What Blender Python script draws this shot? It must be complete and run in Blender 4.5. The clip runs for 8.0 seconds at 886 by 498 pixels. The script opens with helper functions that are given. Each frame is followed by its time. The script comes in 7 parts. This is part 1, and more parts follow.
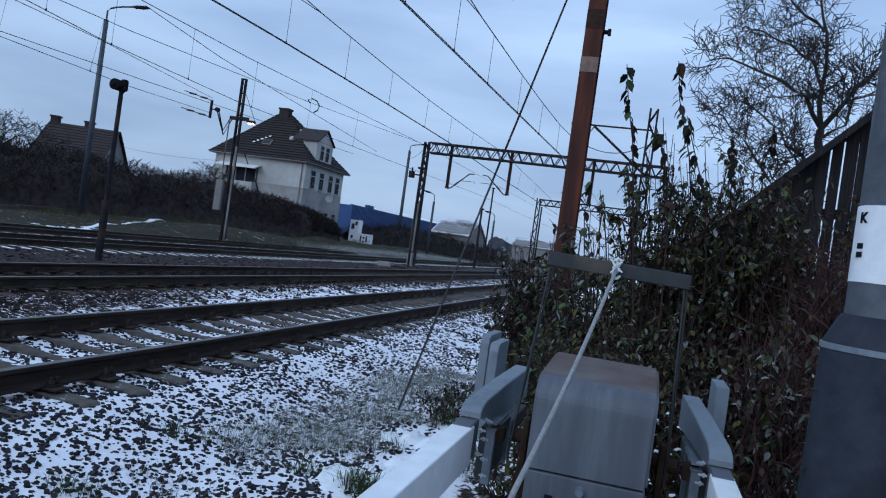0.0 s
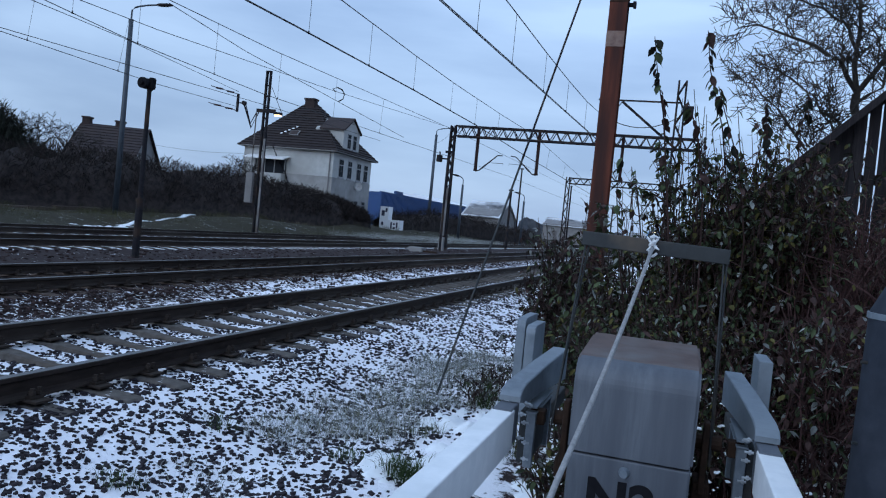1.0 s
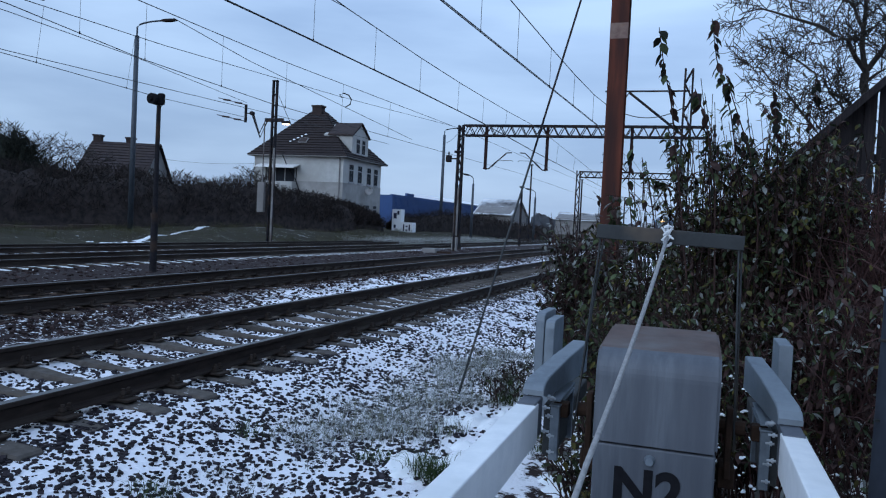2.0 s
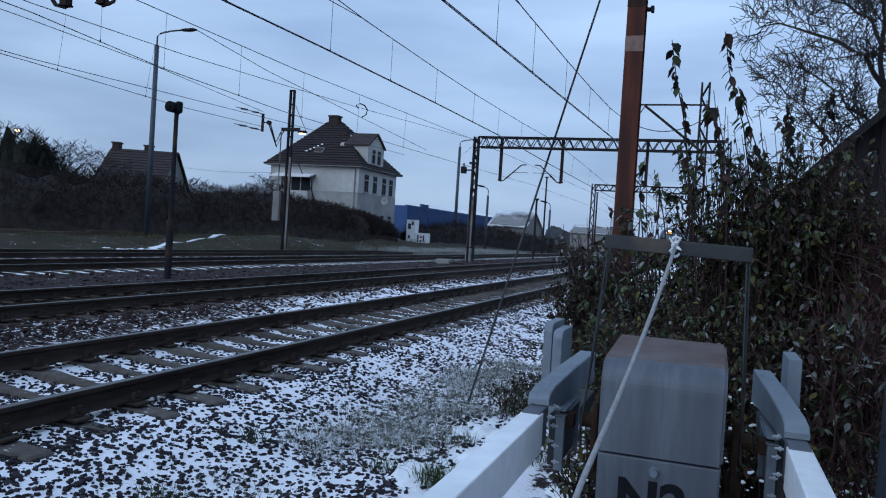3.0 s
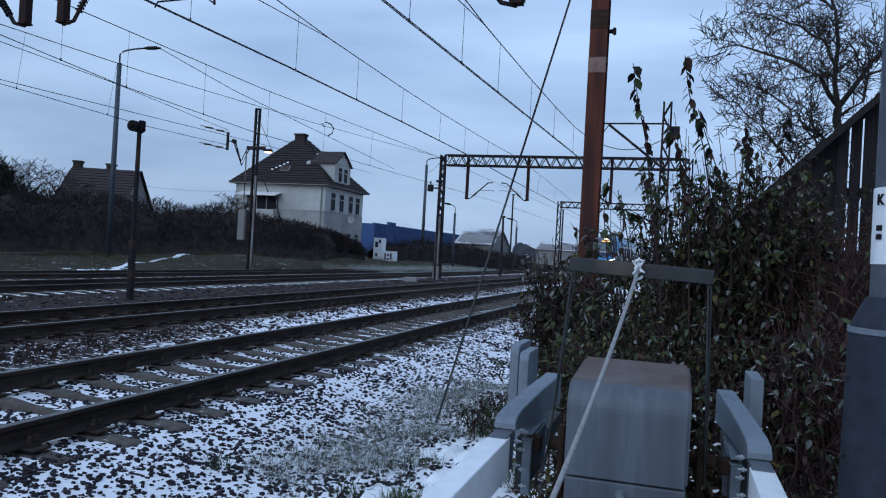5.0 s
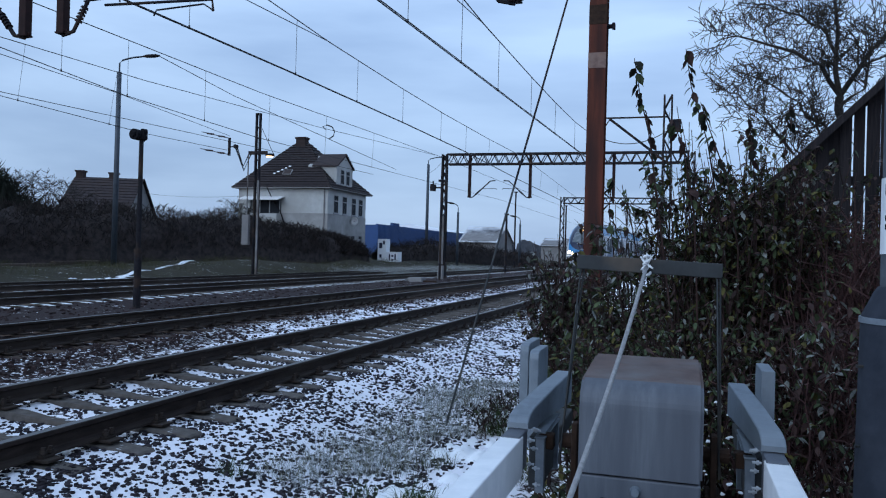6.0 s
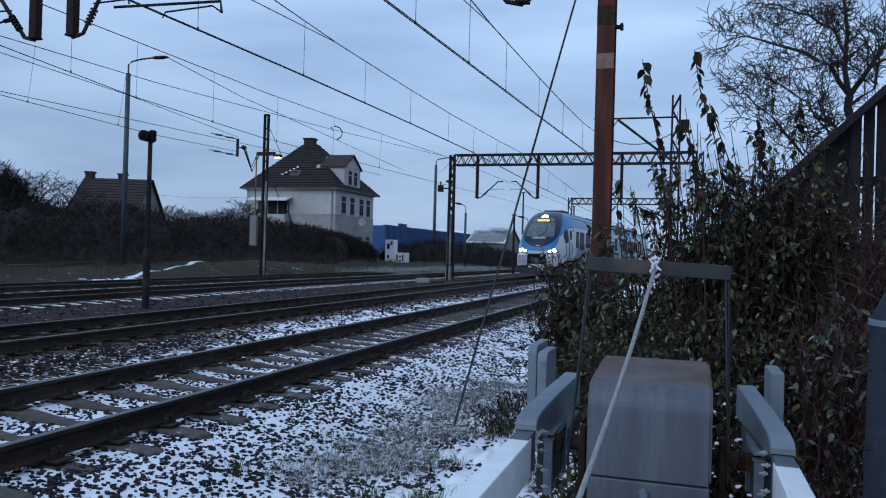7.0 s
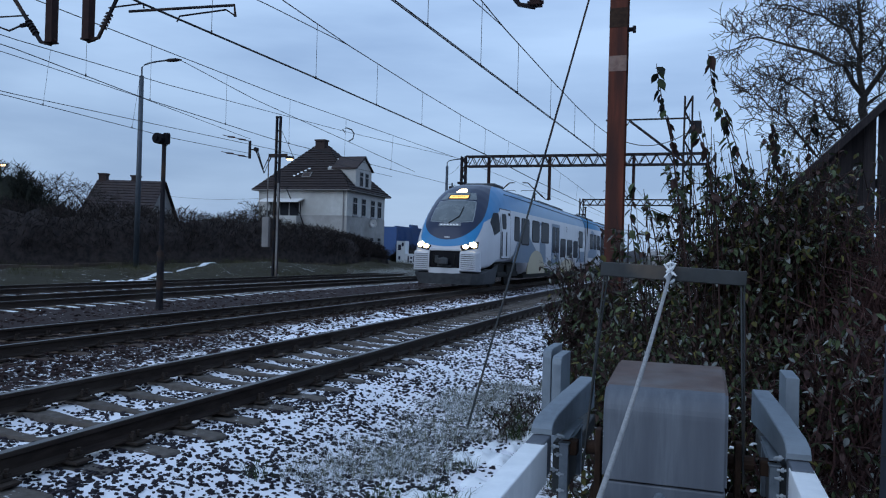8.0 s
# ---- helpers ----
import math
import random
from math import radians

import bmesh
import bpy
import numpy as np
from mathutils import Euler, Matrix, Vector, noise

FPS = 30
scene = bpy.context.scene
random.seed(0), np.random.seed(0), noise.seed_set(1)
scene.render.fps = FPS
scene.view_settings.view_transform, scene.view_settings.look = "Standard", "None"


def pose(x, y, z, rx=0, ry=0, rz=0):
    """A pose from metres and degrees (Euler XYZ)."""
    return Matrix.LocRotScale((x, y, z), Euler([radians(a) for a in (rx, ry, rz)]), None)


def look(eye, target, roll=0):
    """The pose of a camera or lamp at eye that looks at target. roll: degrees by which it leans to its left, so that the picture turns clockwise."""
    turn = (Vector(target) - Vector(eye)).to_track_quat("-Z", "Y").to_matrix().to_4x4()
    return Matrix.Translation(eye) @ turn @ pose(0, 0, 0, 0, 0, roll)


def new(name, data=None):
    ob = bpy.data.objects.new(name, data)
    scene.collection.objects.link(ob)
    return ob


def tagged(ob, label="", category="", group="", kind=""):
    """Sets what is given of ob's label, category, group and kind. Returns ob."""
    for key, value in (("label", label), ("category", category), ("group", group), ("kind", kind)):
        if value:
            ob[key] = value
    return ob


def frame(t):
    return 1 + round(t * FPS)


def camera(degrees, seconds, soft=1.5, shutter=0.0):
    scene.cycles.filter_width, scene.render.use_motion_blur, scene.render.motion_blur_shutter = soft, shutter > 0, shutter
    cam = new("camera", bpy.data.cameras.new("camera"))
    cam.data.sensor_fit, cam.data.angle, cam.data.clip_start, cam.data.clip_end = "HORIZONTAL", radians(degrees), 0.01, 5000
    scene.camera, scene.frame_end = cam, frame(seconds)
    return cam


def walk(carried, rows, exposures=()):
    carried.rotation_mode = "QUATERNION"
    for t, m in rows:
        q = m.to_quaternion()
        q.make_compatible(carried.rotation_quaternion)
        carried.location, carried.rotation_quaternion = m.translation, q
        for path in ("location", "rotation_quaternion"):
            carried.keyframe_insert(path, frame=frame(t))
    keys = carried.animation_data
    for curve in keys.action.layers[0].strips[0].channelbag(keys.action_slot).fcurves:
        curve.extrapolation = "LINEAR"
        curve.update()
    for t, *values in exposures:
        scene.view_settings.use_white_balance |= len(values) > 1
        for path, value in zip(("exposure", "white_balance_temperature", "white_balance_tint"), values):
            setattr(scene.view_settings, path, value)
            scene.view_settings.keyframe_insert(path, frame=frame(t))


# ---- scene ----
cam = camera(59.9, 8.0, soft=1.15)
PATH = [
    (0, (0.004, 0.031, 1.193), (-0.51, 1.963, 1.184), 8.0),
    (0.5, (0.0, 0.046, 1.204), (-0.548, 1.969, 1.173), 7.9),
    (1, (-0.009, 0.048, 1.198), (-0.595, 1.959, 1.137), 5.6),
    (1.5, (-0.017, 0.002, 1.202), (-0.61, 1.911, 1.136), 3.0),
    (3, (0.021, -0.003, 1.186), (-0.635, 1.886, 1.15), 3.6),
    (3.5, (0.025, 0.0, 1.198), (-0.614, 1.896, 1.188), 4.1),
    (4, (0.029, -0.001, 1.205), (-0.567, 1.908, 1.205), 4.0),
    (4.5, (0.03, 0.004, 1.209), (-0.553, 1.916, 1.223), 3.8),
    (6, (0.013, -0.006, 1.221), (-0.575, 1.905, 1.233), 1.6),
    (6.5, (0.011, -0.011, 1.224), (-0.592, 1.896, 1.235), 1.6),
    (7, (0.012, -0.012, 1.226), (-0.595, 1.894, 1.239), 1.6),
    (7.5, (0.01, -0.02, 1.234), (-0.6, 1.885, 1.247), 1.6),
    (8, (0.0, -0.046, 1.243), (-0.634, 1.851, 1.258), 1.6),
]
walk(cam, [(t, look(eye, target, roll)) for t, eye, target, roll in PATH],
     [(0, 0.02), (1.0, 0.1), (1.5, 0.14), (3.0, -0.02), (3.5, 0.03), (4.5, -0.04), (6.0, 0.1), (6.5, 0.0), (7.0, -0.06), (8.0, -0.05)])

# ---- world and light: a dull blue winter dusk ----
world = bpy.data.worlds.new("overcast_dusk")
scene.world = world
world.use_nodes = True
wn, wl = world.node_tree.nodes, world.node_tree.links
wn.clear()
w_out, w_bg = wn.new("ShaderNodeOutputWorld"), wn.new("ShaderNodeBackground")
w_sky = wn.new("ShaderNodeTexSky")
w_sky.sky_type, w_sky.sun_disc = "NISHITA", False
w_sky.sun_elevation, w_sky.sun_rotation = radians(9), radians(150)
w_tc, w_map = wn.new("ShaderNodeTexCoord"), wn.new("ShaderNodeMapping")
w_map.inputs["Scale"].default_value = (1.0, 1.6, 6.0)
w_map.inputs["Rotation"].default_value = (0.05, 0.1, 0.5)
w_noise = wn.new("ShaderNodeTexNoise")
w_noise.inputs["Scale"].default_value, w_noise.inputs["Detail"].default_value = 2.2, 5.0
w_ramp = wn.new("ShaderNodeValToRGB")
w_ramp.color_ramp.elements[0].position, w_ramp.color_ramp.elements[1].position = 0.34, 0.66
w_ramp.color_ramp.elements[0].color = (3.4, 5.1, 8.25, 1)
w_ramp.color_ramp.elements[1].color = (4.95, 7.05, 10.5, 1)
w_mix = wn.new("ShaderNodeMix")
w_mix.data_type = "RGBA"
w_mix.inputs["Factor"].default_value = 0.88
wl.new(w_tc.outputs["Generated"], w_map.inputs["Vector"])
wl.new(w_map.outputs["Vector"], w_noise.inputs["Vector"])
wl.new(w_noise.outputs["Fac"], w_ramp.inputs["Fac"])
wl.new(w_sky.outputs["Color"], w_mix.inputs["A"])
wl.new(w_ramp.outputs["Color"], w_mix.inputs["B"])
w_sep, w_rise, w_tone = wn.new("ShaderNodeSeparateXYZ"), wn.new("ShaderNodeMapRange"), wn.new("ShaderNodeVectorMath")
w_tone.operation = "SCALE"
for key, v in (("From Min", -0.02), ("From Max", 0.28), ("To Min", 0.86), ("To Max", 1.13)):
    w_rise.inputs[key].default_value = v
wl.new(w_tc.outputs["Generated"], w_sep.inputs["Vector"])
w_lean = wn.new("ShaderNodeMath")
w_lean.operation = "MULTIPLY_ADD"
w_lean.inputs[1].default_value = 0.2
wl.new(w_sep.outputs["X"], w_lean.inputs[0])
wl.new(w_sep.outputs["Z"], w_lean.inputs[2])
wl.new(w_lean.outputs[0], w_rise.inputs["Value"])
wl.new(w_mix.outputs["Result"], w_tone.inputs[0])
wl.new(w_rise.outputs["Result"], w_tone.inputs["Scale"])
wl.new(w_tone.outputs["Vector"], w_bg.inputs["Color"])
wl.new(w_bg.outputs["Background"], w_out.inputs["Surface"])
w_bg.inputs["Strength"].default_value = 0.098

sun = new("sun", bpy.data.lights.new("sun", "SUN"))
sun.data.energy, sun.data.angle, sun.data.color = 1.5, radians(60), (0.71, 0.835, 1.0)
sun.matrix_world = look((-40, -60, 45), (0, 10, 0))

# ---- materials ----
def nodes_of(name):
    m = bpy.data.materials.new(name)
    m.use_nodes = True
    return m, m.node_tree.nodes, m.node_tree.links, m.node_tree.nodes["Principled BSDF"]


def surface(name, dark, light, scale=8.0, rough=0.7, metal=0.0, bump=0.2, patches=None, patch_scale=0.9, patch_at=0.55,
            snow=0.0, glow=None, glow_strength=0.0, stretch=(1, 1, 1), vary=0.0, coat=0.0, patch_soft=0.12):
    """A node material: fine grain between two colours, optional larger patches of a third, optional snow dusting on faces that look up."""
    m, n, l, b = nodes_of(name)
    tc, mp = n.new("ShaderNodeTexCoord"), n.new("ShaderNodeMapping")
    mp.inputs["Scale"].default_value = stretch
    l.new(tc.outputs["Object"], mp.inputs["Vector"])
    fine = n.new("ShaderNodeTexNoise")
    fine.inputs["Scale"].default_value, fine.inputs["Detail"].default_value, fine.inputs["Roughness"].default_value = scale, 6.0, 0.65
    l.new(mp.outputs["Vector"], fine.inputs["Vector"])
    ramp = n.new("ShaderNodeValToRGB")
    ramp.color_ramp.elements[0].position, ramp.color_ramp.elements[1].position = 0.3, 0.7
    ramp.color_ramp.elements[0].color, ramp.color_ramp.elements[1].color = (*dark, 1), (*light, 1)
    l.new(fine.outputs["Fac"], ramp.inputs["Fac"])
    colour = ramp.outputs["Color"]
    if patches:
        big = n.new("ShaderNodeTexNoise")
        big.inputs["Scale"].default_value, big.inputs["Detail"].default_value = patch_scale, 7.0
        l.new(mp.outputs["Vector"], big.inputs["Vector"])
        cut = n.new("ShaderNodeMapRange")
        cut.inputs["From Min"].default_value, cut.inputs["From Max"].default_value = patch_at - patch_soft, patch_at + patch_soft
        l.new(big.outputs["Fac"], cut.inputs["Value"])
        mix = n.new("ShaderNodeMix")
        mix.data_type = "RGBA"
        l.new(cut.outputs["Result"], mix.inputs["Factor"])
        l.new(colour, mix.inputs["A"])
        mix.inputs["B"].default_value = (*patches, 1)
        colour = mix.outputs["Result"]
    if vary:
        info = n.new("ShaderNodeObjectInfo")
        isl = n.new("ShaderNodeNewGeometry")
        add = n.new("ShaderNodeMath")
        l.new(info.outputs["Random"], add.inputs[0])
        l.new(isl.outputs["Random Per Island"], add.inputs[1])
        fr = n.new("ShaderNodeMath")
        fr.operation = "FRACT"
        l.new(add.outputs[0], fr.inputs[0])
        rng = n.new("ShaderNodeMapRange")
        rng.inputs["To Min"].default_value, rng.inputs["To Max"].default_value = 1 - vary, 1 + vary
        l.new(fr.outputs[0], rng.inputs["Value"])
        mul = n.new("ShaderNodeVectorMath")
        mul.operation = "SCALE"
        l.new(colour, mul.inputs[0])
        l.new(rng.outputs["Result"], mul.inputs["Scale"])
        colour = mul.outputs["Vector"]
    if snow:
        geo, sep = n.new("ShaderNodeNewGeometry"), n.new("ShaderNodeSeparateXYZ")
        l.new(geo.outputs["Normal"], sep.inputs["Vector"])
        sn = n.new("ShaderNodeTexNoise")
        sn.inputs["Scale"].default_value, sn.inputs["Detail"].default_value = 9.0, 5.0
        l.new(tc.outputs["Object"], sn.inputs["Vector"])
        up = n.new("ShaderNodeMath")
        up.operation = "MULTIPLY"
        l.new(sep.outputs["Z"], up.inputs[0])
        l.new(sn.outputs["Fac"], up.inputs[1])
        cut2 = n.new("ShaderNodeMapRange")
        cut2.inputs["From Min"].default_value, cut2.inputs["From Max"].default_value = 0.72 - snow * 0.45, 0.78 - snow * 0.45
        l.new(up.outputs[0], cut2.inputs["Value"])
        mix2 = n.new("ShaderNodeMix")
        mix2.data_type = "RGBA"
        l.new(cut2.outputs["Result"], mix2.inputs["Factor"])
        l.new(colour, mix2.inputs["A"])
        mix2.inputs["B"].default_value = (0.78, 0.8, 0.83, 1)
        colour = mix2.outputs["Result"]
    l.new(colour, b.inputs["Base Color"])
    rr = n.new("ShaderNodeMapRange")
    rr.inputs["To Min"].default_value, rr.inputs["To Max"].default_value = max(0.03, rough - 0.12), min(1.0, rough + 0.12)
    l.new(fine.outputs["Fac"], rr.inputs["Value"])
    l.new(rr.outputs["Result"], b.inputs["Roughness"])
    b.inputs["Metallic"].default_value = metal
    b.inputs["Specular IOR Level"].default_value = 0.5 if rough < 0.7 else 0.12
    b.inputs["Coat Weight"].default_value = coat
    if bump:
        bp = n.new("ShaderNodeBump")
        bp.inputs["Strength"].default_value, bp.inputs["Distance"].default_value = bump, 0.02
        l.new(fine.outputs["Fac"], bp.inputs["Height"])
        l.new(bp.outputs["Normal"], b.inputs["Normal"])
    if glow:
        b.inputs["Emission Color"].default_value, b.inputs["Emission Strength"].default_value = (*glow, 1), glow_strength
    return m


GALV = surface("galvanised_steel", (0.1, 0.123, 0.15), (0.175, 0.207, 0.24), 22, 0.6, 0.15, 0.06, patches=(0.17, 0.2, 0.23), patch_scale=6)
BOLT = surface("bright_zinc_bolt", (0.3, 0.33, 0.36), (0.42, 0.45, 0.48), 30, 0.5, 0.3, 0)
BOX_GREY = surface("grey_cabinet_paint", (0.066, 0.076, 0.095), (0.112, 0.125, 0.148), 16, 0.6, 0.1, 0.08, patches=(0.064, 0.072, 0.09), patch_scale=6, patch_at=0.54, patch_soft=0.14, stretch=(2.2, 1, 0.22))
RUST_TOP = surface("rust_filmed_cover", (0.085, 0.06, 0.055), (0.14, 0.1, 0.09), 11, 0.7, 0.1, 0.08, patches=(0.15, 0.14, 0.14), patch_scale=5, patch_at=0.58, patch_soft=0.16)
WHITE_PAINT = surface("white_barrier_paint", (0.68, 0.7, 0.72), (0.8, 0.81, 0.82), 16, 0.45, 0.0, 0.05, patches=(0.6, 0.62, 0.63), patch_scale=3, patch_at=0.62)
BLACK = surface("black_paint", (0.006, 0.006, 0.008), (0.014, 0.014, 0.017), 20, 0.9, 0, 0.05)
BAR_GREY = surface("dull_dark_steel", (0.016, 0.019, 0.021), (0.036, 0.04, 0.043), 18, 0.6, 0.4, 0.1, patches=(0.1, 0.075, 0.055), patch_scale=4, patch_at=0.66)
DARK_STEEL = surface("dark_weathered_steel", (0.008, 0.008, 0.012), (0.024, 0.023, 0.027), 12, 0.8, 0.0, 0.1, patches=(0.055, 0.036, 0.026), patch_scale=2.0, patch_at=0.6)
RUSTY = surface("brown_rusted_iron", (0.022, 0.014, 0.011), (0.055, 0.032, 0.022), 15, 0.85, 0.1, 0.3)
ORANGE_RUST = surface("flaking_red_orange_mast_paint", (0.056, 0.02, 0.015), (0.145, 0.043, 0.026), 7, 0.75, 0, 0.25, patches=(0.036, 0.018, 0.016), patch_scale=2.4, patch_at=0.53, stretch=(1.6, 1.6, 0.18))
BAND = surface("faded_pale_band_paint", (0.14, 0.09, 0.075), (0.24, 0.165, 0.14), 14, 0.8, 0, 0.1, patches=(0.3, 0.15, 0.09), patch_scale=5, patch_at=0.62)
ROPE = surface("grey_plastic_cord", (0.21, 0.21, 0.215), (0.33, 0.33, 0.33), 60, 0.8, 0, 0.5)
FROST = surface("frosty_white_cord", (0.6, 0.62, 0.64), (0.78, 0.8, 0.82), 60, 0.9, 0, 0.4)
RAIL_SIDE = surface("rusted_rail_web", (0.016, 0.012, 0.011), (0.048, 0.035, 0.03), 20, 0.75, 0.2, 0.25, patches=(0.06, 0.048, 0.04), patch_scale=3, patch_at=0.58, stretch=(1, 0.2, 1))
RAIL_TOP = surface("worn_bright_railhead", (0.05, 0.046, 0.046), (0.11, 0.105, 0.105), 30, 0.42, 0.6, 0.03, stretch=(1, 0.05, 1))
SLEEPER = surface("weathered_concrete_sleeper", (0.07, 0.062, 0.056), (0.14, 0.126, 0.116), 14, 0.9, 0, 0.35, patches=(0.075, 0.063, 0.055), patch_scale=3, vary=0.25, snow=0.2)
SLEEPER_BROWN = surface("dirty_brown_sleeper", (0.035, 0.026, 0.022), (0.095, 0.072, 0.06), 14, 0.9, 0, 0.35, snow=0.16, vary=0.2)
SLEEPER_SNOW = surface("snow_dusted_sleeper", (0.09, 0.075, 0.06), (0.17, 0.145, 0.125), 14, 0.9, 0, 0.35, snow=0.95, vary=0.2)
STONE = surface("dark_wet_ballast_stone", (0.0095, 0.0085, 0.012), (0.042, 0.036, 0.042), 25, 0.8, 0, 0.3, vary=0.45)
STONE_BROWN = surface("rust_brown_ballast_stone", (0.014, 0.0095, 0.01), (0.058, 0.039, 0.038), 25, 0.85, 0, 0.3, vary=0.45, snow=0.22)
SNOW = surface("crusted_snow", (0.7, 0.73, 0.77), (0.84, 0.86, 0.88), 9, 0.75, 0, 0.35)
GRASS_DRY = surface("dry_frosted_grass", (0.07, 0.068, 0.04), (0.2, 0.2, 0.15), 6, 0.9, 0, 0, vary=0.5, patches=(0.5, 0.53, 0.56), patch_scale=14, patch_at=0.53)
GRASS_GREEN = surface("dark_green_grass", (0.02, 0.036, 0.013), (0.06, 0.085, 0.034), 6, 0.9, 0, 0, vary=0.45)
GRASS_BANK = surface("dead_straw_grass", (0.06, 0.052, 0.034), (0.15, 0.13, 0.09), 5, 0.95, 0, 0, vary=0.5)
GRASS_FAR = surface("olive_winter_grass", (0.026, 0.03, 0.014), (0.075, 0.072, 0.036), 3, 0.95, 0, 0, vary=0.4)
LEAF = surface("dark_green_leaf", (0.016, 0.024, 0.013), (0.06, 0.076, 0.037), 14, 0.72, 0, 0.1, vary=0.6)
LEAF_YELLOW = surface("yellowing_leaf", (0.036, 0.034, 0.011), (0.105, 0.092, 0.029), 14, 0.72, 0, 0.1, vary=0.5)
LEAF_BROWN = surface("withered_brown_leaf", (0.016, 0.0095, 0.0095), (0.062, 0.037, 0.033), 14, 0.75, 0, 0.15, vary=0.55)
LEAF_PALE = surface("pale_frosted_leaf_and_glint", (0.07, 0.076, 0.072), (0.18, 0.19, 0.175), 14, 0.6, 0, 0.1, vary=0.4)
STEM = surface("red_brown_twig", (0.017, 0.0105, 0.01), (0.05, 0.029, 0.026), 20, 0.8, 0, 0.2, vary=0.4)
STEM_RED = surface("pale_red_brown_twig", (0.026, 0.014, 0.015), (0.08, 0.042, 0.039), 20, 0.8, 0, 0.2, vary=0.45)
BARK = surface("dark_grey_bark", (0.022, 0.02, 0.02), (0.06, 0.054, 0.05), 12, 0.9, 0, 0.5)
HEDGE = surface("dark_bare_brush", (0.011, 0.0095, 0.01), (0.04, 0.032, 0.03), 3, 0.95, 0, 0.4, vary=0.5)
HEDGE_GREEN = surface("dull_evergreen", (0.006, 0.0075, 0.0065), (0.019, 0.021, 0.016), 3, 0.95, 0, 0.4, vary=0.4)
BARN = surface("black_weathered_boards", (0.008, 0.0075, 0.009), (0.024, 0.02, 0.021), 6, 0.85, 0, 0.3, stretch=(6, 1, 0.4), vary=0.3)
CONCRETE = surface("grey_concrete_post", (0.06, 0.07, 0.085), (0.125, 0.14, 0.16), 11, 0.75, 0, 0.2, patches=(0.055, 0.06, 0.07), patch_scale=2.2, patch_at=0.56)
SLEEVE = surface("stained_blue_grey_sleeve", (0.018, 0.022, 0.031), (0.04, 0.046, 0.06), 9, 0.8, 0.0, 0.12, patches=(0.017, 0.019, 0.025), patch_scale=3.5, patch_at=0.56)
WHITE_LABEL = surface("scuffed_white_plate", (0.62, 0.64, 0.66), (0.74, 0.76, 0.78), 18, 0.6, 0, 0.05, patches=(0.35, 0.36, 0.37), patch_scale=9, patch_at=0.68, patch_soft=0.03)
PLASTER = surface("pale_stained_render", (0.36, 0.365, 0.36), (0.46, 0.465, 0.46), 2.5, 0.9, 0, 0.15, patches=(0.33, 0.325, 0.31), patch_scale=0.35, patch_at=0.55)
ROOF_TILE = surface("dark_red_brown_tiles", (0.021, 0.018, 0.02), (0.05, 0.04, 0.041), 3, 0.8, 0, 0.3, patches=(0.04, 0.031, 0.03), patch_scale=0.5, vary=0.25)
BRICK = surface("sooty_brick", (0.026, 0.02, 0.02), (0.055, 0.04, 0.038), 5, 0.9, 0, 0.3)
GLASS_DARK = surface("dark_window_pane", (0.01, 0.012, 0.016), (0.018, 0.021, 0.027), 2, 0.7, 0, 0)
FRAME_WHITE = surface("white_window_frame", (0.6, 0.6, 0.6), (0.7, 0.7, 0.7), 8, 0.6, 0, 0)
WINDOW_FRAME = surface("greyed_window_frame", (0.24, 0.24, 0.25), (0.34, 0.34, 0.35), 8, 0.7, 0, 0)
BLUE_WALL = surface("blue_sheet_cladding", (0.007, 0.04, 0.135), (0.012, 0.058, 0.19), 0.6, 0.6, 0, 0.05, patches=(0.013, 0.055, 0.165), patch_scale=0.15)
GREY_WALL = surface("grey_rendered_wall", (0.16, 0.155, 0.155), (0.24, 0.232, 0.23), 1.2, 0.9, 0, 0.1)
LOWER_RENDER = surface("greyer_stained_render", (0.25, 0.245, 0.24), (0.35, 0.345, 0.34), 1.6, 0.9, 0, 0.12, patches=(0.2, 0.195, 0.19), patch_scale=0.5, patch_at=0.58)
SNOW_ROOF = surface("grey_roof_with_snow", (0.05, 0.05, 0.058), (0.1, 0.1, 0.11), 2, 0.85, 0, 0.1, patches=(0.65, 0.67, 0.7), patch_scale=0.35, patch_at=0.46)
WOODS = surface("far_bare_woods", (0.05, 0.055, 0.065), (0.1, 0.105, 0.12), 0.2, 1.0, 0, 0)
MAST_PALE = surface("pale_galvanised_mast", (0.14, 0.14, 0.145), (0.22, 0.22, 0.225), 6, 0.7, 0.2, 0.1, patches=(0.08, 0.062, 0.055), patch_scale=1.2)
LAMP_POLE = surface("blue_grey_lamp_post", (0.03, 0.04, 0.055), (0.06, 0.074, 0.092), 5, 0.6, 0.3, 0.05)
DROP = surface("dark_red_brown_post", (0.016, 0.009, 0.009), (0.036, 0.018, 0.017), 8, 0.75, 0.1, 0.1)
WIRE = surface("dark_copper_wire", (0.02, 0.02, 0.021), (0.045, 0.042, 0.042), 4, 0.6, 0.5, 0)
INSULATOR = surface("brown_glazed_insulator", (0.03, 0.012, 0.01), (0.06, 0.022, 0.016), 6, 0.3, 0, 0.02)
GRAFFITI = surface("blue_black_spray", (0.02, 0.025, 0.05), (0.05, 0.05, 0.08), 6, 0.8, 0, 0)
LAMP_WARM = surface("sodium_lamp_glass", (0.8, 0.6, 0.35), (0.9, 0.7, 0.4), 5, 0.5, 0, 0, glow=(1.0, 0.62, 0.28), glow_strength=6)
HEADLIGHT = surface("lit_headlamp", (0.9, 0.85, 0.7), (0.95, 0.9, 0.75), 5, 0.3, 0, 0, glow=(1.0, 0.8, 0.45), glow_strength=9)
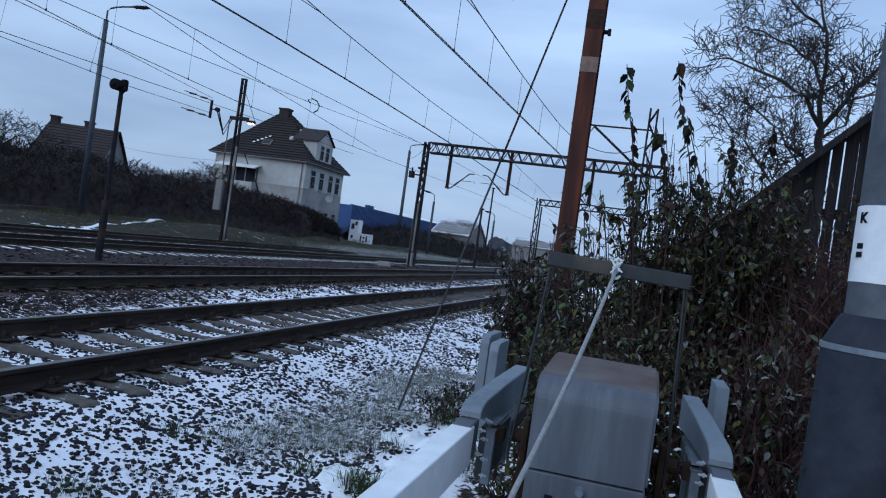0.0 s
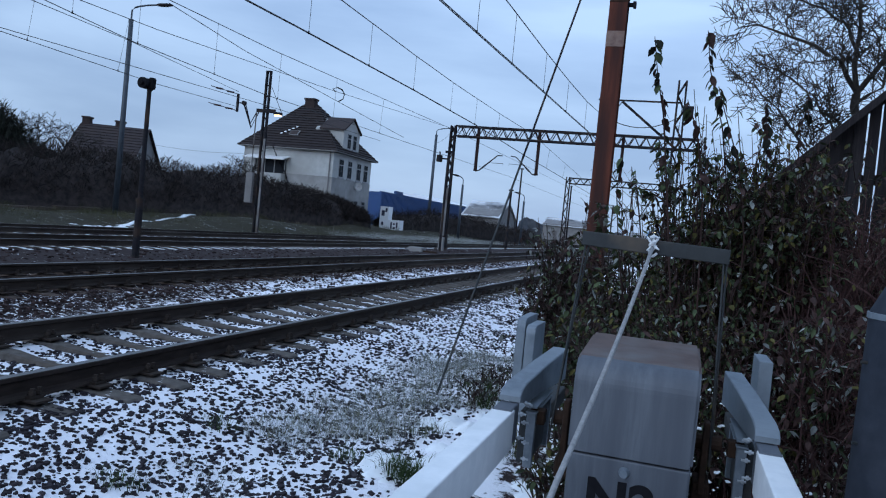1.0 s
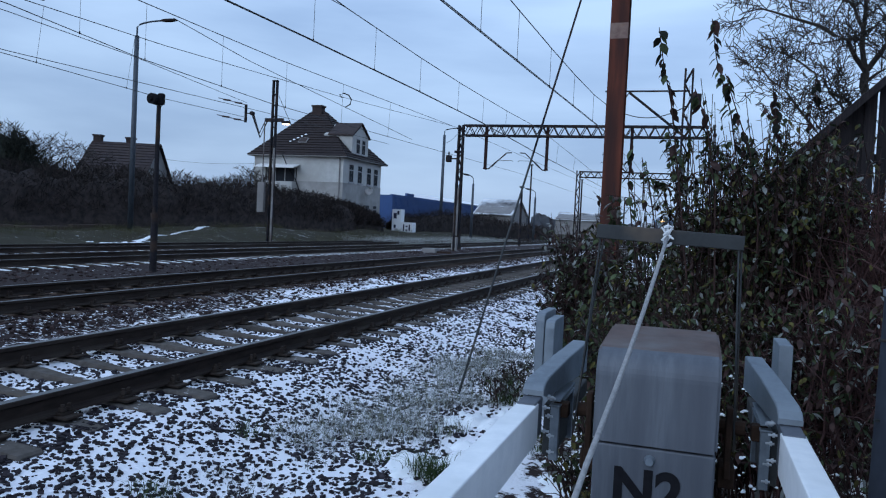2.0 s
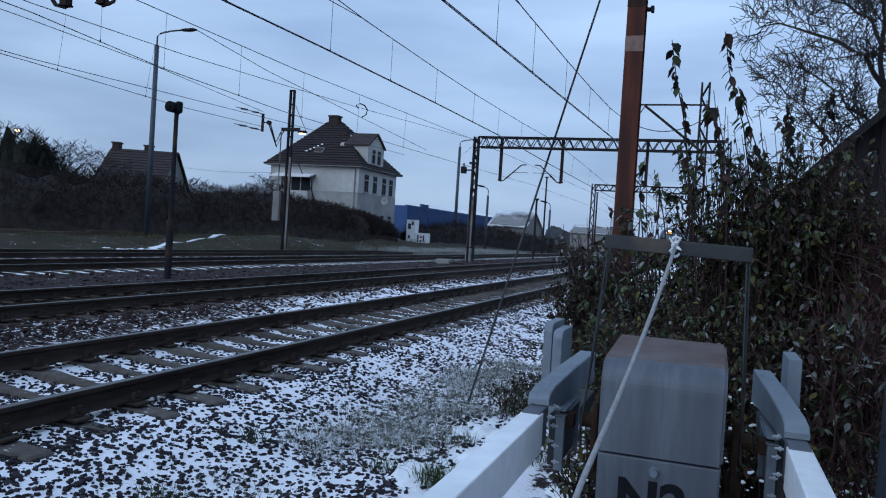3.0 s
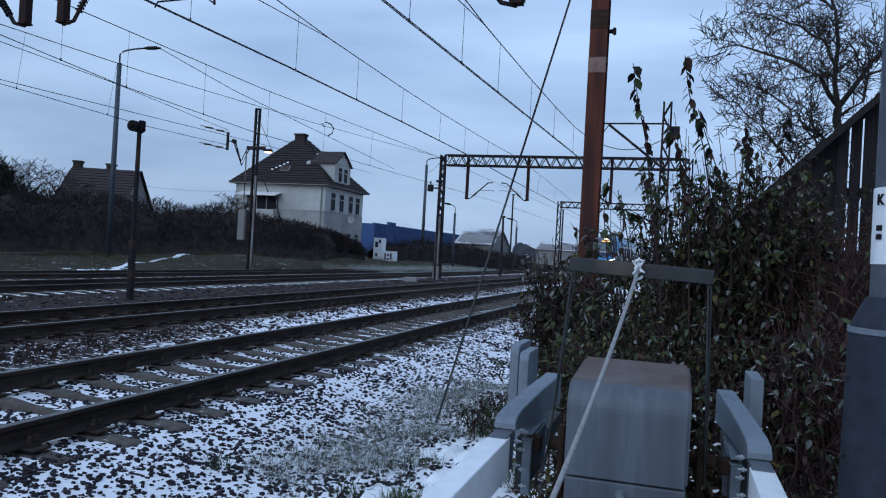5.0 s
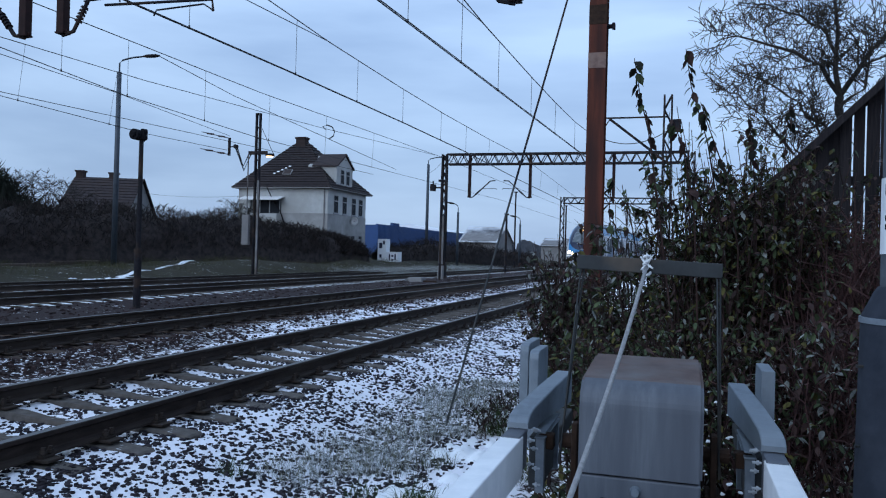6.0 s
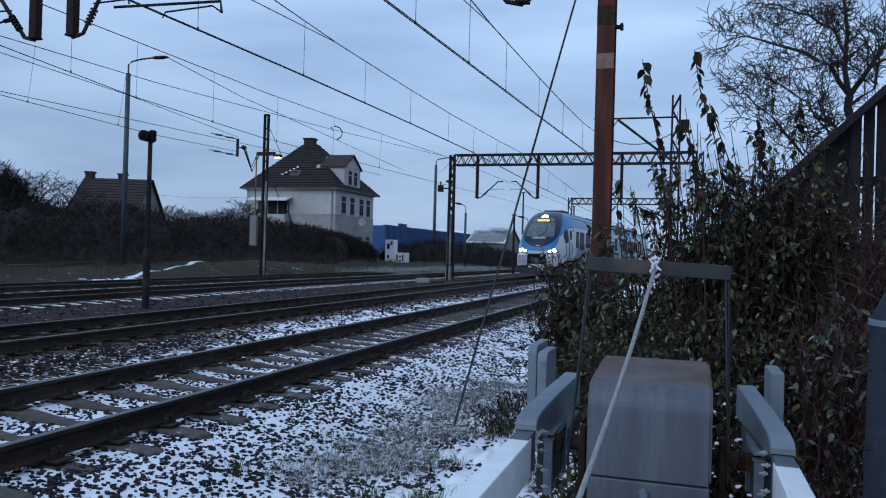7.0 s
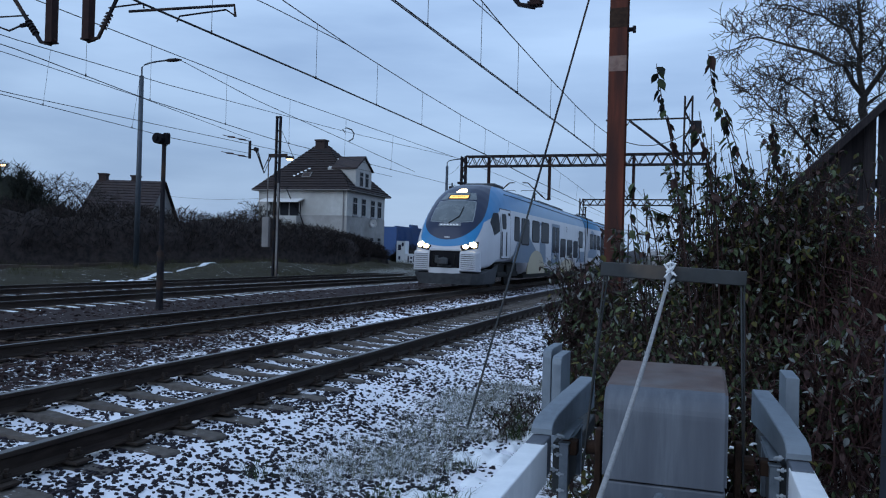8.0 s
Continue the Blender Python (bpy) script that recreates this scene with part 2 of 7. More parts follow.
TOPLIGHT = surface("lit_top_lamp", (0.9, 0.85, 0.7), (0.95, 0.9, 0.75), 5, 0.3, 0, 0, glow=(1.0, 0.78, 0.45), glow_strength=8)
AMBER = surface("amber_led_display", (0.4, 0.2, 0.02), (0.5, 0.25, 0.03), 5, 0.4, 0, 0, glow=(1.0, 0.5, 0.13), glow_strength=1.7)
SCREEN_RIM = surface("pale_windscreen_rim", (0.16, 0.18, 0.2), (0.22, 0.24, 0.26), 6, 0.4, 0.2, 0)
AMBER_DARK = surface("unlit_display_dot", (0.3, 0.1, 0.02), (0.35, 0.13, 0.03), 6, 0.5, 0, 0, glow=(1.0, 0.4, 0.08), glow_strength=0.8)
TRAIN_GLASS = surface("tinted_train_glass", (0.008, 0.011, 0.016), (0.014, 0.018, 0.025), 1, 0.7, 0, 0, coat=0.12)
SCREEN_GLASS = surface("grey_windscreen_glass", (0.055, 0.07, 0.08), (0.12, 0.14, 0.15), 1.6, 0.25, 0, 0, coat=0.3)
TRAIN_WHITE = surface("silver_white_train_paint", (0.38, 0.39, 0.42), (0.45, 0.46, 0.49), 1.2, 0.35, 0, 0, coat=0.3)
TRAIN_GREY = surface("grey_train_skirt", (0.14, 0.15, 0.16), (0.2, 0.21, 0.22), 4, 0.5, 0, 0.03)
TRAIN_DARK_BLUE = surface("muted_dark_blue_graphic", (0.028, 0.065, 0.12), (0.04, 0.09, 0.155), 1, 0.4, 0, 0)
TRAIN_BEIGE = surface("beige_graphic", (0.24, 0.2, 0.12), (0.32, 0.27, 0.17), 1, 0.4, 0, 0)
UNDERFRAME_GREY = surface("dirty_grey_skirt", (0.035, 0.038, 0.043), (0.065, 0.069, 0.075), 4, 0.7, 0, 0.03)
UNDERFRAME = surface("black_dirty_underframe", (0.01, 0.01, 0.01), (0.025, 0.023, 0.022), 4, 0.8, 0.2, 0.1)


def ground_material():
    """Snow, ballast and soil by stretch of the plan: white shoulder, brown track beds, dark verges."""
    m, n, l, b = nodes_of("snowy_ballast_and_soil")
    tc, sep = n.new("ShaderNodeTexCoord"), n.new("ShaderNodeSeparateXYZ")
    l.new(tc.outputs["Object"], sep.inputs["Vector"])

    def tex(scale, detail=6.0):
        t = n.new("ShaderNodeTexNoise")
        t.inputs["Scale"].default_value, t.inputs["Detail"].default_value, t.inputs["Roughness"].default_value = scale, detail, 0.62
        l.new(tc.outputs["Object"], t.inputs["Vector"])
        return t.outputs["Fac"]

    def step(v, a, c, lo=0.0, hi=1.0):
        r = n.new("ShaderNodeMapRange")
        for key, val in (("From Min", a), ("From Max", c), ("To Min", lo), ("To Max", hi)):
            r.inputs[key].default_value = val
        l.new(v, r.inputs["Value"])
        return r.outputs["Result"]

    def math_(op, a, c):
        q = n.new("ShaderNodeMath")
        q.operation = op
        for i, v in enumerate((a, c)):
            if isinstance(v, (int, float)):
                q.inputs[i].default_value = v
            else:
                l.new(v, q.inputs[i])
        return q.outputs[0]

    def blend(f, a, c):
        q = n.new("ShaderNodeMix")
        q.data_type = "RGBA"
        l.new(f, q.inputs["Factor"])
        for key, v in (("A", a), ("B", c)):
            if isinstance(v, tuple):
                q.inputs[key].default_value = (*v, 1)
            else:
                l.new(v, q.inputs[key])
        return q.outputs["Result"]

    grit, mid, big = tex(38), tex(9), tex(1.3)
    soil = blend(grit, (0.012, 0.0085, 0.009), (0.055, 0.04, 0.039))
    verge = blend(grit, (0.015, 0.014, 0.01), (0.056, 0.05, 0.033))
    left = step(sep.outputs["X"], -19.6, -20.6)
    base = blend(left, soil, verge)
    east = step(sep.outputs["X"], -6.0, -5.6)
    amount = step(sep.outputs["X"], -7.0, -6.3, -0.2, 0.0)
    amount = math_("ADD", amount, step(sep.outputs["X"], -6.5, -5.8, 0.0, 0.06))
    amount = math_("ADD", amount, step(sep.outputs["X"], -5.6, -4.1, 0.1, 0.14))
    amount = math_("ADD", amount, step(sep.outputs["X"], -4.0, -3.4, 0.0, 0.11))
    amount = math_("ADD", amount, step(sep.outputs["X"], -2.1, -1.7, 0.0, -0.14))
    amount = math_("ADD", amount, step(sep.outputs["X"], -1.25, -0.8, 0.0, -0.19))
    lane = math_("MULTIPLY", step(sep.outputs["X"], -7.7, -7.3), step(sep.outputs["X"], -5.7, -6.0))
    amount = math_("ADD", amount, math_("MULTIPLY", lane, math_("ADD", step(sep.outputs["Y"], 6.0, 13.0, -0.04, 0.16), step(sep.outputs["Y"], 15.0, 40.0, 0.0, -0.12))))
    level = math_("ADD", math_("ADD", math_("MULTIPLY", mid, 0.55), math_("MULTIPLY", big, 0.45)), amount)
    level = math_("ADD", level, step(grit, 0.2, 0.8, -0.07, 0.07))
    flecks = math_("MULTIPLY", step(tex(17, 3.0), 0.57, 0.6), math_("MULTIPLY", step(sep.outputs["X"], -8.3, -7.9), step(sep.outputs["X"], -5.4, -5.7)))
    snow = math_("MAXIMUM", step(level, 0.5, 0.56), flecks)
    white = blend(grit, (0.79, 0.79, 0.85), (0.9, 0.9, 0.94))
    l.new(blend(snow, base, white), b.inputs["Base Color"])
    b.inputs["Roughness"].default_value = 0.9
    b.inputs["Specular IOR Level"].default_value = 0.1
    bp = n.new("ShaderNodeBump")
    bp.inputs["Strength"].default_value, bp.inputs["Distance"].default_value = 0.6, 0.03
    l.new(math_("ADD", grit, math_("MULTIPLY", snow, 0.9)), bp.inputs["Height"])
    l.new(bp.outputs["Normal"], b.inputs["Normal"])
    return m


GROUND = ground_material()

# ---- mesh helpers ----
def part(name, bm, material, parent=None, label="", smooth=False):
    """Links a bmesh as one mesh object under a thing or part."""
    me = bpy.data.meshes.new(name)
    bm.to_mesh(me)
    bm.free()
    for mt in (material if isinstance(material, (list, tuple)) else [material]):
        me.materials.append(mt)
    if smooth:
        me.polygons.foreach_set("use_smooth", [True] * len(me.polygons))
    ob = new(name, me)
    if parent:
        ob.parent = parent
    return tagged(ob, label)


def soup(name, verts, faces, material, parent=None, label="", smooth=False):
    """The same from lists of vertices and faces."""
    me = bpy.data.meshes.new(name)
    me.from_pydata([tuple(v) for v in verts], [], [tuple(f) for f in faces])
    me.update()
    me.materials.append(material)
    if smooth:
        me.polygons.foreach_set("use_smooth", [True] * len(me.polygons))
    ob = new(name, me)
    if parent:
        ob.parent = parent
    return tagged(ob, label)


def thing(name, label, category, group="", kind="", at=(0, 0, 0), turn=0):
    ob = new(name)
    ob.empty_display_size = 0.2
    ob.matrix_basis = pose(*at, 0, 0, turn)
    return tagged(ob, label, category, group, kind)


def box(bm, x0, x1, y0, y1, z0, z1, bevel=0.0, m=None):
    r = bmesh.ops.create_cube(bm, size=1.0, matrix=Matrix.LocRotScale(((x0 + x1) / 2, (y0 + y1) / 2, (z0 + z1) / 2), None, (abs(x1 - x0), abs(y1 - y0), abs(z1 - z0))))
    vs = r["verts"]
    if bevel:
        es = list({e for v in vs for e in v.link_edges})
        r2 = bmesh.ops.bevel(bm, geom=es, offset=bevel, segments=2, affect="EDGES", profile=0.5)
        vs = list({v for f in r2["faces"] for v in f.verts} | {v for v in vs if v.is_valid})
    if m:
        bmesh.ops.transform(bm, matrix=m, verts=vs)
    return vs


def rod(bm, a, b, r0, r1=None, n=8):
    a, b = Vector(a), Vector(b)
    d = b - a
    m = Matrix.Translation((a + b) / 2) @ d.to_track_quat("Z", "Y").to_matrix().to_4x4()
    return bmesh.ops.create_cone(bm, cap_ends=True, segments=n, radius1=r0, radius2=r0 if r1 is None else r1, depth=d.length, matrix=m)["verts"]


def tube(bm, pts, r, n=6):
    """One continuous bent rod."""
    pts = [Vector(q) for q in pts]
    rows = []
    for i, q in enumerate(pts):
        d = (pts[min(i + 1, len(pts) - 1)] - pts[max(i - 1, 0)]).normalized()
        u = d.cross(Vector((0.3, 0.1, 1.0)) if abs(d.z) < 0.9 else Vector((1, 0.2, 0))).normalized()
        v = d.cross(u)
        rows.append([bm.verts.new(q + (u * math.cos(a) + v * math.sin(a)) * r) for a in [2 * math.pi * k / n for k in range(n)]])
    for a, b in zip(rows, rows[1:]):
        for k in range(n):
            bm.faces.new((a[k], a[(k + 1) % n], b[(k + 1) % n], b[k]))
    bm.faces.new(rows[0][::-1])
    bm.faces.new(rows[-1])


def prism(bm, outline, axis, lo, hi):
    """A solid with the given outline (pairs) drawn along an axis: 'x' takes (y, z), 'y' takes (x, z), 'z' takes (x, y)."""
    def place(p, h):
        return {"x": (h, p[0], p[1]), "y": (p[0], h, p[1]), "z": (p[0], p[1], h)}[axis]
    a, b = [bm.verts.new(place(p, lo)) for p in outline], [bm.verts.new(place(p, hi)) for p in outline]
    k = len(outline)
    bm.faces.new(a)
    bm.faces.new(b[::-1])
    for i in range(k):
        bm.faces.new((a[i], b[i], b[(i + 1) % k], a[(i + 1) % k]))
    bmesh.ops.recalc_face_normals(bm, faces=bm.faces[:])
    return a + b


def lofted(bm, rings, close=True):
    rows = [[bm.verts.new(p) for p in ring] for ring in rings]
    k = len(rows[0])
    for r0, r1 in zip(rows, rows[1:]):
        for i in range(k):
            bm.faces.new((r0[i], r0[(i + 1) % k], r1[(i + 1) % k], r1[i]))
    if close:
        bm.faces.new(rows[0][::-1])
        bm.faces.new(rows[-1])
    bmesh.ops.recalc_face_normals(bm, faces=bm.faces[:])


def B():
    return bmesh.new()


def smooth_step(a, b, v):
    t = min(1.0, max(0.0, (v - a) / (b - a)))
    return t * t * (3 - 2 * t)


def letters(text, size, material, parent, m, name="lettering"):
    cu = bpy.data.curves.new(name, "FONT")
    cu.body, cu.size, cu.extrude, cu.align_x, cu.offset = text, size, 0.001, "CENTER", size * 0.035
    tmp = new("tmp", cu)
    bpy.context.view_layer.update()
    me = bpy.data.meshes.new_from_object(tmp)
    bpy.data.objects.remove(tmp)
    me.materials.clear()
    me.materials.append(material)
    ob = new(name, me)
    ob.parent = parent
    ob.matrix_basis = m
    return ob


# ---- ground ----
TRACKS = (-4.65, -8.72, -14.6, -18.4)


def ground_z(x, y):
    z = -0.205
    z -= 0.2 * smooth_step(-3.72, -2.3, x)
    z -= 0.035 * smooth_step(0.68, 0.5, abs(x + 4.65))
    if x > 0.2:
        z += 0.42 * min(x - 0.2, 3.8) * smooth_step(0.2, 1.0, x)
    bank = 0.28 + 0.35 * smooth_step(28, 42, y)
    z += bank * smooth_step(-20.2, -23.5, x)
    z -= 0.06 * smooth_step(-6.0, -6.5, x) * smooth_step(-7.4, -6.9, x)
    z += 0.32 * smooth_step(-20.8, -23, x) * noise.noise(Vector((x * 0.35, y * 0.22, 5.1)))
    far = smooth_step(60, 200, abs(y)) + smooth_step(50, 150, abs(x))
    bump = 0.0 if far > 0.5 else 1.0
    inside = min(abs(x - c) for c in TRACKS) < 1.5
    z += bump * (0.012 if inside else 0.045) * noise.noise(Vector((x * 1.1, y * 1.1, 0.3)))
    z += bump * (0.008 if inside else 0.022) * noise.noise(Vector((x * 5, y * 5, 2.3)))
    return z


def build_ground():
    xs = np.concatenate([[-1500, -700, -300, -150, -90, -60, -45], np.arange(-36, -6.5, 0.5), np.arange(-6.5, 3.0, 0.11), np.arange(3.0, 8, 0.5), [10, 14, 20, 40, 90, 200, 600, 1500]])
    ys = np.concatenate([[-1500, -500, -150, -60, -30, -15, -8, -5], np.arange(-3, 1.5, 0.4), np.arange(1.5, 12, 0.11), np.arange(12, 30, 0.4), np.arange(30, 80, 2), [85, 95, 110, 140, 200, 320, 600, 1500, 3000]])
    verts = [(x, y, ground_z(x, y)) for y in ys for x in xs]
    w = len(xs)
    faces = [(j * w + i, j * w + i + 1, (j + 1) * w + i + 1, (j + 1) * w + i) for j in range(len(ys) - 1) for i in range(w - 1)]
    return tagged(soup("ground", verts, faces, GROUND, smooth=True), "snow-dusted railway ballast, soil and verge", "ground", kind="structure")


build_ground()

# ---- tracks ----
def rail_outline(cx):
    half = [(0.0, 0.0), (0.031, 0.0), (0.036, -0.006), (0.036, -0.03), (0.009, -0.045), (0.009, -0.115), (0.03, -0.127), (0.0675, -0.136), (0.0675, -0.149), (0.0, -0.149)]
    return [(cx + x, z) for x, z in half] + [(cx - x, z) for x, z in half[-2:0:-1]]


def sleeper_mesh(width=0.185, length=2.34):
    bm = B()
    rings = []
    for f in (-1.0, -0.985, -0.8, -0.62, -0.45, -0.25, 0.0, 0.25, 0.45, 0.62, 0.8, 0.985, 1.0):
        x = f * length / 2
        waist = 1 - 0.34 * smooth_step(0.62, 0.2, abs(f))
        top = -0.172 - 0.04 * smooth_step(0.5, 0.1, abs(f)) - 0.02 * smooth_step(0.7, 1.0, abs(f)) - (0.014 if abs(f) > 0.99 else 0)
        w = width / 2 * waist - (0.012 if abs(f) > 0.99 else 0) + 0.004 * math.sin(x * 23)
        rings.append([(x, -w, -0.37), (x, w, -0.37), (x, w * 0.97, top - 0.016), (x, w * 0.86, top), (x, -w * 0.86, top), (x, -w * 0.97, top - 0.016)])
    lofted(bm, rings)
    me = bpy.data.meshes.new("sleeper")
    bm.to_mesh(me)
    bm.free()
    return me


def fastening_mesh():
    bm = B()
    box(bm, -0.17, 0.17, -0.07, 0.07, -0.166, -0.147, 0.004)
    for sx in (-1, 1):
        box(bm, sx * 0.06, sx * 0.115, -0.05, 0.05, -0.147, -0.128, 0.004)
        for dy in (-0.028, 0.028):
            rod(bm, (sx * 0.092, dy, -0.13), (sx * 0.092, dy, -0.078), 0.017, 0.015, 6)
            rod(bm, (sx * 0.092, dy, -0.12), (sx * 0.092, dy, -0.098), 0.026, 0.024, 6)
    me = bpy.data.meshes.new("fastening")
    bm.to_mesh(me)
    bm.free()
    me.materials.append(RAIL_SIDE)
    return me


def build_track(cx, label, sleeper_mat, y0, y1, first, detail_to, top=RAIL_TOP):
    tr = thing("railway_track", label, "railway track", "railway tracks", at=(cx, 0, 0))
    for sx in (-1, 1):
        bm = B()
        prism(bm, rail_outline(sx * 0.7525), "y", y0, y1)
        for f in bm.faces:
            if f.normal.z > 0.9 and f.calc_center_median().z > -0.004:
                f.material_index = 1
        part("rail", bm, [RAIL_SIDE, top], tr, "dark rusted rail with a worn bright head")
    data, plate = sleeper_mesh(), fastening_mesh()
    data.materials.append(sleeper_mat)
    rnd = random.Random(int(-cx * 10))
    y, i = first, 0
    while y < y1 and i < 290:
        s = new("sleeper", data)
        s.parent = tr
        s.matrix_basis = pose(rnd.uniform(-0.04, 0.04), y + rnd.uniform(-0.02, 0.02), rnd.uniform(-0.012, 0.004), 0, 0, rnd.uniform(-0.8, 0.8))
        if y < detail_to:
            for sx in (-1, 1):
                f = new("fastening", plate)
                f.parent = tr
                f.matrix_basis = pose(sx * 0.7525, y, 0)
        y += 0.555 if y < 30 else 0.6
        i += 1
    return tr


build_track(-4.65, "near railway track with grey sleepers in snowy ballast", SLEEPER, -12, 300, 0.62 - 0.555 * 8, 22)
build_track(-8.72, "railway track in brown ballast carrying the train", SLEEPER_BROWN, -8, 420, 0.3, 22)
build_track(-14.6, "railway track with snow-topped sleeper ends", SLEEPER_SNOW, -2, 300, 4.0, 0)
build_track(-18.4, "rusty siding track beside the grassy bank", SLEEPER_SNOW, -2, 300, 6.0, 0)

def crossover_x(y):
    """Where the long crossover between the two nearest tracks lies."""
    return float(np.interp(y, (30, 40, 45.5, 53, 63, 74, 84, 92, 101, 120, 138, 155, 170), (-8.72, -8.67, -8.52, -8.1, -7.55, -6.95, -6.45, -6.12, -5.83, -5.3, -4.95, -4.7, -4.65)))


crossover = thing("railway_track", "long crossover joining two tracks", "railway track", "railway tracks")
for sx in (-1, 1):
    bm = B()
    lofted(bm, [[(crossover_x(y) + u, y, v - 0.004) for u, v in rail_outline(sx * 0.7525)] for y in np.arange(34, 168, 2.0)])
    part("rail", bm, RAIL_SIDE, crossover)

# ---- wires ----
def sag(a, b, drop, n=12):
    a, b = Vector(a), Vector(b)
    return [a.lerp(b, i / n) - Vector((0, 0, drop * 4 * (i / n) * (1 - i / n))) for i in range(n + 1)]


def contact_line(label, contact, messenger, ys, r=0.011, double=0.0, stitch=None):
    """Contact wire and messenger as polylines (x, y, z), joined by droppers at the given y."""
    ob = thing("overhead_line", label, "overhead line", "overhead lines")
    def at(line, y):
        for a, b in zip(line, line[1:]):
            if a[1] <= y <= b[1]:
                f = (y - a[1]) / (b[1] - a[1])
                return Vector(a).lerp(Vector(b), f)
        return Vector(line[-1])
    for off in ((-double, double) if double else (0,)):
        bm = B()
        tube(bm, [(p[0] + off, p[1], p[2]) for p in contact], r, 5)
        part("contact_wire", bm, WIRE, ob)
    if messenger:
        bm = B()
        tube(bm, messenger, r * 1.15, 5)
        part("messenger_wire", bm, WIRE, ob)
        if stitch:
            bm = B()
            tube(bm, stitch, r * 0.9, 5)
            part("stitch_wire", bm, WIRE, ob)
        for y in ys:
            bm = B()
            rod(bm, at(contact, y), at(messenger, y), 0.006, 0.006, 4)
            rod(bm, at(contact, y) + Vector((0, 0, -0.02)), at(contact, y) + Vector((0, 0, 0.05)), 0.018, 0.018, 5)
            part("dropper", bm, WIRE, ob)
    return ob


contact_line("overhead contact line above the near track", [(-6.8, -30, 5.3), (-4.75, 10.2, 5.25), (-3.65, 31.2, 5.24), (-4.9, 62, 5.4), (-4.4, 98, 5.4), (-4.9, 160, 5.4), (-4.6, 300, 5.4)],
             [(-6.8, -30, 6.9), (-4.75, 10.2, 6.95), (-4.39, 17.1, 6.49), (-4.15, 21.7, 6.33), (-3.97, 25, 6.24), (-3.79, 28.6, 6.22), (-3.65, 31.2, 6.3), (-4.8, 46, 6.3), (-4.9, 62, 6.9), (-4.6, 80, 6.3), (-4.4, 98, 6.9), (-4.6, 300, 6.7)],
             (12.6, 15.5, 18.3, 21.7, 25, 28.5, 41, 47, 53, 70, 80, 90), 0.012, 0.02, [(-4.75, 10.2, 6.25), (-4.5, 14.94, 6.44), (-4.39, 17.1, 6.5)])
contact_line("overhead contact line above the train's track", [(-8.8, -30, 5.3), (-8.72, 10.2, 5.2), (-8.72, 15.7, 5.33), (-8.72, 23.5, 5.46), (-8.74, 31.4, 5.55), (-8.9, 43.5, 5.58), (-8.5, 97, 5.5), (-8.7, 300, 5.5)],
             [(-8.8, -30, 6.9), (-8.72, 10.2, 6.8), (-8.72, 18, 6.57), (-8.72, 23.4, 6.54), (-8.72, 28, 6.56), (-8.74, 35.5, 6.7), (-8.8, 43.5, 6.95), (-8.6, 70, 6.3), (-8.6, 97, 6.9), (-8.7, 300, 6.7)],
             (12.1, 16.2, 19.8, 23.5, 27.7, 31.3, 35.5, 50, 57, 64, 71, 78), 0.012, 0.02, [(-8.72, 10.2, 6.12), (-8.72, 14.0, 6.38), (-8.72, 18, 6.58)])
contact_line("overhead contact line above a rear track", [(-14.2, -20, 6.0), (-14.2, 12.8, 5.45), (-14.2, 17, 5.2), (-14.2, 23.6, 5.1), (-14.1, 37, 5.3), (-13.6, 60, 5.6), (-13.4, 120, 5.7)],
             [(-14.2, -20, 6.9), (-14.2, 13.5, 6.68), (-14.2, 23.9, 6.7), (-13.9, 44, 7.05), (-13.4, 120, 7.4)], (14.8, 17.1, 20.6, 24.5, 29, 34), 0.011)
contact_line("overhead contact line above the siding", [(-18.4, -20, 5.45), (-18.4, 16.6, 5.33), (-18.5, 23.3, 5.25), (-21.3, 33.0, 6.0)],
             [(-18.2, -20, 7.0), (-18.2, 16.4, 6.9), (-18.2, 22.9, 7.05), (-18.2, 37.2, 7.7), (-18.2, 56.3, 8.8)], (17.6, 21.4), 0.011)
extra = thing("feeder_wires", "thin feeder wires sagging beside the tracks", "wires")
for line in ([(-14.2, 18.2, 6.6), (-14.2, 22.15, 6.25), (-14.1, 37.2, 5.5)], [(-18.4, -20, 6.9), (-18.4, 16.6, 6.5), (-18.4, 21.6, 6.38), (-21.4, 33.2, 6.75)],
             [(-18.2, -20, 5.3), (-18.2, 16.4, 5.38), (-18.2, 30, 5.74), (-18.6, 45, 6.1)], sag((-13.4, 43.5, 6.9), (-18.9, 56.9, 7.5), 0.2),
             sag((-0.5, 31.2, 7.0), (-1.8, 99, 8.4), 0.8), sag((-50.0, 62.0, 6.3), (-35.4, 60.0, 6.0), 0.35)):
    bm = B()
    tube(bm, line, 0.011, 5)
    part("wire", bm, WIRE, extra)

# ---- overhead gantries ----
def truss(bm, x0, x1, y, z0, z1, depth, step, r):
    for dy in (-depth / 2, depth / 2):
        for z in (z0, z1):
            box(bm, x0, x1, y + dy - r, y + dy + r, z - r, z + r)
        k = max(2, round((x1 - x0) / step))
        for i in range(k):
            a, b = x0 + (x1 - x0) * i / k, x0 + (x1 - x0) * (i + 1) / k
            mid_x = (a + b) / 2
            rod(bm, (a, y + dy, z0), (mid_x, y + dy, z1), r * 0.6, r * 0.6, 4)
            rod(bm, (mid_x, y + dy, z1), (b, y + dy, z0), r * 0.6, r * 0.6, 4)


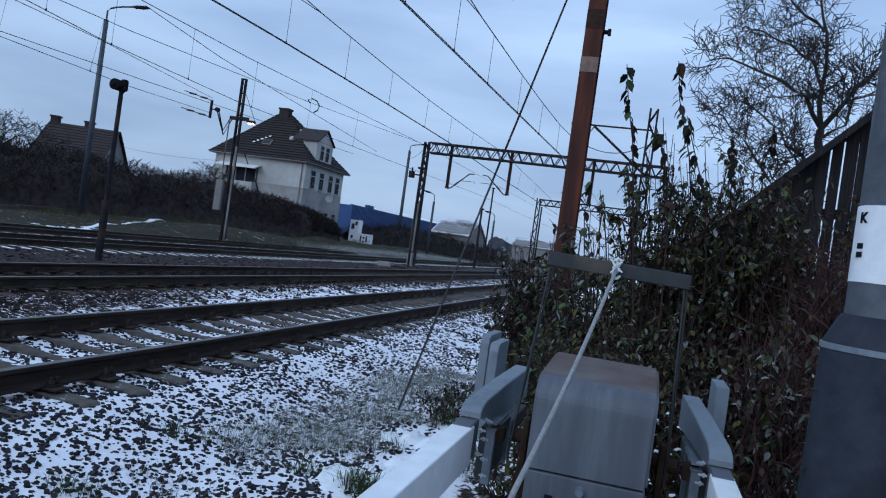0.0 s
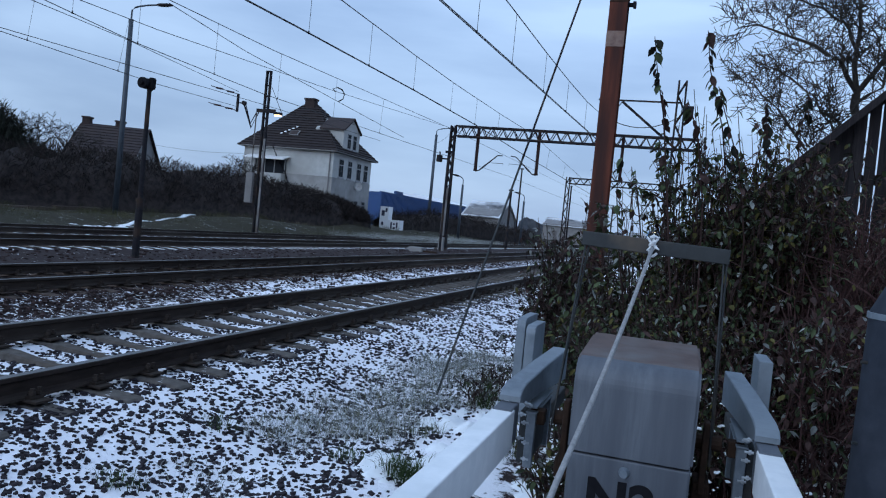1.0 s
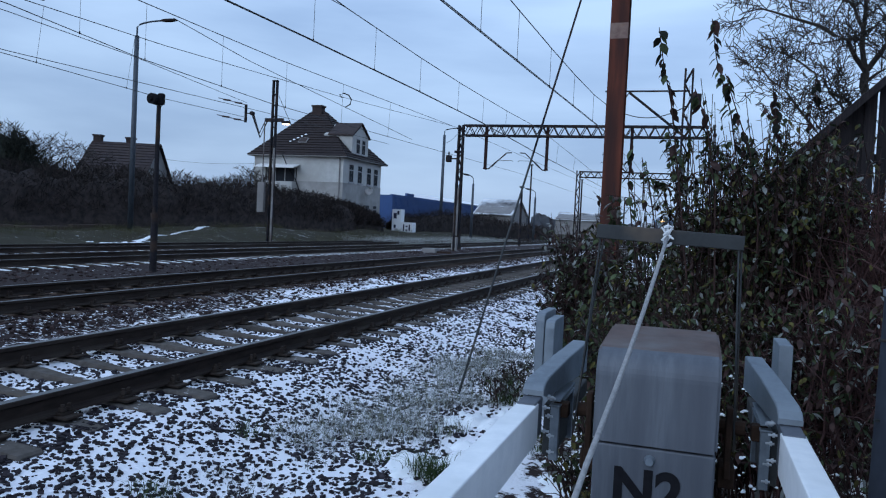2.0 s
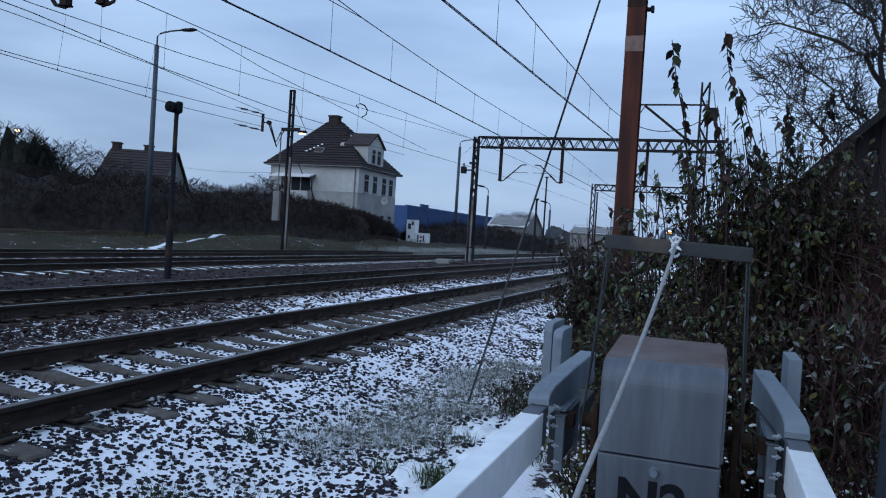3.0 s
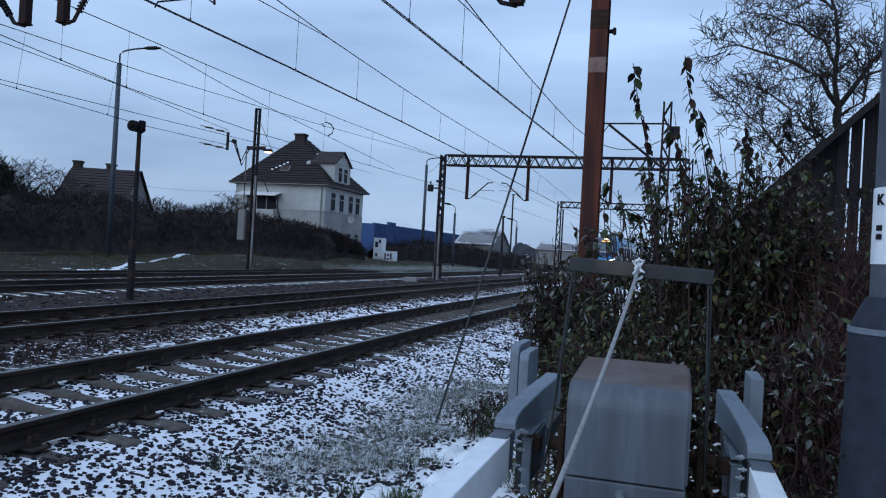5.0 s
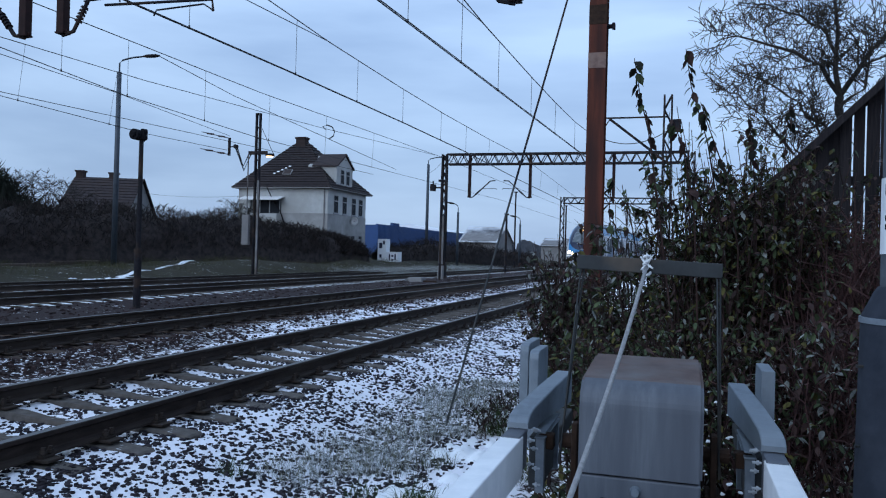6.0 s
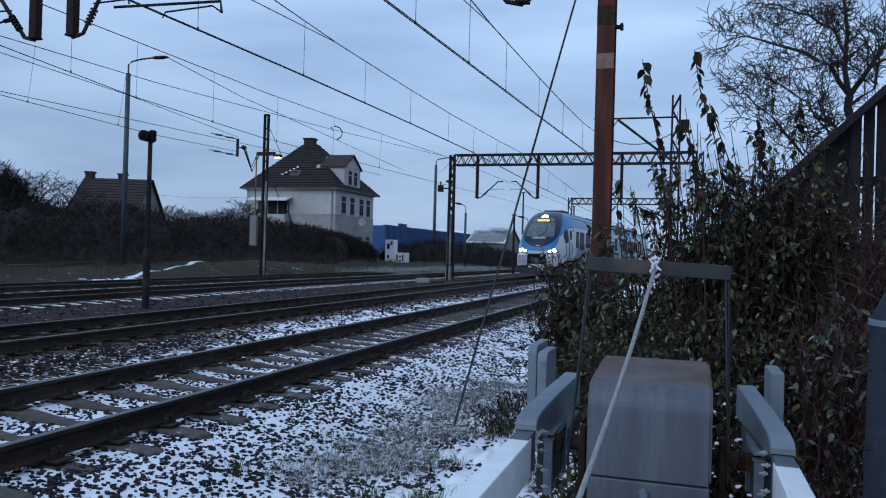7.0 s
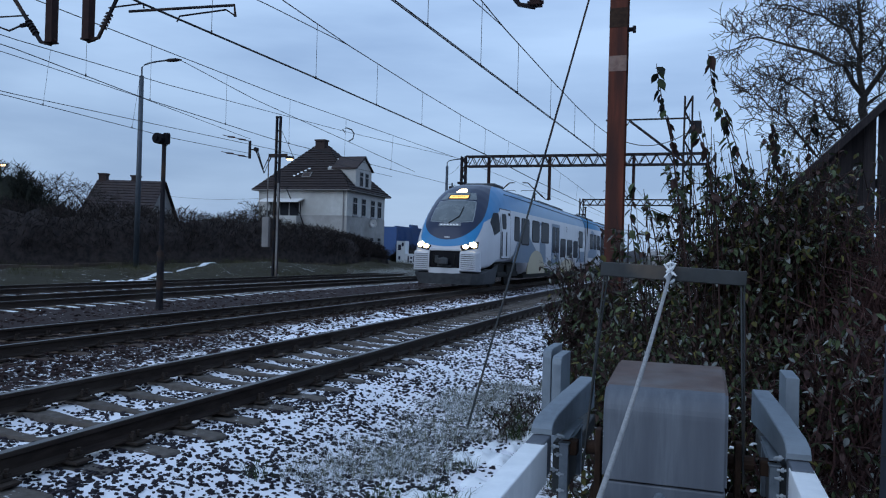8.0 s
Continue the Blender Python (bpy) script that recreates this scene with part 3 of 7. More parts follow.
def lattice(bm, x, y, z0, z1, w0, w1, r, step=0.6, d0=None):
    """A four-legged lattice mast with zigzag bracing, tapering from w0 to w1."""
    d0 = d0 or w0
    k = max(3, round((z1 - z0) / step))
    def corner(i, sx, sy):
        f = i / k
        w = w0 + (w1 - w0) * f
        return Vector((x + sx * w / 2, y + sy * w / 2 * d0 / w0, z0 + (z1 - z0) * f))
    for sx in (-1, 1):
        for sy in (-1, 1):
            rod(bm, corner(0, sx, sy), corner(k, sx, sy), r, r, 4)
    for i in range(k):
        s = 1 if i % 2 else -1
        for sy in (-1, 1):
            rod(bm, corner(i, -s, sy), corner(i + 1, s, sy), r * 0.55, r * 0.55, 4)
        for sx in (-1, 1):
            rod(bm, corner(i, sx, -s), corner(i + 1, sx, s), r * 0.55, r * 0.55, 4)


def drop_post(parent, x, y, z_top, z_bot, way, reach, w=0.2, insulator=True):
    """A hanging post whose lower end carries a slanted insulated arm towards one side."""
    bm = B()
    box(bm, x - w / 2, x + w / 2, y - w / 2, y + w / 2, z_bot, z_top, 0.008)
    box(bm, x - w * 0.58, x + w * 0.58, y - w * 0.58, y + w * 0.58, z_bot - 0.015, z_bot + 0.015, 0.004)
    for s in (-1, 1):
        rod(bm, (x + s * w * 0.75, y, z_bot + 0.03), (x + s * w * 0.45, y, z_bot + 0.03), 0.03, 0.03, 8)
    p = part("drop_post", bm, DROP, parent)
    bm = B()
    tube(bm, [(x, y, z_bot - 0.03), (x + way * 0.22, y, z_bot + 0.02), (x + way * reach, y, z_bot + 0.95), (x + way * (reach + 0.3), y, z_bot + 0.97)], 0.035)
    for t in np.linspace(0.18, 0.4, 5):
        c = Vector((x + way * (0.22 + (reach - 0.22) * t), y, z_bot + 0.02 + 0.93 * t))
        d = Vector((way * (reach - 0.22), 0, 0.93)).normalized()
        rod(bm, c - d * 0.02, c + d * 0.02, 0.065, 0.05, 8)
    tube(bm, [(x + way * reach * 0.55, y, z_bot + 0.5), (x + way * (reach + 0.35), y, z_bot + 0.52), (x + way * (reach + 0.37), y, z_bot + 0.44)], 0.014)
    part("cantilever_arm", bm, DARK_STEEL, parent, "slanted arm with a ribbed insulator")
    return p


def gantry_far():
    g = thing("overhead_gantry", "dark steel lattice gantry spanning the tracks", "gantry", "overhead gantries")
    bm = B()
    truss(bm, -13.2, 0.4, 43.5, 6.5, 7.08, 0.5, 0.62, 0.045)
    part("truss_beam", bm, DARK_STEEL, g)
    bm = B()
    lattice(bm, -13.4, 43.5, -0.2, 7.1, 0.3, 0.24, 0.06, 0.5)
    box(bm, -13.62, -13.18, 43.3, 43.7, -0.3, 0.7, 0.02)
    part("mast", bm, DARK_STEEL, g)
    bm = B()
    box(bm, -13.54, -13.28, 43.2, 43.28, 0.6, 3.4, 0.01)
    part("cover_plate", bm, MAST_PALE, g, "pale plate up the mast's lower half")
    bm = B()
    lattice(bm, 0.5, 43.5, -0.2, 7.1, 0.42, 0.36, 0.05, 0.7)
    part("mast", bm, DARK_STEEL, g)
    for x, way in ((-11.85, 1), (-8.26, -1), (-3.58, -1)):
        drop_post(g, x, 43.5, 7.0, 4.57, way, 1.25, 0.16)
    bm = B()
    tube(bm, [(-13.4, 43.2, 5.1), (-14.0, 43.2, 5.1), (-14.0, 43.2, 5.5)], 0.05)
    box(bm, -14.15, -13.85, 43.05, 43.35, 4.9, 5.3, 0.03)
    part("tension_bracket", bm, DARK_STEEL, g)
    return g


gantry_far()
g2 = thing("overhead_gantry", "distant steel gantry over the tracks", "gantry", "overhead gantries")
bm = B()
truss(bm, -14.0, -1.9, 96, 7.9, 8.6, 0.5, 0.9, 0.06)
part("truss_beam", bm, DARK_STEEL, g2)
for x in (-14.1, -1.8):
    bm = B()
    lattice(bm, x, 96, -0.3, 8.7, 0.5, 0.42, 0.06, 0.9)
    part("mast", bm, DARK_STEEL, g2)
for x, way in ((-10.5, 1), (-6.2, -1)):
    drop_post(g2, x, 96, 8.0, 5.3, way, 1.2, 0.18)

# near gantry: the orange column and a beam that passes over the tracks just out of view
near_gantry = thing("overhead_gantry", "near gantry on a flaking orange-red steel column", "gantry", "overhead gantries")
bm = B()
cxp, cyp = -1.07, 10.2
prism(bm, [(cxp + u, cyp + v) for u, v in ((-0.112, -0.14), (0.112, -0.14), (0.112, -0.122), (0.09, -0.122), (0.09, 0.122), (0.112, 0.122), (0.112, 0.14), (-0.112, 0.14), (-0.112, 0.122), (-0.09, 0.122), (-0.09, -0.122), (-0.112, -0.122))], "z", -0.45, 8.6)
part("column", bm, ORANGE_RUST, near_gantry, "steel column in flaking red-orange paint")
for z0, z1 in ((3.68, 3.88), (4.25, 4.5)):
    bm = B()
    box(bm, cxp - 0.114, cxp + 0.114, cyp - 0.145, cyp - 0.1401, z0, z1)
    part("painted_band", bm, BAND if z0 < 4 else RUSTY, near_gantry, "faded pale painted band")
bm = B()
rod(bm, (cxp + 0.1, cyp, 4.25), (cxp + 0.19, cyp, 4.25), 0.03, 0.03, 8)
box(bm, cxp + 0.17, cxp + 0.21, cyp - 0.04, cyp + 0.04, 4.21, 4.29, 0.006)
part("stub_bracket", bm, DARK_STEEL, near_gantry)
bm = B()
truss(bm, -22.0, -1.15, 10.2, 7.3, 8.0, 0.5, 0.7, 0.05)
part("truss_beam", bm, DARK_STEEL, near_gantry)
bm = B()
lattice(bm, -22.2, 10.2, -0.3, 8.1, 0.45, 0.4, 0.05, 0.7)
part("mast", bm, DARK_STEEL, near_gantry)
for x, way, reach in ((-10.56, -1, 0.95), (-9.78, 1, 0.75), (-2.2, -1, 1.0)):
    drop_post(near_gantry, x, 10.2, 7.3, 4.67, way, reach, 0.145)
bm = B()
tube(bm, [(-8.95, 10.2, 5.08), (-6.95, 10.2, 5.03), (-6.93, 10.2, 4.85)], 0.022)
tube(bm, [(-8.05, 10.25, 4.86), (-8.0, 10.25, 4.95), (-7.1, 10.2, 4.97), (-6.93, 10.2, 4.86)], 0.014)
part("registration_arm", bm, DARK_STEEL, near_gantry)
bm = B()
tube(bm, [(-11.0, 10.2, 5.03), (-11.25, 10.2, 5.0), (-11.5, 10.2, 4.93), (-11.75, 10.2, 5.02), (-13.0, 10.2, 5.0)], 0.018)
for i in range(4):
    rod(bm, (-11.06 - 0.05 * i, 10.2, 5.02 - 0.006 * i), (-11.085 - 0.05 * i, 10.2, 5.018 - 0.006 * i), 0.04, 0.035, 8)
part("registration_arm", bm, DARK_STEEL, near_gantry, "steady arm with a small insulator")

hook = thing("wire_hook", "bent dark hook hanging on an overhead wire", "hook")
bm = B()
tube(bm, [(-14.35, 29.4, 6.3), (-14.45, 29.35, 6.42), (-14.3, 29.45, 6.5), (-14.1, 29.5, 6.42), (-14.0, 29.55, 6.25), (-14.05, 29.55, 6.05), (-14.2, 29.45, 5.92)], 0.028)
part("loop", bm, WIRE, hook)
# masts and posts
def bracket_mast():
    ob = thing("catenary_mast", "dark lattice mast with a sideways bracket", "mast")
    bm = B()
    lattice(bm, -0.55, 31.2, -0.2, 7.65, 0.34, 0.28, 0.05, 0.55)
    part("shaft", bm, DARK_STEEL, ob)
    bm = B()
    box(bm, -3.7, -0.55, 31.17, 31.23, 6.78, 6.84)
    rod(bm, (-0.6, 31.2, 5.05), (-2.75, 31.2, 6.75), 0.05, 0.05, 6)
    rod(bm, (-2.75, 31.2, 6.8), (-3.6, 31.2, 5.4), 0.02, 0.02, 5)
    part("bracket", bm, DARK_STEEL, ob)
    bm = B()
    box(bm, -0.42, -0.05, 31.1, 31.3, 6.2, 6.7, 0.03)
    part("switch_box", bm, DARK_STEEL, ob)
    bm = B()
    tube(bm, sag((-0.6, 31, 6.2), (-3.6, 31.1, 6.3), 0.5), 0.018, 5)
    part("loop_cable", bm, WIRE, ob)


bracket_mast()


def tension_mast():
    ob = thing("tension_mast", "slim twin-channel mast with wire tensioner and lamp", "mast")
    x, y, gz = -20.2, 33.85, ground_z(-20.2, 33.85)
    bm = B()
    for s in (-1, 1):
        box(bm, x + s * 0.1 - 0.035, x + s * 0.1 + 0.035, y - 0.08, y + 0.08, gz - 0.3, 7.9)
    for i in range(14):
        z = gz + 0.4 + i * 0.54
        box(bm, x - 0.09, x + 0.09, y - 0.03, y + 0.03, z, z + 0.07)
    box(bm, x - 0.14, x + 0.14, y - 0.085, y + 0.085, 7.9, 7.96)
    part("shaft", bm, DARK_STEEL, ob)
    bm = B()
    box(bm, x + 0.08, x + 0.18, y - 0.12, y - 0.092, gz, 4.6)
    part("pale_channel", bm, MAST_PALE, ob, "pale galvanised channel up the mast")
    bm = B()
    box(bm, x - 0.62, x - 0.26, y - 0.28, y - 0.1, gz + 1.6, gz + 3.1, 0.02)
    for i in range(8):
        box(bm, x - 0.64, x - 0.24, y - 0.3, y - 0.08, gz + 1.68 + i * 0.18, gz + 1.72 + i * 0.18)
    part("weight_stack", bm, GREY_WALL, ob, "pale stack of tension weights")
    bm = B()
    rod(bm, (x - 0.43, y - 0.15, gz + 3.0), (x - 0.43, y - 0.15, 5.9), 0.03, 0.03, 6)
    part("weight_rod", bm, MAST_PALE, ob)
    bm = B()
    box(bm, x - 0.45, x + 0.6, y - 0.14, y - 0.08, 5.88, 6.06)
    tube(bm, [(x - 0.3, y - 0.1, 5.95), (x - 0.7, y - 0.1, 5.1), (x - 1.25, y - 0.1, 6.35)], 0.035)
    tube(bm, [(x - 0.42, y - 0.1, 5.95), (x - 0.75, y - 0.1, 5.3), (x - 1.15, y - 0.1, 6.35)], 0.03)
    rod(bm, (x - 1.2, y - 0.18, 6.3), (x - 1.2, y - 0.02, 6.3), 0.11, 0.11, 12)
    box(bm, x - 1.62, x - 1.52, y - 0.15, y - 0.05, 5.85, 6.75)
    tube(bm, [(x - 1.2, y - 0.1, 6.3), (x - 1.55, y - 0.1, 6.3)], 0.03)
    part("wire_tensioner", bm, DARK_STEEL, ob)
    for z0, dx in ((6.72, 0.75), (5.9, 0.8)):
        bm = B()
        tube(bm, [(x - 1.55, y - 0.1, z0), (x - 1.55 - dx, y - 1.4, z0 + 0.14)], 0.022)
        for t in (0.3, 0.7):
            c = Vector((x - 1.55, y - 0.1, z0)).lerp(Vector((x - 1.55 - dx, y - 1.4, z0 + 0.14)), t)
            rod(bm, c - Vector((0.09, 0.16, 0)), c + Vector((0.09, 0.16, 0)), 0.045, 0.045, 7)
        part("strain_insulator", bm, INSULATOR, ob)
    bm = B()
    box(bm, x + 0.55, x + 0.95, y - 0.25, y + 0.0, 5.8, 5.92, 0.03)
    part("lamp_housing", bm, DARK_STEEL, ob)
    bm = B()
    box(bm, x + 0.6, x + 0.9, y - 0.22, y - 0.04, 5.74, 5.795, 0.02)
    part("lamp_glass", bm, LAMP_WARM, ob, "small lit lamp")
    bm = B()
    rod(bm, (x + 0.2, y, 7.2), (x + 0.95, y + 0.2, 5.6), 0.014, 0.014, 5)
    part("stay_wire", bm, WIRE, ob)


tension_mast()


def street_lamp(x, y, z0, top, arm, r=0.11, lit=False):
    ob = thing("street_lamp", "tall blue-grey lamp post with a curved arm", "street lamp", "yard lamps")
    bm = B()
    rod(bm, (x, y, z0 - 0.3), (x, y, top), r * 1.35, r * 1.05, 10)
    part("post", bm, LAMP_POLE, ob, smooth=True)
    bm = B()
    pts = [(x, y, top - 0.1), (x, y, top + 0.45)] + [(x + arm[0] * f, y + arm[1] * f, top + 0.45 + 0.42 * math.sin(f * 1.5) ** 0.5) for f in (0.08, 0.2, 0.4, 0.7)]
    tube(bm, pts, r * 0.4, 7)
    part("arm", bm, LAMP_POLE, ob)
    e = Vector(pts[-1])
    d = Vector((arm[0], arm[1], 0.12)).normalized()
    bm = B()
    lofted(bm, [[e + d * s + Vector((0, 0, hh * math.sin(a))) + Vector((-d.y, d.x, 0)) * ww * math.cos(a) for a in np.linspace(0, 2 * math.pi, 8, endpoint=False)]
                for s, ww, hh in ((-0.1, 0.05, 0.04), (0.1, 0.13, 0.09), (0.45, 0.15, 0.1), (0.75, 0.08, 0.04))])
    part("lamp_head", bm, DARK_STEEL, ob, smooth=True)
    return ob


street_lamp(-27.6, 32.6, 0.3, 10.05, (1.75, 0.55))
street_lamp(-27.2, 82, 0.2, 11.2, (1.9, 0.4), 0.14)
for x, y, top in ((-20.7, 72, 5.3), (-16.95, 84, 4.7)):
    street_lamp(x, y, 0.2, top, (-0.7, 0.1), 0.1)
posts = [(-13.0, 59.0, 4.5, 0.1), (-16.7, 80.0, 8.0, 0.1), (-12.3, 39.5, 5.2, 0.07), (-15.6, 110.0, 8.6, 0.13), (-13.0, 150.0, 8.0, 0.15), (-1.2, 140.0, 8.0, 0.15)]
for x, y, top, r in posts:
    ob = thing("steel_post", "slim dark steel line post", "post", "line posts")
    bm = B()
    rod(bm, (x, y, -0.4), (x, y, top), r, r * 0.8, 8)
    part("shaft", bm, DARK_STEEL, ob)
    bm = B()
    box(bm, x - 0.18, x + 0.18, y - 0.1, y + 0.1, top - 0.12, top, 0.02)
    part("cap", bm, DARK_STEEL, ob)

def lit_lamp(x, y, z):
    ob = thing("yard_lamp", "small lit lamp on a thin far post", "lamp")
    bm = B()
    rod(bm, (x, y, 0), (x, y, z), 0.08, 0.06, 8)
    part("post", bm, LAMP_POLE, ob)
    bm = B()
    box(bm, x + 0.1, x + 0.6, y - 0.15, y + 0.15, z, z + 0.14, 0.05)
    part("lamp_head", bm, LAMP_WARM, ob, "glowing lamp head")


lit_lamp(-60.6, 53.5, 8.2)

# small marker post by the gantry
ob = thing("marker_post", "short pale concrete marker post", "marker")
bm = B()
box(bm, -12.9, -12.6, 41.0, 41.25, -0.4, 0.55, 0.03)
part("stone", bm, GREY_WALL, ob)


def dwarf_signal():
    ob = thing("railway_signal", "round-headed signal on a slim dark post", "signal")
    x, y = -11.92, 14.88
    bm = B()
    rod(bm, (x, y, -0.5), (x, y, 1.1), 0.085, 0.085, 10)
    rod(bm, (x, y, 1.1), (x, y, 3.65), 0.058, 0.05, 10)
    rod(bm, (x, y, 1.06), (x, y, 1.14), 0.1, 0.1, 10)
    part("post", bm, DARK_STEEL, ob)
    bm = B()
    rod(bm, (x - 0.06, y - 0.2, 3.76), (x - 0.06, y + 0.02, 3.76), 0.125, 0.125, 20)
    rod(bm, (x - 0.06, y - 0.21, 3.76), (x - 0.06, y - 0.25, 3.76), 0.06, 0.05, 14)
    box(bm, x + 0.02, x + 0.13, y - 0.08, y + 0.05, 3.64, 3.9, 0.02)
    part("signal_head", bm, BLACK, ob)
    bm = B()
    tube(bm, [(x + 0.05, y, 3.6), (x + 0.17, y - 0.02, 3.68), (x + 0.17, y - 0.02, 3.85)], 0.014)
    part("conduit", bm, DARK_STEEL, ob)


dwarf_signal()

# stay wire from the ground beside the ballast up to the orange column
stay = thing("stay_wire", "dark steel stay cable anchored in the snow", "cable")
bm = B()
stay_a, stay_b = Vector((-2.0, 6.78, -0.36)), Vector((-0.77, 10.15, 7.35))
# same cable; reflected light on its lower part is put in as paler steel
rod(bm, stay_a.lerp(stay_b, 0.0), stay_a.lerp(stay_b, 0.3), 0.011, 0.011, 7)
part("cable_low_sheen", bm, BAR_GREY, stay, "lower cable length, paler in colour for reflected light")
bm = B()
rod(bm, stay_a.lerp(stay_b, 0.3), stay_b, 0.0115, 0.0115, 7)
part("cable", bm, DARK_STEEL, stay)

# ---- crossing barrier machine ----
def barrier_machine():
    ob = thing("barrier_machine", "grey steel barrier drive cabinet standing in snowy soil", "barrier machine")
    x0, x1, y0, y1 = -0.313, 0.103, 2.79, 3.34
    bm = B()
    outline = [(y0, 0.455), (y0 - 0.012, 0.455), (y0 - 0.012, 0.69)]
    outline += [(y0 - 0.012 + 0.1 - 0.1 * math.cos(a), 0.69 + 0.1 * math.sin(a)) for a in np.linspace(0.15, math.pi / 2, 9)]
    outline += [(y1 - 0.02, 0.815), (y1, 0.8), (y1, 0.455)]
    prism(bm, outline, "x", x0 - 0.004, x1 + 0.004)
    es = [e for e in bm.edges if abs(e.verts[0].co.x - e.verts[1].co.x) < 1e-6]
    bmesh.ops.bevel(bm, geom=es, offset=0.01, segments=2, affect="EDGES")
    for f in bm.faces:
        if f.normal.z > 0.93:
            f.material_index = 1
    part("hood", bm, [BOX_GREY, RUST_TOP], ob, "hood with a rounded front edge, its top filmed with rust")
    bm = B()
    box(bm, x0, x1, y0 - 0.006, y1 - 0.005, -0.28, 0.447, 0.008)
    part("body", bm, BOX_GREY, ob)
    bm = B()
    box(bm, x0 - 0.01, x1 + 0.01, y0 - 0.02, y1, -0.6, -0.28, 0.015)
    part("plinth", bm, CONCRETE, ob, "concrete plinth")
    bm = B()
    rod(bm, (-0.115, y0 - 0.006, 0.405), (-0.115, y0 - 0.03, 0.405), 0.02, 0.014, 12)
    part("lock_knob", bm, GALV, ob)
    letters("N2", 0.19, BLACK, ob, pose(-0.12, y0 - 0.009, 0.235, 90, 0, 0))
    for s, xs in ((-1, x0 - 0.05), (1, x1 + 0.05)):
        bm = B()
        box(bm, xs - 0.012, xs + 0.012, 3.03, 3.09, 0.3, 0.57, 0.006)
        box(bm, xs - 0.03, xs + 0.03, 3.05, 3.2, 0.26, 0.34, 0.008)
        rod(bm, (xs - s * 0.06, 3.12, 0.48), (xs + s * 0.06, 3.12, 0.48), 0.03, 0.03, 12)
        part("shaft_bearing", bm, RUSTY, ob, "rusty shaft bearing")
    return ob


machine = barrier_machine()
MID = -0.11


def barrier_arm(side):
    """One side arm of the barrier: white box beam, dark joint sleeve, rising bracket of box section, lower plates and counterweight plates."""
    x = MID + side * 0.455
    bm = B()
    box(bm, x - 0.04, x + 0.04, -2.2, 2.83, 0.4, 0.55, 0.005)
    ob = part("barrier_arm", bm, WHITE_PAINT, machine, "white square barrier beam on galvanised fittings")
    bm = B()
    box(bm, x - 0.036, x + 0.036, 2.78, 2.93, 0.41, 0.556, 0.006)
    part("sleeve", bm, BOX_GREY, ob, "grey joint sleeve")
    bm = B()
    rings = []
    for yy, zt, hh, half, lean in ((2.91, 0.58, 0.02, 0.041, 0.0), (2.945, 0.602, 0.045, 0.041, 0.0), (3.0, 0.62, 0.08, 0.04, 0.006), (3.3, 0.658, 0.11, 0.038, 0.04), (3.6, 0.69, 0.14, 0.036, 0.078)):
        c = x - side * lean
        rings.append([(c - half, yy, zt - hh), (c + half, yy, zt - hh), (c + half, yy, zt - 0.004), (c + half - 0.004, yy, zt), (c - half + 0.004, yy, zt), (c - half, yy, zt - 0.004)])
    lofted(bm, rings)
    part("bracket", bm, GALV, ob, "rising galvanised box bracket")
    inner = x - side * 0.062
    for z in (0.512, 0.49):
        bm = B()
        box(bm, inner - 0.022, inner + 0.022, 3.06, 3.46, z, z + 0.007, 0.002)
        part("rib", bm, GALV, ob)
    bm = B()
    box(bm, inner + side * 0.0, inner + side * 0.05, 3.1, 3.46, 0.28, 0.488, 0.004)
    part("lower_plate", bm, BAR_GREY, ob, "dark lower plate")
    for yy in (3.07, 3.44):
        bm = B()
        box(bm, inner - 0.018, inner + 0.018, yy, yy + 0.03, 0.27, 0.488, 0.003)
        part("angle_post", bm, GALV, ob)
    for yy, zz in ((2.9, 0.52), (2.98, 0.545), (2.98, 0.47), (3.03, 0.53), (3.03, 0.38), (2.9, 0.43), (3.05, 0.31)):
        bm = B()
        bx = x - side * 0.04
        rod(bm, (bx, yy, zz), (bx - side * 0.03, yy, zz), 0.0045, 0.0045, 6)
        rod(bm, (bx - side * 0.008, yy, zz), (bx - side * 0.016, yy, zz), 0.009, 0.009, 6)
        part("bolt", bm, BOLT, ob)
    plates = ((-0.768, -0.722, 3.95, 4.28, 0.765), (-0.7, -0.652, 3.85, 4.14, 0.742)) if side < 0 else ((0.378, 0.436, 3.72, 4.0, 0.735),)
    for xa, xb, ya, yb, top in plates:
        bm = B()
        prism(bm, [(ya, 0.25), (yb, 0.25), (yb, top), (ya + 0.035, top), (ya + 0.008, top - 0.012), (ya, top - 0.04)] if side < 0 else [(ya, 0.25), (yb, 0.25), (yb, top), (ya, top)], "x", xa, xb)
        bmesh.ops.bevel(bm, geom=bm.edges[:], offset=0.003, segments=1, affect="EDGES")
        part("counterweight", bm, GALV, ob, "upright counterweight plate")
    bm = B()
    xa, xb = sorted((x - side * 0.06, x + side * 0.02))
    box(bm, xa, xb, 3.55, 4.1, 0.34, 0.42, 0.008)
    part("tail_bar", bm, BAR_GREY, ob)
    bm = B()
    xa, xb = sorted((x - side * 0.05, x - side * 0.11))
    box(bm, xa, xb, 3.1, 3.16, 0.44, 0.5, 0.006)
    part("shaft_end", bm, RUSTY, ob)
    return ob


barrier_arm(-1)
barrier_arm(1)

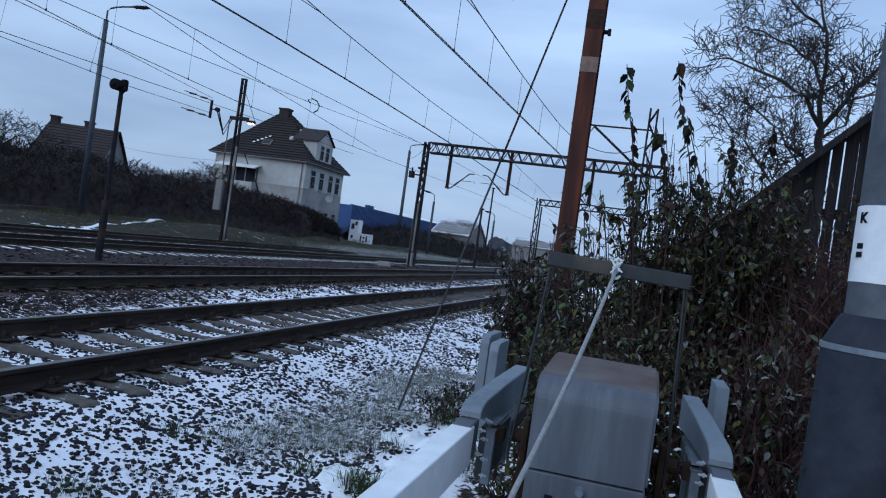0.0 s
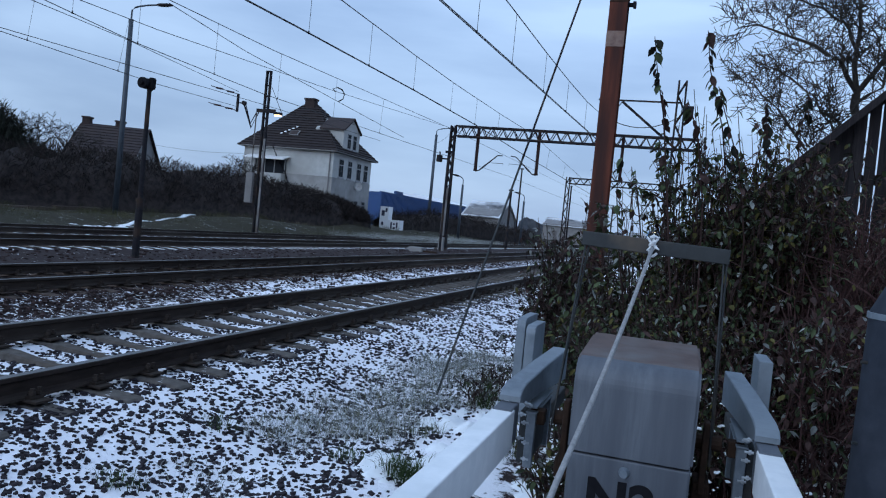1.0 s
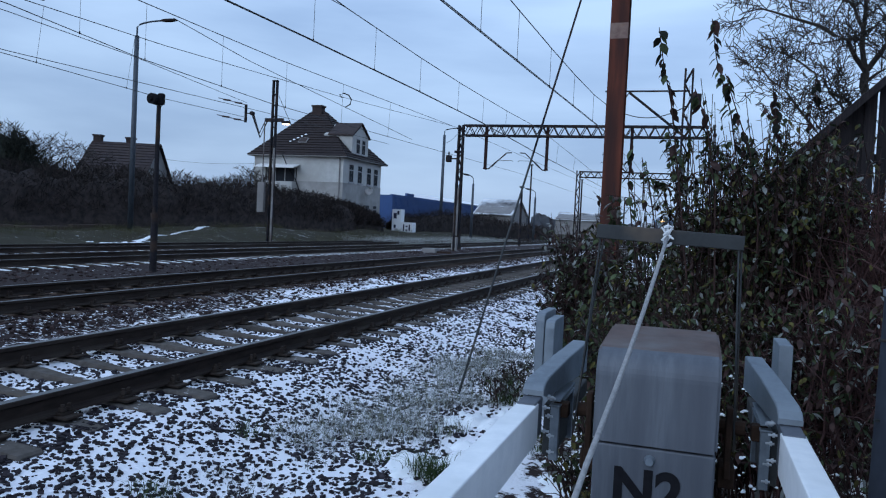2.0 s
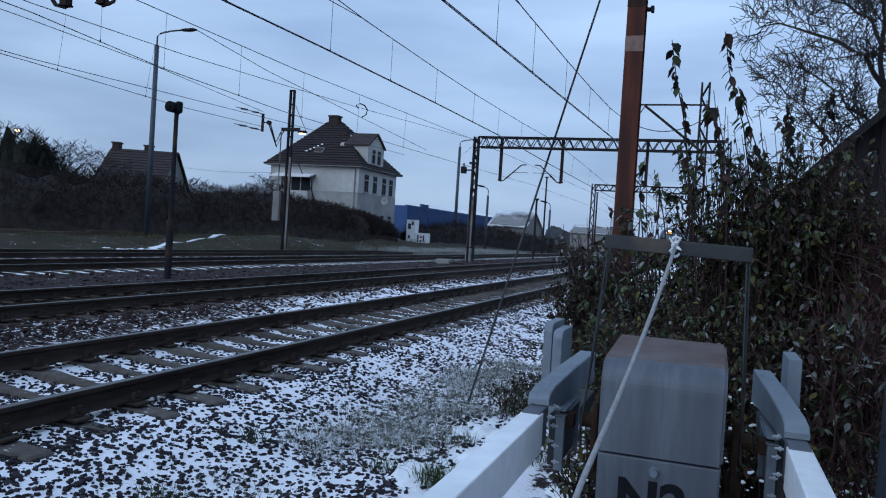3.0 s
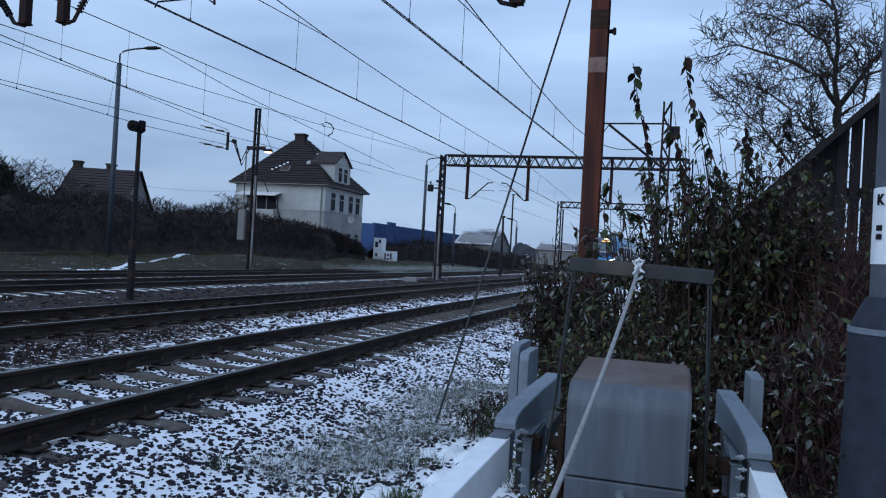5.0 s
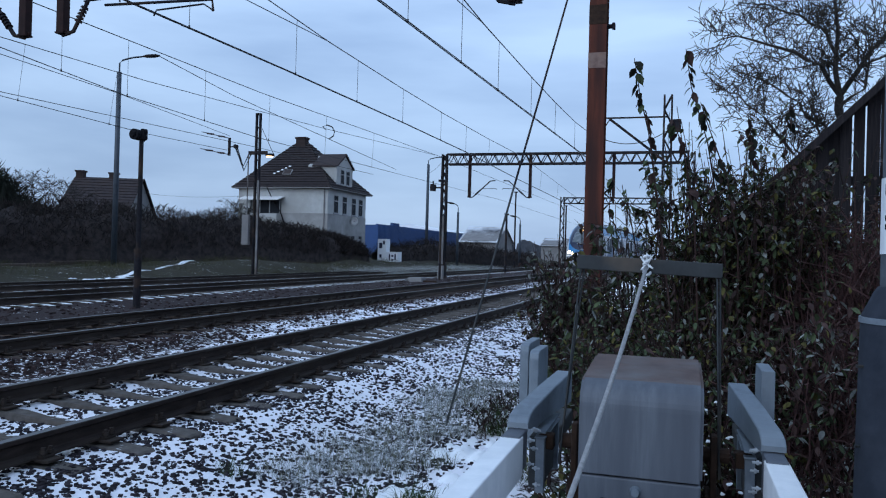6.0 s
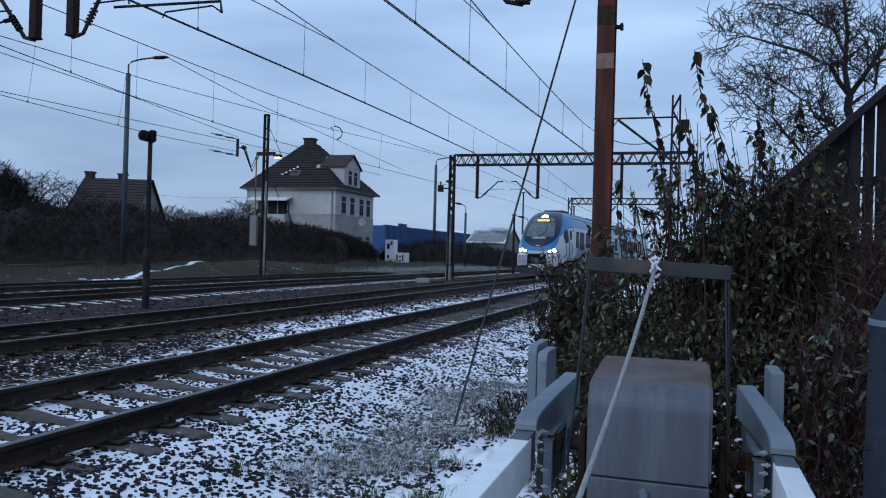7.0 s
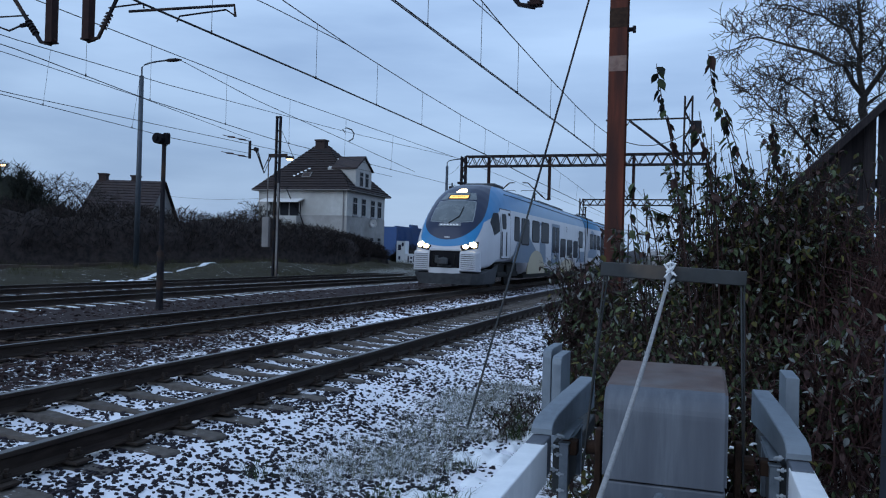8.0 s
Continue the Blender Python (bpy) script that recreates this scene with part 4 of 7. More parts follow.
hoop = thing("cross_bar_frame", "dark steel cross bar on two thin leg rods", "bar frame")
bm = B()
bar_tilt = pose(-0.105, 3.16, 1.194, 0, 2.2, 0)
box(bm, -0.28, 0.28, -0.01, 0.008, -0.029, 0.028, 0.003, bar_tilt)
box(bm, -0.28, 0.28, 0.008, 0.04, 0.02, 0.028, 0.0, bar_tilt)
part("cross_bar", bm, BAR_GREY, hoop)
for xa, xb in ((-0.37, -0.425), (0.155, 0.175)):
    for k, dy in enumerate((0.0, 0.05)):
        bm = B()
        rod(bm, (xa + 0.012 * k, 3.165 + dy * 0.2, 1.18), (xb + 0.006 * k * (1 if xb > 0 else -1), 3.07 + dy * 0.6, 0.4), 0.004, 0.004, 7)
        part("leg_rod", bm, BAR_GREY, hoop)

cord = thing("tied_cord", "grey cord tied to the cross bar with a frosty knot", "cord")
bm = B()
k0, k1 = Vector((-0.11, 3.14, 1.195)), Vector((-0.215, 1.77, 0.665))
far_end = k1 + (k1 - k0) * 1.9
pts = [k0.lerp(k1, f) - Vector((0, 0, 0.03 * math.sin(math.pi * f))) for f in np.linspace(0, 1, 9)] + [k1.lerp(far_end, f) for f in (0.3, 0.65, 1.0)]
rings = []
for i, p_ in enumerate(pts):
    d = (pts[min(i + 1, len(pts) - 1)] - pts[max(i - 1, 0)]).normalized()
    u = d.cross(Vector((1, 0, 0))).normalized()
    v = d.cross(u)
    rings.append([p_ + (u * math.cos(a) + v * math.sin(a)) * 0.0073 for a in np.linspace(0, 2 * math.pi, 9)[:-1]])
lofted(bm, rings)
part("cord", bm, ROPE, cord, smooth=True)
bm = B()
kr = random.Random(5)
for i in range(4):
    zc = 1.17 + i * 0.018
    pts = [Vector((-0.11 + 0.013 * math.cos(a) + kr.uniform(-0.003, 0.003), 3.155 + 0.032 * math.sin(a), zc + 0.012 * math.sin(a + i))) for a in np.linspace(0, 2 * math.pi, 9)]
    tube(bm, pts, 0.006, 6)
for a in ((-0.035, -0.01, 0.045), (0.03, -0.02, 0.05), (0.035, -0.02, -0.02), (-0.03, -0.02, -0.03), (0.0, -0.01, 0.065)):
    rod(bm, (-0.11, 3.14, 1.2), (-0.11 + a[0] * 0.7, 3.14 + a[1], 1.2 + a[2] * 0.7), 0.007, 0.003, 6)
part("knot", bm, FROST, cord, "frost-whitened knot")


def near_pole():
    ob = thing("concrete_pole", "grey pole in a wide dark sleeve with a white band", "pole")
    x, y = 0.676, 2.5
    gz = ground_z(x, y)
    bm = B()
    rings = [[(x + r * math.cos(a), y + r * math.sin(a), z) for a in np.linspace(0, 2 * math.pi, 33)[:-1]] for z, r in ((gz - 0.3, 0.105), (1.2, 0.103), (3.2, 0.098), (4.2, 0.096))]
    lofted(bm, rings)
    part("shaft", bm, CONCRETE, ob, smooth=True)
    bm = B()
    rings = [[(x + r * math.cos(a), y + r * math.sin(a), z) for a in np.linspace(0, 2 * math.pi, 33)[:-1]] for z, r in ((gz - 0.3, 0.165), (0.5, 0.16), (1.05, 0.152), (1.075, 0.15), (1.145, 0.118), (1.16, 0.108))]
    lofted(bm, rings)
    part("sleeve", bm, SLEEVE, ob, "stained blue-grey sleeve with a sloping collar", smooth=True)
    bm = B()
    rod(bm, (x, y, 1.055), (x, y, 1.072), 0.156, 0.156, 32)
    part("collar_band", bm, GALV, ob, "frosty collar seam")
    bm = B()
    rings = [[(x + 0.105 * math.cos(a), y + 0.105 * math.sin(a), z) for a in np.linspace(0, 2 * math.pi, 33)[:-1]] for z in (1.255, 1.475)]
    lofted(bm, rings, close=False)
    part("white_band", bm, WHITE_LABEL, ob, "scuffed white painted band", smooth=True)
    phi = radians(203)
    letters("K", 0.042, BLACK, ob, pose(x + 0.1065 * math.cos(phi), y + 0.1065 * math.sin(phi), 1.425, 90, 0, -67), "stencil_letter")
    for dz in (-0.075, -0.1):
        bm = B()
        box(bm, -0.011, 0.011, -0.001, 0.001, 0, 0.016, 0, pose(x + 0.1065 * math.cos(phi), y + 0.1065 * math.sin(phi), 1.425 + dz, 0, 0, -67))
        part("stencil_mark", bm, BLACK, ob)
    for z in (0.93, 0.7):
        bm = B()
        rod(bm, (x - 0.15, y - 0.03, z), (x - 0.168, y - 0.035, z), 0.005, 0.005, 6)
        part("bolt", bm, BAR_GREY, ob)


near_pole()

# ---- barn ----
def barn():
    ob = thing("wooden_barn", "black-boarded barn with gaps between its boards", "barn")
    gy, slope = 12.1, 1.0
    x0, x1 = 0.55, 7.4
    gz = 0.9
    apex = (x0 + x1) / 2
    def roof_z(x):
        return 1.6 + slope * (x - x0) if x < apex else 1.6 + slope * (x1 - x)
    rnd = random.Random(3)
    x, k = x0, 0
    while x < x1:
        wd = rnd.uniform(0.13, 0.17)
        gap = -0.008
        if 2.0 < x < 3.1:
            gap = rnd.choice((-0.005, 0.012, 0.02, 0.03))
        bm = B()
        top0, top1 = roof_z(x), roof_z(min(x + wd, x1))
        prism(bm, [(x, gz - 0.25 + rnd.uniform(0, 0.1)), (x + wd, gz - 0.25 + rnd.uniform(0, 0.1)), (x + wd, top1), (x, top0)], "y", gy - 0.012 - 0.02 * (k % 2) + rnd.uniform(-0.003, 0.003), gy + 0.012 - 0.02 * (k % 2))
        k += 1
        part("board", bm, BARN, ob)
        x += wd + gap
    bm = B()
    for z in (1.25, 2.35):
        box(bm, x0 + max(0, z - 1.6) + 0.05, x1 - max(0, z - 1.6) - 0.05, gy + 0.015, gy + 0.1, z, z + 0.13)
    part("wall_rail", bm, BARN, ob)
    for s in (-1, 1):
        bm = B()
        a = x0 if s < 0 else x1
        ez, az = 1.6 - 0.3, roof_z(apex)
        prism(bm, [(a + s * 0.3, ez), (apex, az), (apex, az + 0.12), (a + s * 0.3 - s * -0.03, ez + 0.11)], "y", gy - 0.3, gy + 7)
        part("roof_slope", bm, BARN, ob)
    bm = B()
    box(bm, x1 - 0.1, x1, gy, gy + 7, 0.6, 1.8)
    box(bm, x0, x0 + 0.1, gy + 5, gy + 7, 0.6, 1.6)
    part("side_wall", bm, BARN, ob)


barn()

# ---- plants ----
def leaf_points(size, rnd, at, way, droop=0.4, broad=1.0):
    """A folded, pointed leaf with rounded flanks: seven points, six triangles."""
    d = Vector(way).normalized()
    side = d.cross(Vector((rnd.uniform(-0.4, 0.4), rnd.uniform(-0.4, 0.4), 1))).normalized()
    up = side.cross(d)
    w = size * rnd.uniform(0.17, 0.3) * broad
    fold = rnd.uniform(0.0, 0.3) * w
    a = Vector(at)
    bend = -droop * size * 0.3
    return [a, a + d * size * 0.24 + side * w * 0.8 + up * fold, a + d * size * 0.58 + side * w * 0.85 + up * (fold + bend * 0.3),
            a + d * size * 0.45, a + d * size * 0.58 - side * w * 0.85 + up * (fold + bend * 0.3), a + d * size * 0.24 - side * w * 0.8 + up * fold,
            a + d * size + up * bend]


LEAF_FACES = ((0, 3, 1), (1, 3, 2), (2, 3, 6), (3, 4, 6), (3, 5, 4), (0, 5, 3))


def twig_tube(verts, faces, pts, r0, r1, n=3):
    base = len(verts)
    for i, q in enumerate(pts):
        d = (pts[min(i + 1, len(pts) - 1)] - pts[max(i - 1, 0)])
        d = d.normalized() if d.length > 1e-6 else Vector((0, 0, 1))
        u = d.orthogonal().normalized()
        v = d.cross(u)
        r = r0 + (r1 - r0) * i / (len(pts) - 1)
        for k in range(n):
            a = 2 * math.pi * k / n
            verts.append(q + (u * math.cos(a) + v * math.sin(a)) * r)
    for i in range(len(pts) - 1):
        for k in range(n):
            faces.append((base + i * n + k, base + i * n + (k + 1) % n, base + (i + 1) * n + (k + 1) % n, base + (i + 1) * n + k))


def shrub(label, centre, spread, height, stems, leaves, mix, size, seed, lean=(0, 0), bare=0.0, broad=1.0, wood=STEM):
    """Many arching stems from one clump of roots; leaves hang along the upper part. mix: (material, share) pairs."""
    rnd = random.Random(seed)
    ob = thing("shrub", label, "shrub", "shrubs behind the barrier")
    sv, sf, paths = [], [], []
    for i in range(stems):
        a, r = rnd.uniform(0, 2 * math.pi), math.sqrt(rnd.random())
        bx, by = centre[0] + spread[0] * 0.75 * r * math.cos(a), centre[1] + spread[1] * 0.75 * r * math.sin(a)
        h = height * (1 - 0.25 * r) * rnd.uniform(0.6, 1.0)
        tx, ty = bx + lean[0] * h + spread[0] * 0.5 * rnd.uniform(-1, 1), by + lean[1] * h + spread[1] * 0.5 * rnd.uniform(-1, 1)
        gz = ground_z(bx, by) - 0.05
        pts = [Vector((bx + (tx - bx) * f ** 1.5 + rnd.uniform(-0.02, 0.02), by + (ty - by) * f ** 1.5 + rnd.uniform(-0.02, 0.02), gz + h * (f - 0.12 * f * f))) for f in np.linspace(0, 1, 7)]
        paths.append(pts)
        twig_tube(sv, sf, pts, rnd.uniform(0.006, 0.011), 0.0025)
        for j in range(rnd.randint(3, 6)):
            k = rnd.randint(2, 5)
            q = pts[k]
            d = Vector((rnd.uniform(-1, 1), rnd.uniform(-1, 1), rnd.uniform(0.1, 1.2))).normalized() * rnd.uniform(0.15, 0.45) * min(1.0, height / 1.5)
            sp = [q, q + d * 0.5 + Vector((0, 0, 0.02)), q + d]
            paths.append([q, q + d * 0.33, q + d * 0.66, q + d])
            twig_tube(sv, sf, sp, 0.004, 0.0018)
    tagged(soup("brushwood", sv, sf, wood, ob), kind="stuff")
    for mat, share in mix:
        lv, lf = [], []
        for i in range(int(leaves * share)):
            pts = rnd.choice(paths)
            f = (bare + (1 - bare) * rnd.random() ** 0.75) * (len(pts) - 1)
            k = min(int(f), len(pts) - 2)
            q = pts[k].lerp(pts[k + 1], f - k)
            a = rnd.uniform(0, 2 * math.pi)
            way = (math.cos(a), math.sin(a), rnd.uniform(-1.6, 0.3))
            base = len(lv)
            lv += leaf_points(size * rnd.uniform(0.55, 1.15), rnd, q, way, 0.4, broad)
            lf += [tuple(base + t for t in tri) for tri in LEAF_FACES]
        tagged(soup("foliage", lv, lf, mat, ob), kind="stuff")
    return ob


# LEAF_PALE: pale leaves, their share raised to paint in glints on the foliage
GREENS = ((LEAF, 0.5), (LEAF_YELLOW, 0.15), (LEAF_BROWN, 0.2), (LEAF_PALE, 0.15))
BROWNS = ((LEAF, 0.3), (LEAF_YELLOW, 0.06), (LEAF_BROWN, 0.5), (LEAF_PALE, 0.14))
shrub("dense leafy shrub with green and yellowing leaves", (-0.45, 6.0), (0.5, 0.75), 1.75, 100, 5800, GREENS, 0.072, 11)
shrub("dense green shrub behind the grey cabinet", (0.05, 5.2), (0.72, 0.65), 1.9, 140, 7600, GREENS, 0.056, 12, (0, 0), 0.18)
shrub("tall green-leaved shrub with upright shoots", (0.28, 5.9), (0.7, 0.6), 3.5, 170, 13000, GREENS, 0.06, 13, (-0.02, 0), 0.3, 1.2)
shrub("upright green shrub in front of the barn", (0.7, 6.5), (0.6, 0.6), 3.3, 170, 8000, GREENS, 0.06, 21, (0.0, 0), 0.25, 1.15)
shrub("red-brown twiggy shrub with withered leaves", (1.15, 6.0), (0.8, 0.7), 2.2, 420, 2600, BROWNS, 0.06, 14, wood=STEM_RED)
shrub("dark shrub with drooping pale leaves", (0.8, 4.9), (0.65, 0.55), 1.55, 120, 3000, BROWNS, 0.066, 15, (0, 0), 0.5, wood=STEM_RED)
shrub("low straggling shrub beside the ballast", (-1.0, 7.8), (0.45, 0.6), 2.5, 95, 4800, BROWNS, 0.075, 16)
shrub("thin shrub climbing the orange column", (-0.9, 9.0), (0.6, 0.6), 2.0, 90, 3600, BROWNS, 0.08, 17)
shrub("dense brambles along the track side", (-0.1, 8.0), (1.1, 0.9), 1.5, 140, 6000, BROWNS, 0.075, 22)
shrub("dark brambles under the barn wall", (2.0, 8.4), (1.2, 1.4), 1.7, 220, 2600, BROWNS, 0.07, 18, wood=STEM_RED)
shrub("thin climbing growth with scattered dark leaves", (-0.3, 6.6), (0.5, 0.4), 3.0, 34, 1000, GREENS, 0.09, 25, (0.0, 0), 0.35, 1.3)
shrub("withered climbing vine on the barn front", (2.9, 11.6), (0.5, 0.25), 3.0, 40, 900, BROWNS, 0.1, 27, (0.0, 0.03), 0.2, 1.2)
shrub("low dark undergrowth beside the cabinet", (0.85, 3.95), (0.45, 0.5), 0.7, 70, 800, BROWNS, 0.055, 19)
shrub("low frosted weeds beside the barrier", (-1.6, 7.3), (0.24, 0.9), 0.42, 34, 420, ((LEAF, 0.3), (LEAF_BROWN, 0.2), (LEAF_PALE, 0.5)), 0.05, 33)
shrub("low dark growth at the foot of the cabinet", (-0.3, 4.3), (0.45, 0.35), 0.9, 80, 2600, GREENS, 0.06, 20)


def shoot(label, pts, leaves, seed):
    """One long bare shoot with single hanging leaves."""
    rnd = random.Random(seed)
    ob = thing("shoot", label, "shoot", "tall shoots")
    sv, sf = [], []
    pts = [Vector(q) for q in pts]
    twig_tube(sv, sf, pts, 0.006, 0.0025, 5)
    soup("stem", sv, sf, STEM, ob)
    for i in range(leaves):
        f = (0.35 + 0.65 * (i + rnd.random() * 0.5) / leaves) * (len(pts) - 1)
        k = min(int(f), len(pts) - 2)
        q = pts[k].lerp(pts[k + 1], f - k)
        lv = leaf_points(rnd.uniform(0.055, 0.095), rnd, q, (rnd.uniform(-1.1, 1.1), rnd.uniform(-0.7, 0.7), -0.9), 0.5, 1.35)
        soup("leaf", lv, LEAF_FACES, rnd.choice((LEAF, HEDGE_GREEN, LEAF_BROWN)), ob)


shoot("tall shoot with dark hanging leaves", [(0.0, 5.3, 0.6), (-0.12, 5.25, 1.5), (-0.2, 5.2, 2.05), (-0.26, 5.15, 2.3), (-0.3, 5.14, 2.53)], 24, 1)
shoot("tall shoot with paired green leaves", [(0.35, 5.5, 0.6), (0.28, 5.4, 1.4), (0.17, 5.3, 2.0), (0.06, 5.25, 2.35), (0.02, 5.24, 2.6)], 38, 2)
shoot("leafy shoot beside the lattice mast", [(0.15, 5.4, 0.6), (0.1, 5.3, 1.5), (0.02, 5.2, 1.95), (-0.06, 5.2, 2.15)], 22, 3)
shoot("broad-leaved green shoot in front of the barn", [(0.75, 5.9, 0.8), (0.72, 5.95, 1.6), (0.72, 6.0, 2.1), (0.75, 6.0, 2.4)], 24, 4)
shoot("leafy shoot with curled dark leaves", [(0.4, 5.5, 0.6), (0.38, 5.4, 1.3), (0.3, 5.3, 1.75), (0.17, 5.25, 2.1), (0.12, 5.25, 2.25)], 26, 7)
shoot("leafy upright shoot above the shrubs", [(0.5, 5.6, 0.7), (0.5, 5.5, 1.4), (0.46, 5.4, 1.9), (0.42, 5.4, 2.2)], 24, 8)
shoot("thin shoot with leaves beside the orange column", [(-0.3, 5.6, 0.5), (-0.42, 5.5, 1.2), (-0.46, 5.4, 1.55), (-0.44, 5.4, 1.8)], 18, 9)
shoot("pale bare twig arching out of the brush", [(1.35, 6.3, 1.0), (1.15, 6.1, 1.2), (0.95, 5.9, 1.33), (0.75, 5.8, 1.4)], 2, 6)


def bare_tree(label, base, height, seed, spread=1.0, depth=6, lean=(0, 0), r0=0.13, stem=0.3, thin=0.0055):
    rnd = random.Random(seed)
    ob = thing("bare_tree", label, "tree")
    tv, tf, bv, bf = [], [], [], []

    def grow(q, d, length, r, level):
        pts, cur = [q], q
        n = 4
        for i in range(n):
            d = (d + Vector((rnd.uniform(-1, 1), rnd.uniform(-1, 1), rnd.uniform(-0.7, 0.75))) * (0.14 + 0.03 * level)).normalized()
            cur = cur + d * length / n
            pts.append(cur)
        twig_tube(tv if level < 2 else bv, tf if level < 2 else bf, pts, r, r * 0.66, 6 if level < 2 else (4 if level < 4 else 3))
        if level >= depth:
            return
        kids = 6 if level == 0 else (rnd.randint(2, 3) if level < 3 else 4)
        turn = rnd.uniform(0, 6.28)
        for i in range(kids):
            a = turn + 2 * math.pi * i / kids + rnd.uniform(-0.4, 0.4)
            side = Vector((math.cos(a), math.sin(a), rnd.uniform(-0.3, 0.55)))
            nd = (d * (0.5 if level < 1 else 0.85) + side * spread + Vector((0, 0, 0.16 if level < 4 else 0.0))).normalized()
            at = pts[-1] if i % 2 == 0 else pts[rnd.randint(2 if level else 3, n)]
            grow(at, nd, (height * 0.25 if level == 0 else length) * rnd.uniform(0.62, 0.84), max(thin, r * (0.5 if level == 0 else 0.62)), level + 1)

    grow(Vector(base), Vector((lean[0], lean[1], 1)), height * stem, r0, 0)
    soup("trunk", tv, tf, BARK, ob, smooth=True)
    tagged(soup("crown", bv, bf, BARK, ob), kind="stuff")
    return ob




def gnarled_tree(label, limbs, seed):
    """A broad bare tree: each limb is (points, radius at its start and end); crooked branches fork off all along it."""
    rnd = random.Random(seed)
    ob = thing("bare_tree", label, "tree")
    tv, tf, bv, bf = [], [], [], []

    def wander(q, d, length, bend):
        pts, n = [q], max(3, int(length / 0.11))
        for i in range(n):
            d = (d + Vector((rnd.uniform(-1, 1), rnd.uniform(-1, 1), rnd.uniform(-0.9, 1.0))) * bend).normalized()
            pts.append(pts[-1] + d * length / n)
        return pts

    def fork(pts, r0, r1, level, gap, reach):
        total = sum((b - a).length for a, b in zip(pts, pts[1:]))
        for i in range(int(total / gap)):
            f = min(0.999, (i + rnd.random()) / max(1, int(total / gap)))
            k = f * (len(pts) - 1)
            a, b = pts[int(k)], pts[min(int(k) + 1, len(pts) - 1)]
            q, along = a.lerp(b, k - int(k)), (b - a).normalized()
            away = along.cross(Vector((rnd.uniform(-1, 1), rnd.uniform(-1, 1), rnd.uniform(-1, 1)))).normalized()
            d = (along * rnd.uniform(0.35, 0.8) + away * rnd.uniform(0.7, 1.0) + Vector((0, 0, 0.12))).normalized()
            length = reach * rnd.uniform(0.5, 1.15) * (1 - 0.4 * f)
            r = max(0.0085, (r0 + (r1 - r0) * f) * 0.55)
            sub = wander(q, d, length, 0.24)
            twig_tube(bv, bf, sub, r, max(0.006, r * 0.45), 4 if level == 0 else 3)
            if level < 2:
                fork(sub, r, r * 0.45, level + 1, gap * (0.8 if level else 0.62), reach * 0.6)

    for line, r0, r1 in limbs:
        pts = []
        for a, b in zip(line, line[1:]):
            a, b = Vector(a), Vector(b)
            n = max(2, int((b - a).length / 0.25))
            pts += [a.lerp(b, i / n) + Vector((rnd.uniform(-1, 1), rnd.uniform(-1, 1), rnd.uniform(-1, 1))) * 0.035 for i in range(n)]
        pts.append(Vector(line[-1]))
        twig_tube(tv, tf, pts, r0, r1, 7)
        if len(line) > 2:
            fork(pts[len(pts) // 6:], r0 * 0.8, r1, 0, 0.163, 1.05)
    soup("trunk", tv, tf, BARK, ob, smooth=True)
    tagged(soup("crown", bv, bf, BARK, ob), kind="stuff")
    return ob


TRUNK = (3.1, 17.6, 4.7)
gnarled_tree("large bare gnarled tree behind the barn", [
    ([(3.3, 17.6, 0.3), TRUNK], 0.11, 0.085),
    ([TRUNK, (2.7, 17.4, 5.3), (2.2, 17.3, 5.6), (1.65, 17.1, 5.75), (1.0, 17.2, 5.95), (0.6, 17.2, 5.85)], 0.055, 0.008),
    ([TRUNK, (3.02, 17.6, 5.5), (3.05, 17.7, 6.05), (2.92, 17.5, 6.75), (2.7, 17.5, 7.6), (2.4, 17.5, 8.2)], 0.06, 0.012),
    ([TRUNK, (3.42, 17.7, 5.2), (3.9, 17.8, 5.9), (4.5, 17.6, 6.6), (4.9, 17.6, 7.2), (5.2, 17.6, 7.9)], 0.06, 0.012),
    ([(3.05, 17.6, 5.5), (2.75, 17.5, 6.1), (2.3, 17.7, 6.45), (1.7, 17.6, 6.7), (1.1, 17.6, 6.8)], 0.04, 0.008),
    ([(3.2, 17.6, 3.0), (2.4, 17.5, 3.3), (2.0, 17.4, 3.8), (1.65, 17.4, 4.25), (1.1, 17.3, 4.75), (0.8, 17.3, 4.9)], 0.045, 0.008),
    ([(3.14, 17.6, 3.9), (2.5, 17.5, 4.3), (2.1, 17.4, 4.75), (1.6, 17.3, 5.0), (1.0, 17.4, 5.3)], 0.04, 0.008),
    ([(2.92, 17.5, 6.75), (2.5, 17.6, 7.1), (2.0, 17.5, 7.5), (1.5, 17.5, 7.6)], 0.04, 0.008),
    ([(3.16, 17.6, 3.4), (2.7, 17.0, 3.75), (2.5, 16.8, 4.3), (2.35, 16.8, 4.9)], 0.035, 0.008),
    ([(3.1, 17.6, 4.5), (3.45, 17.2, 4.75), (3.5, 17.0, 5.4), (3.6, 17.0, 6.0)], 0.035, 0.008),
    ([(3.12, 17.6, 4.2), (3.7, 17.7, 4.6), (4.3, 17.8, 4.9), (5.0, 17.7, 5.4)], 0.05, 0.012)], 8)


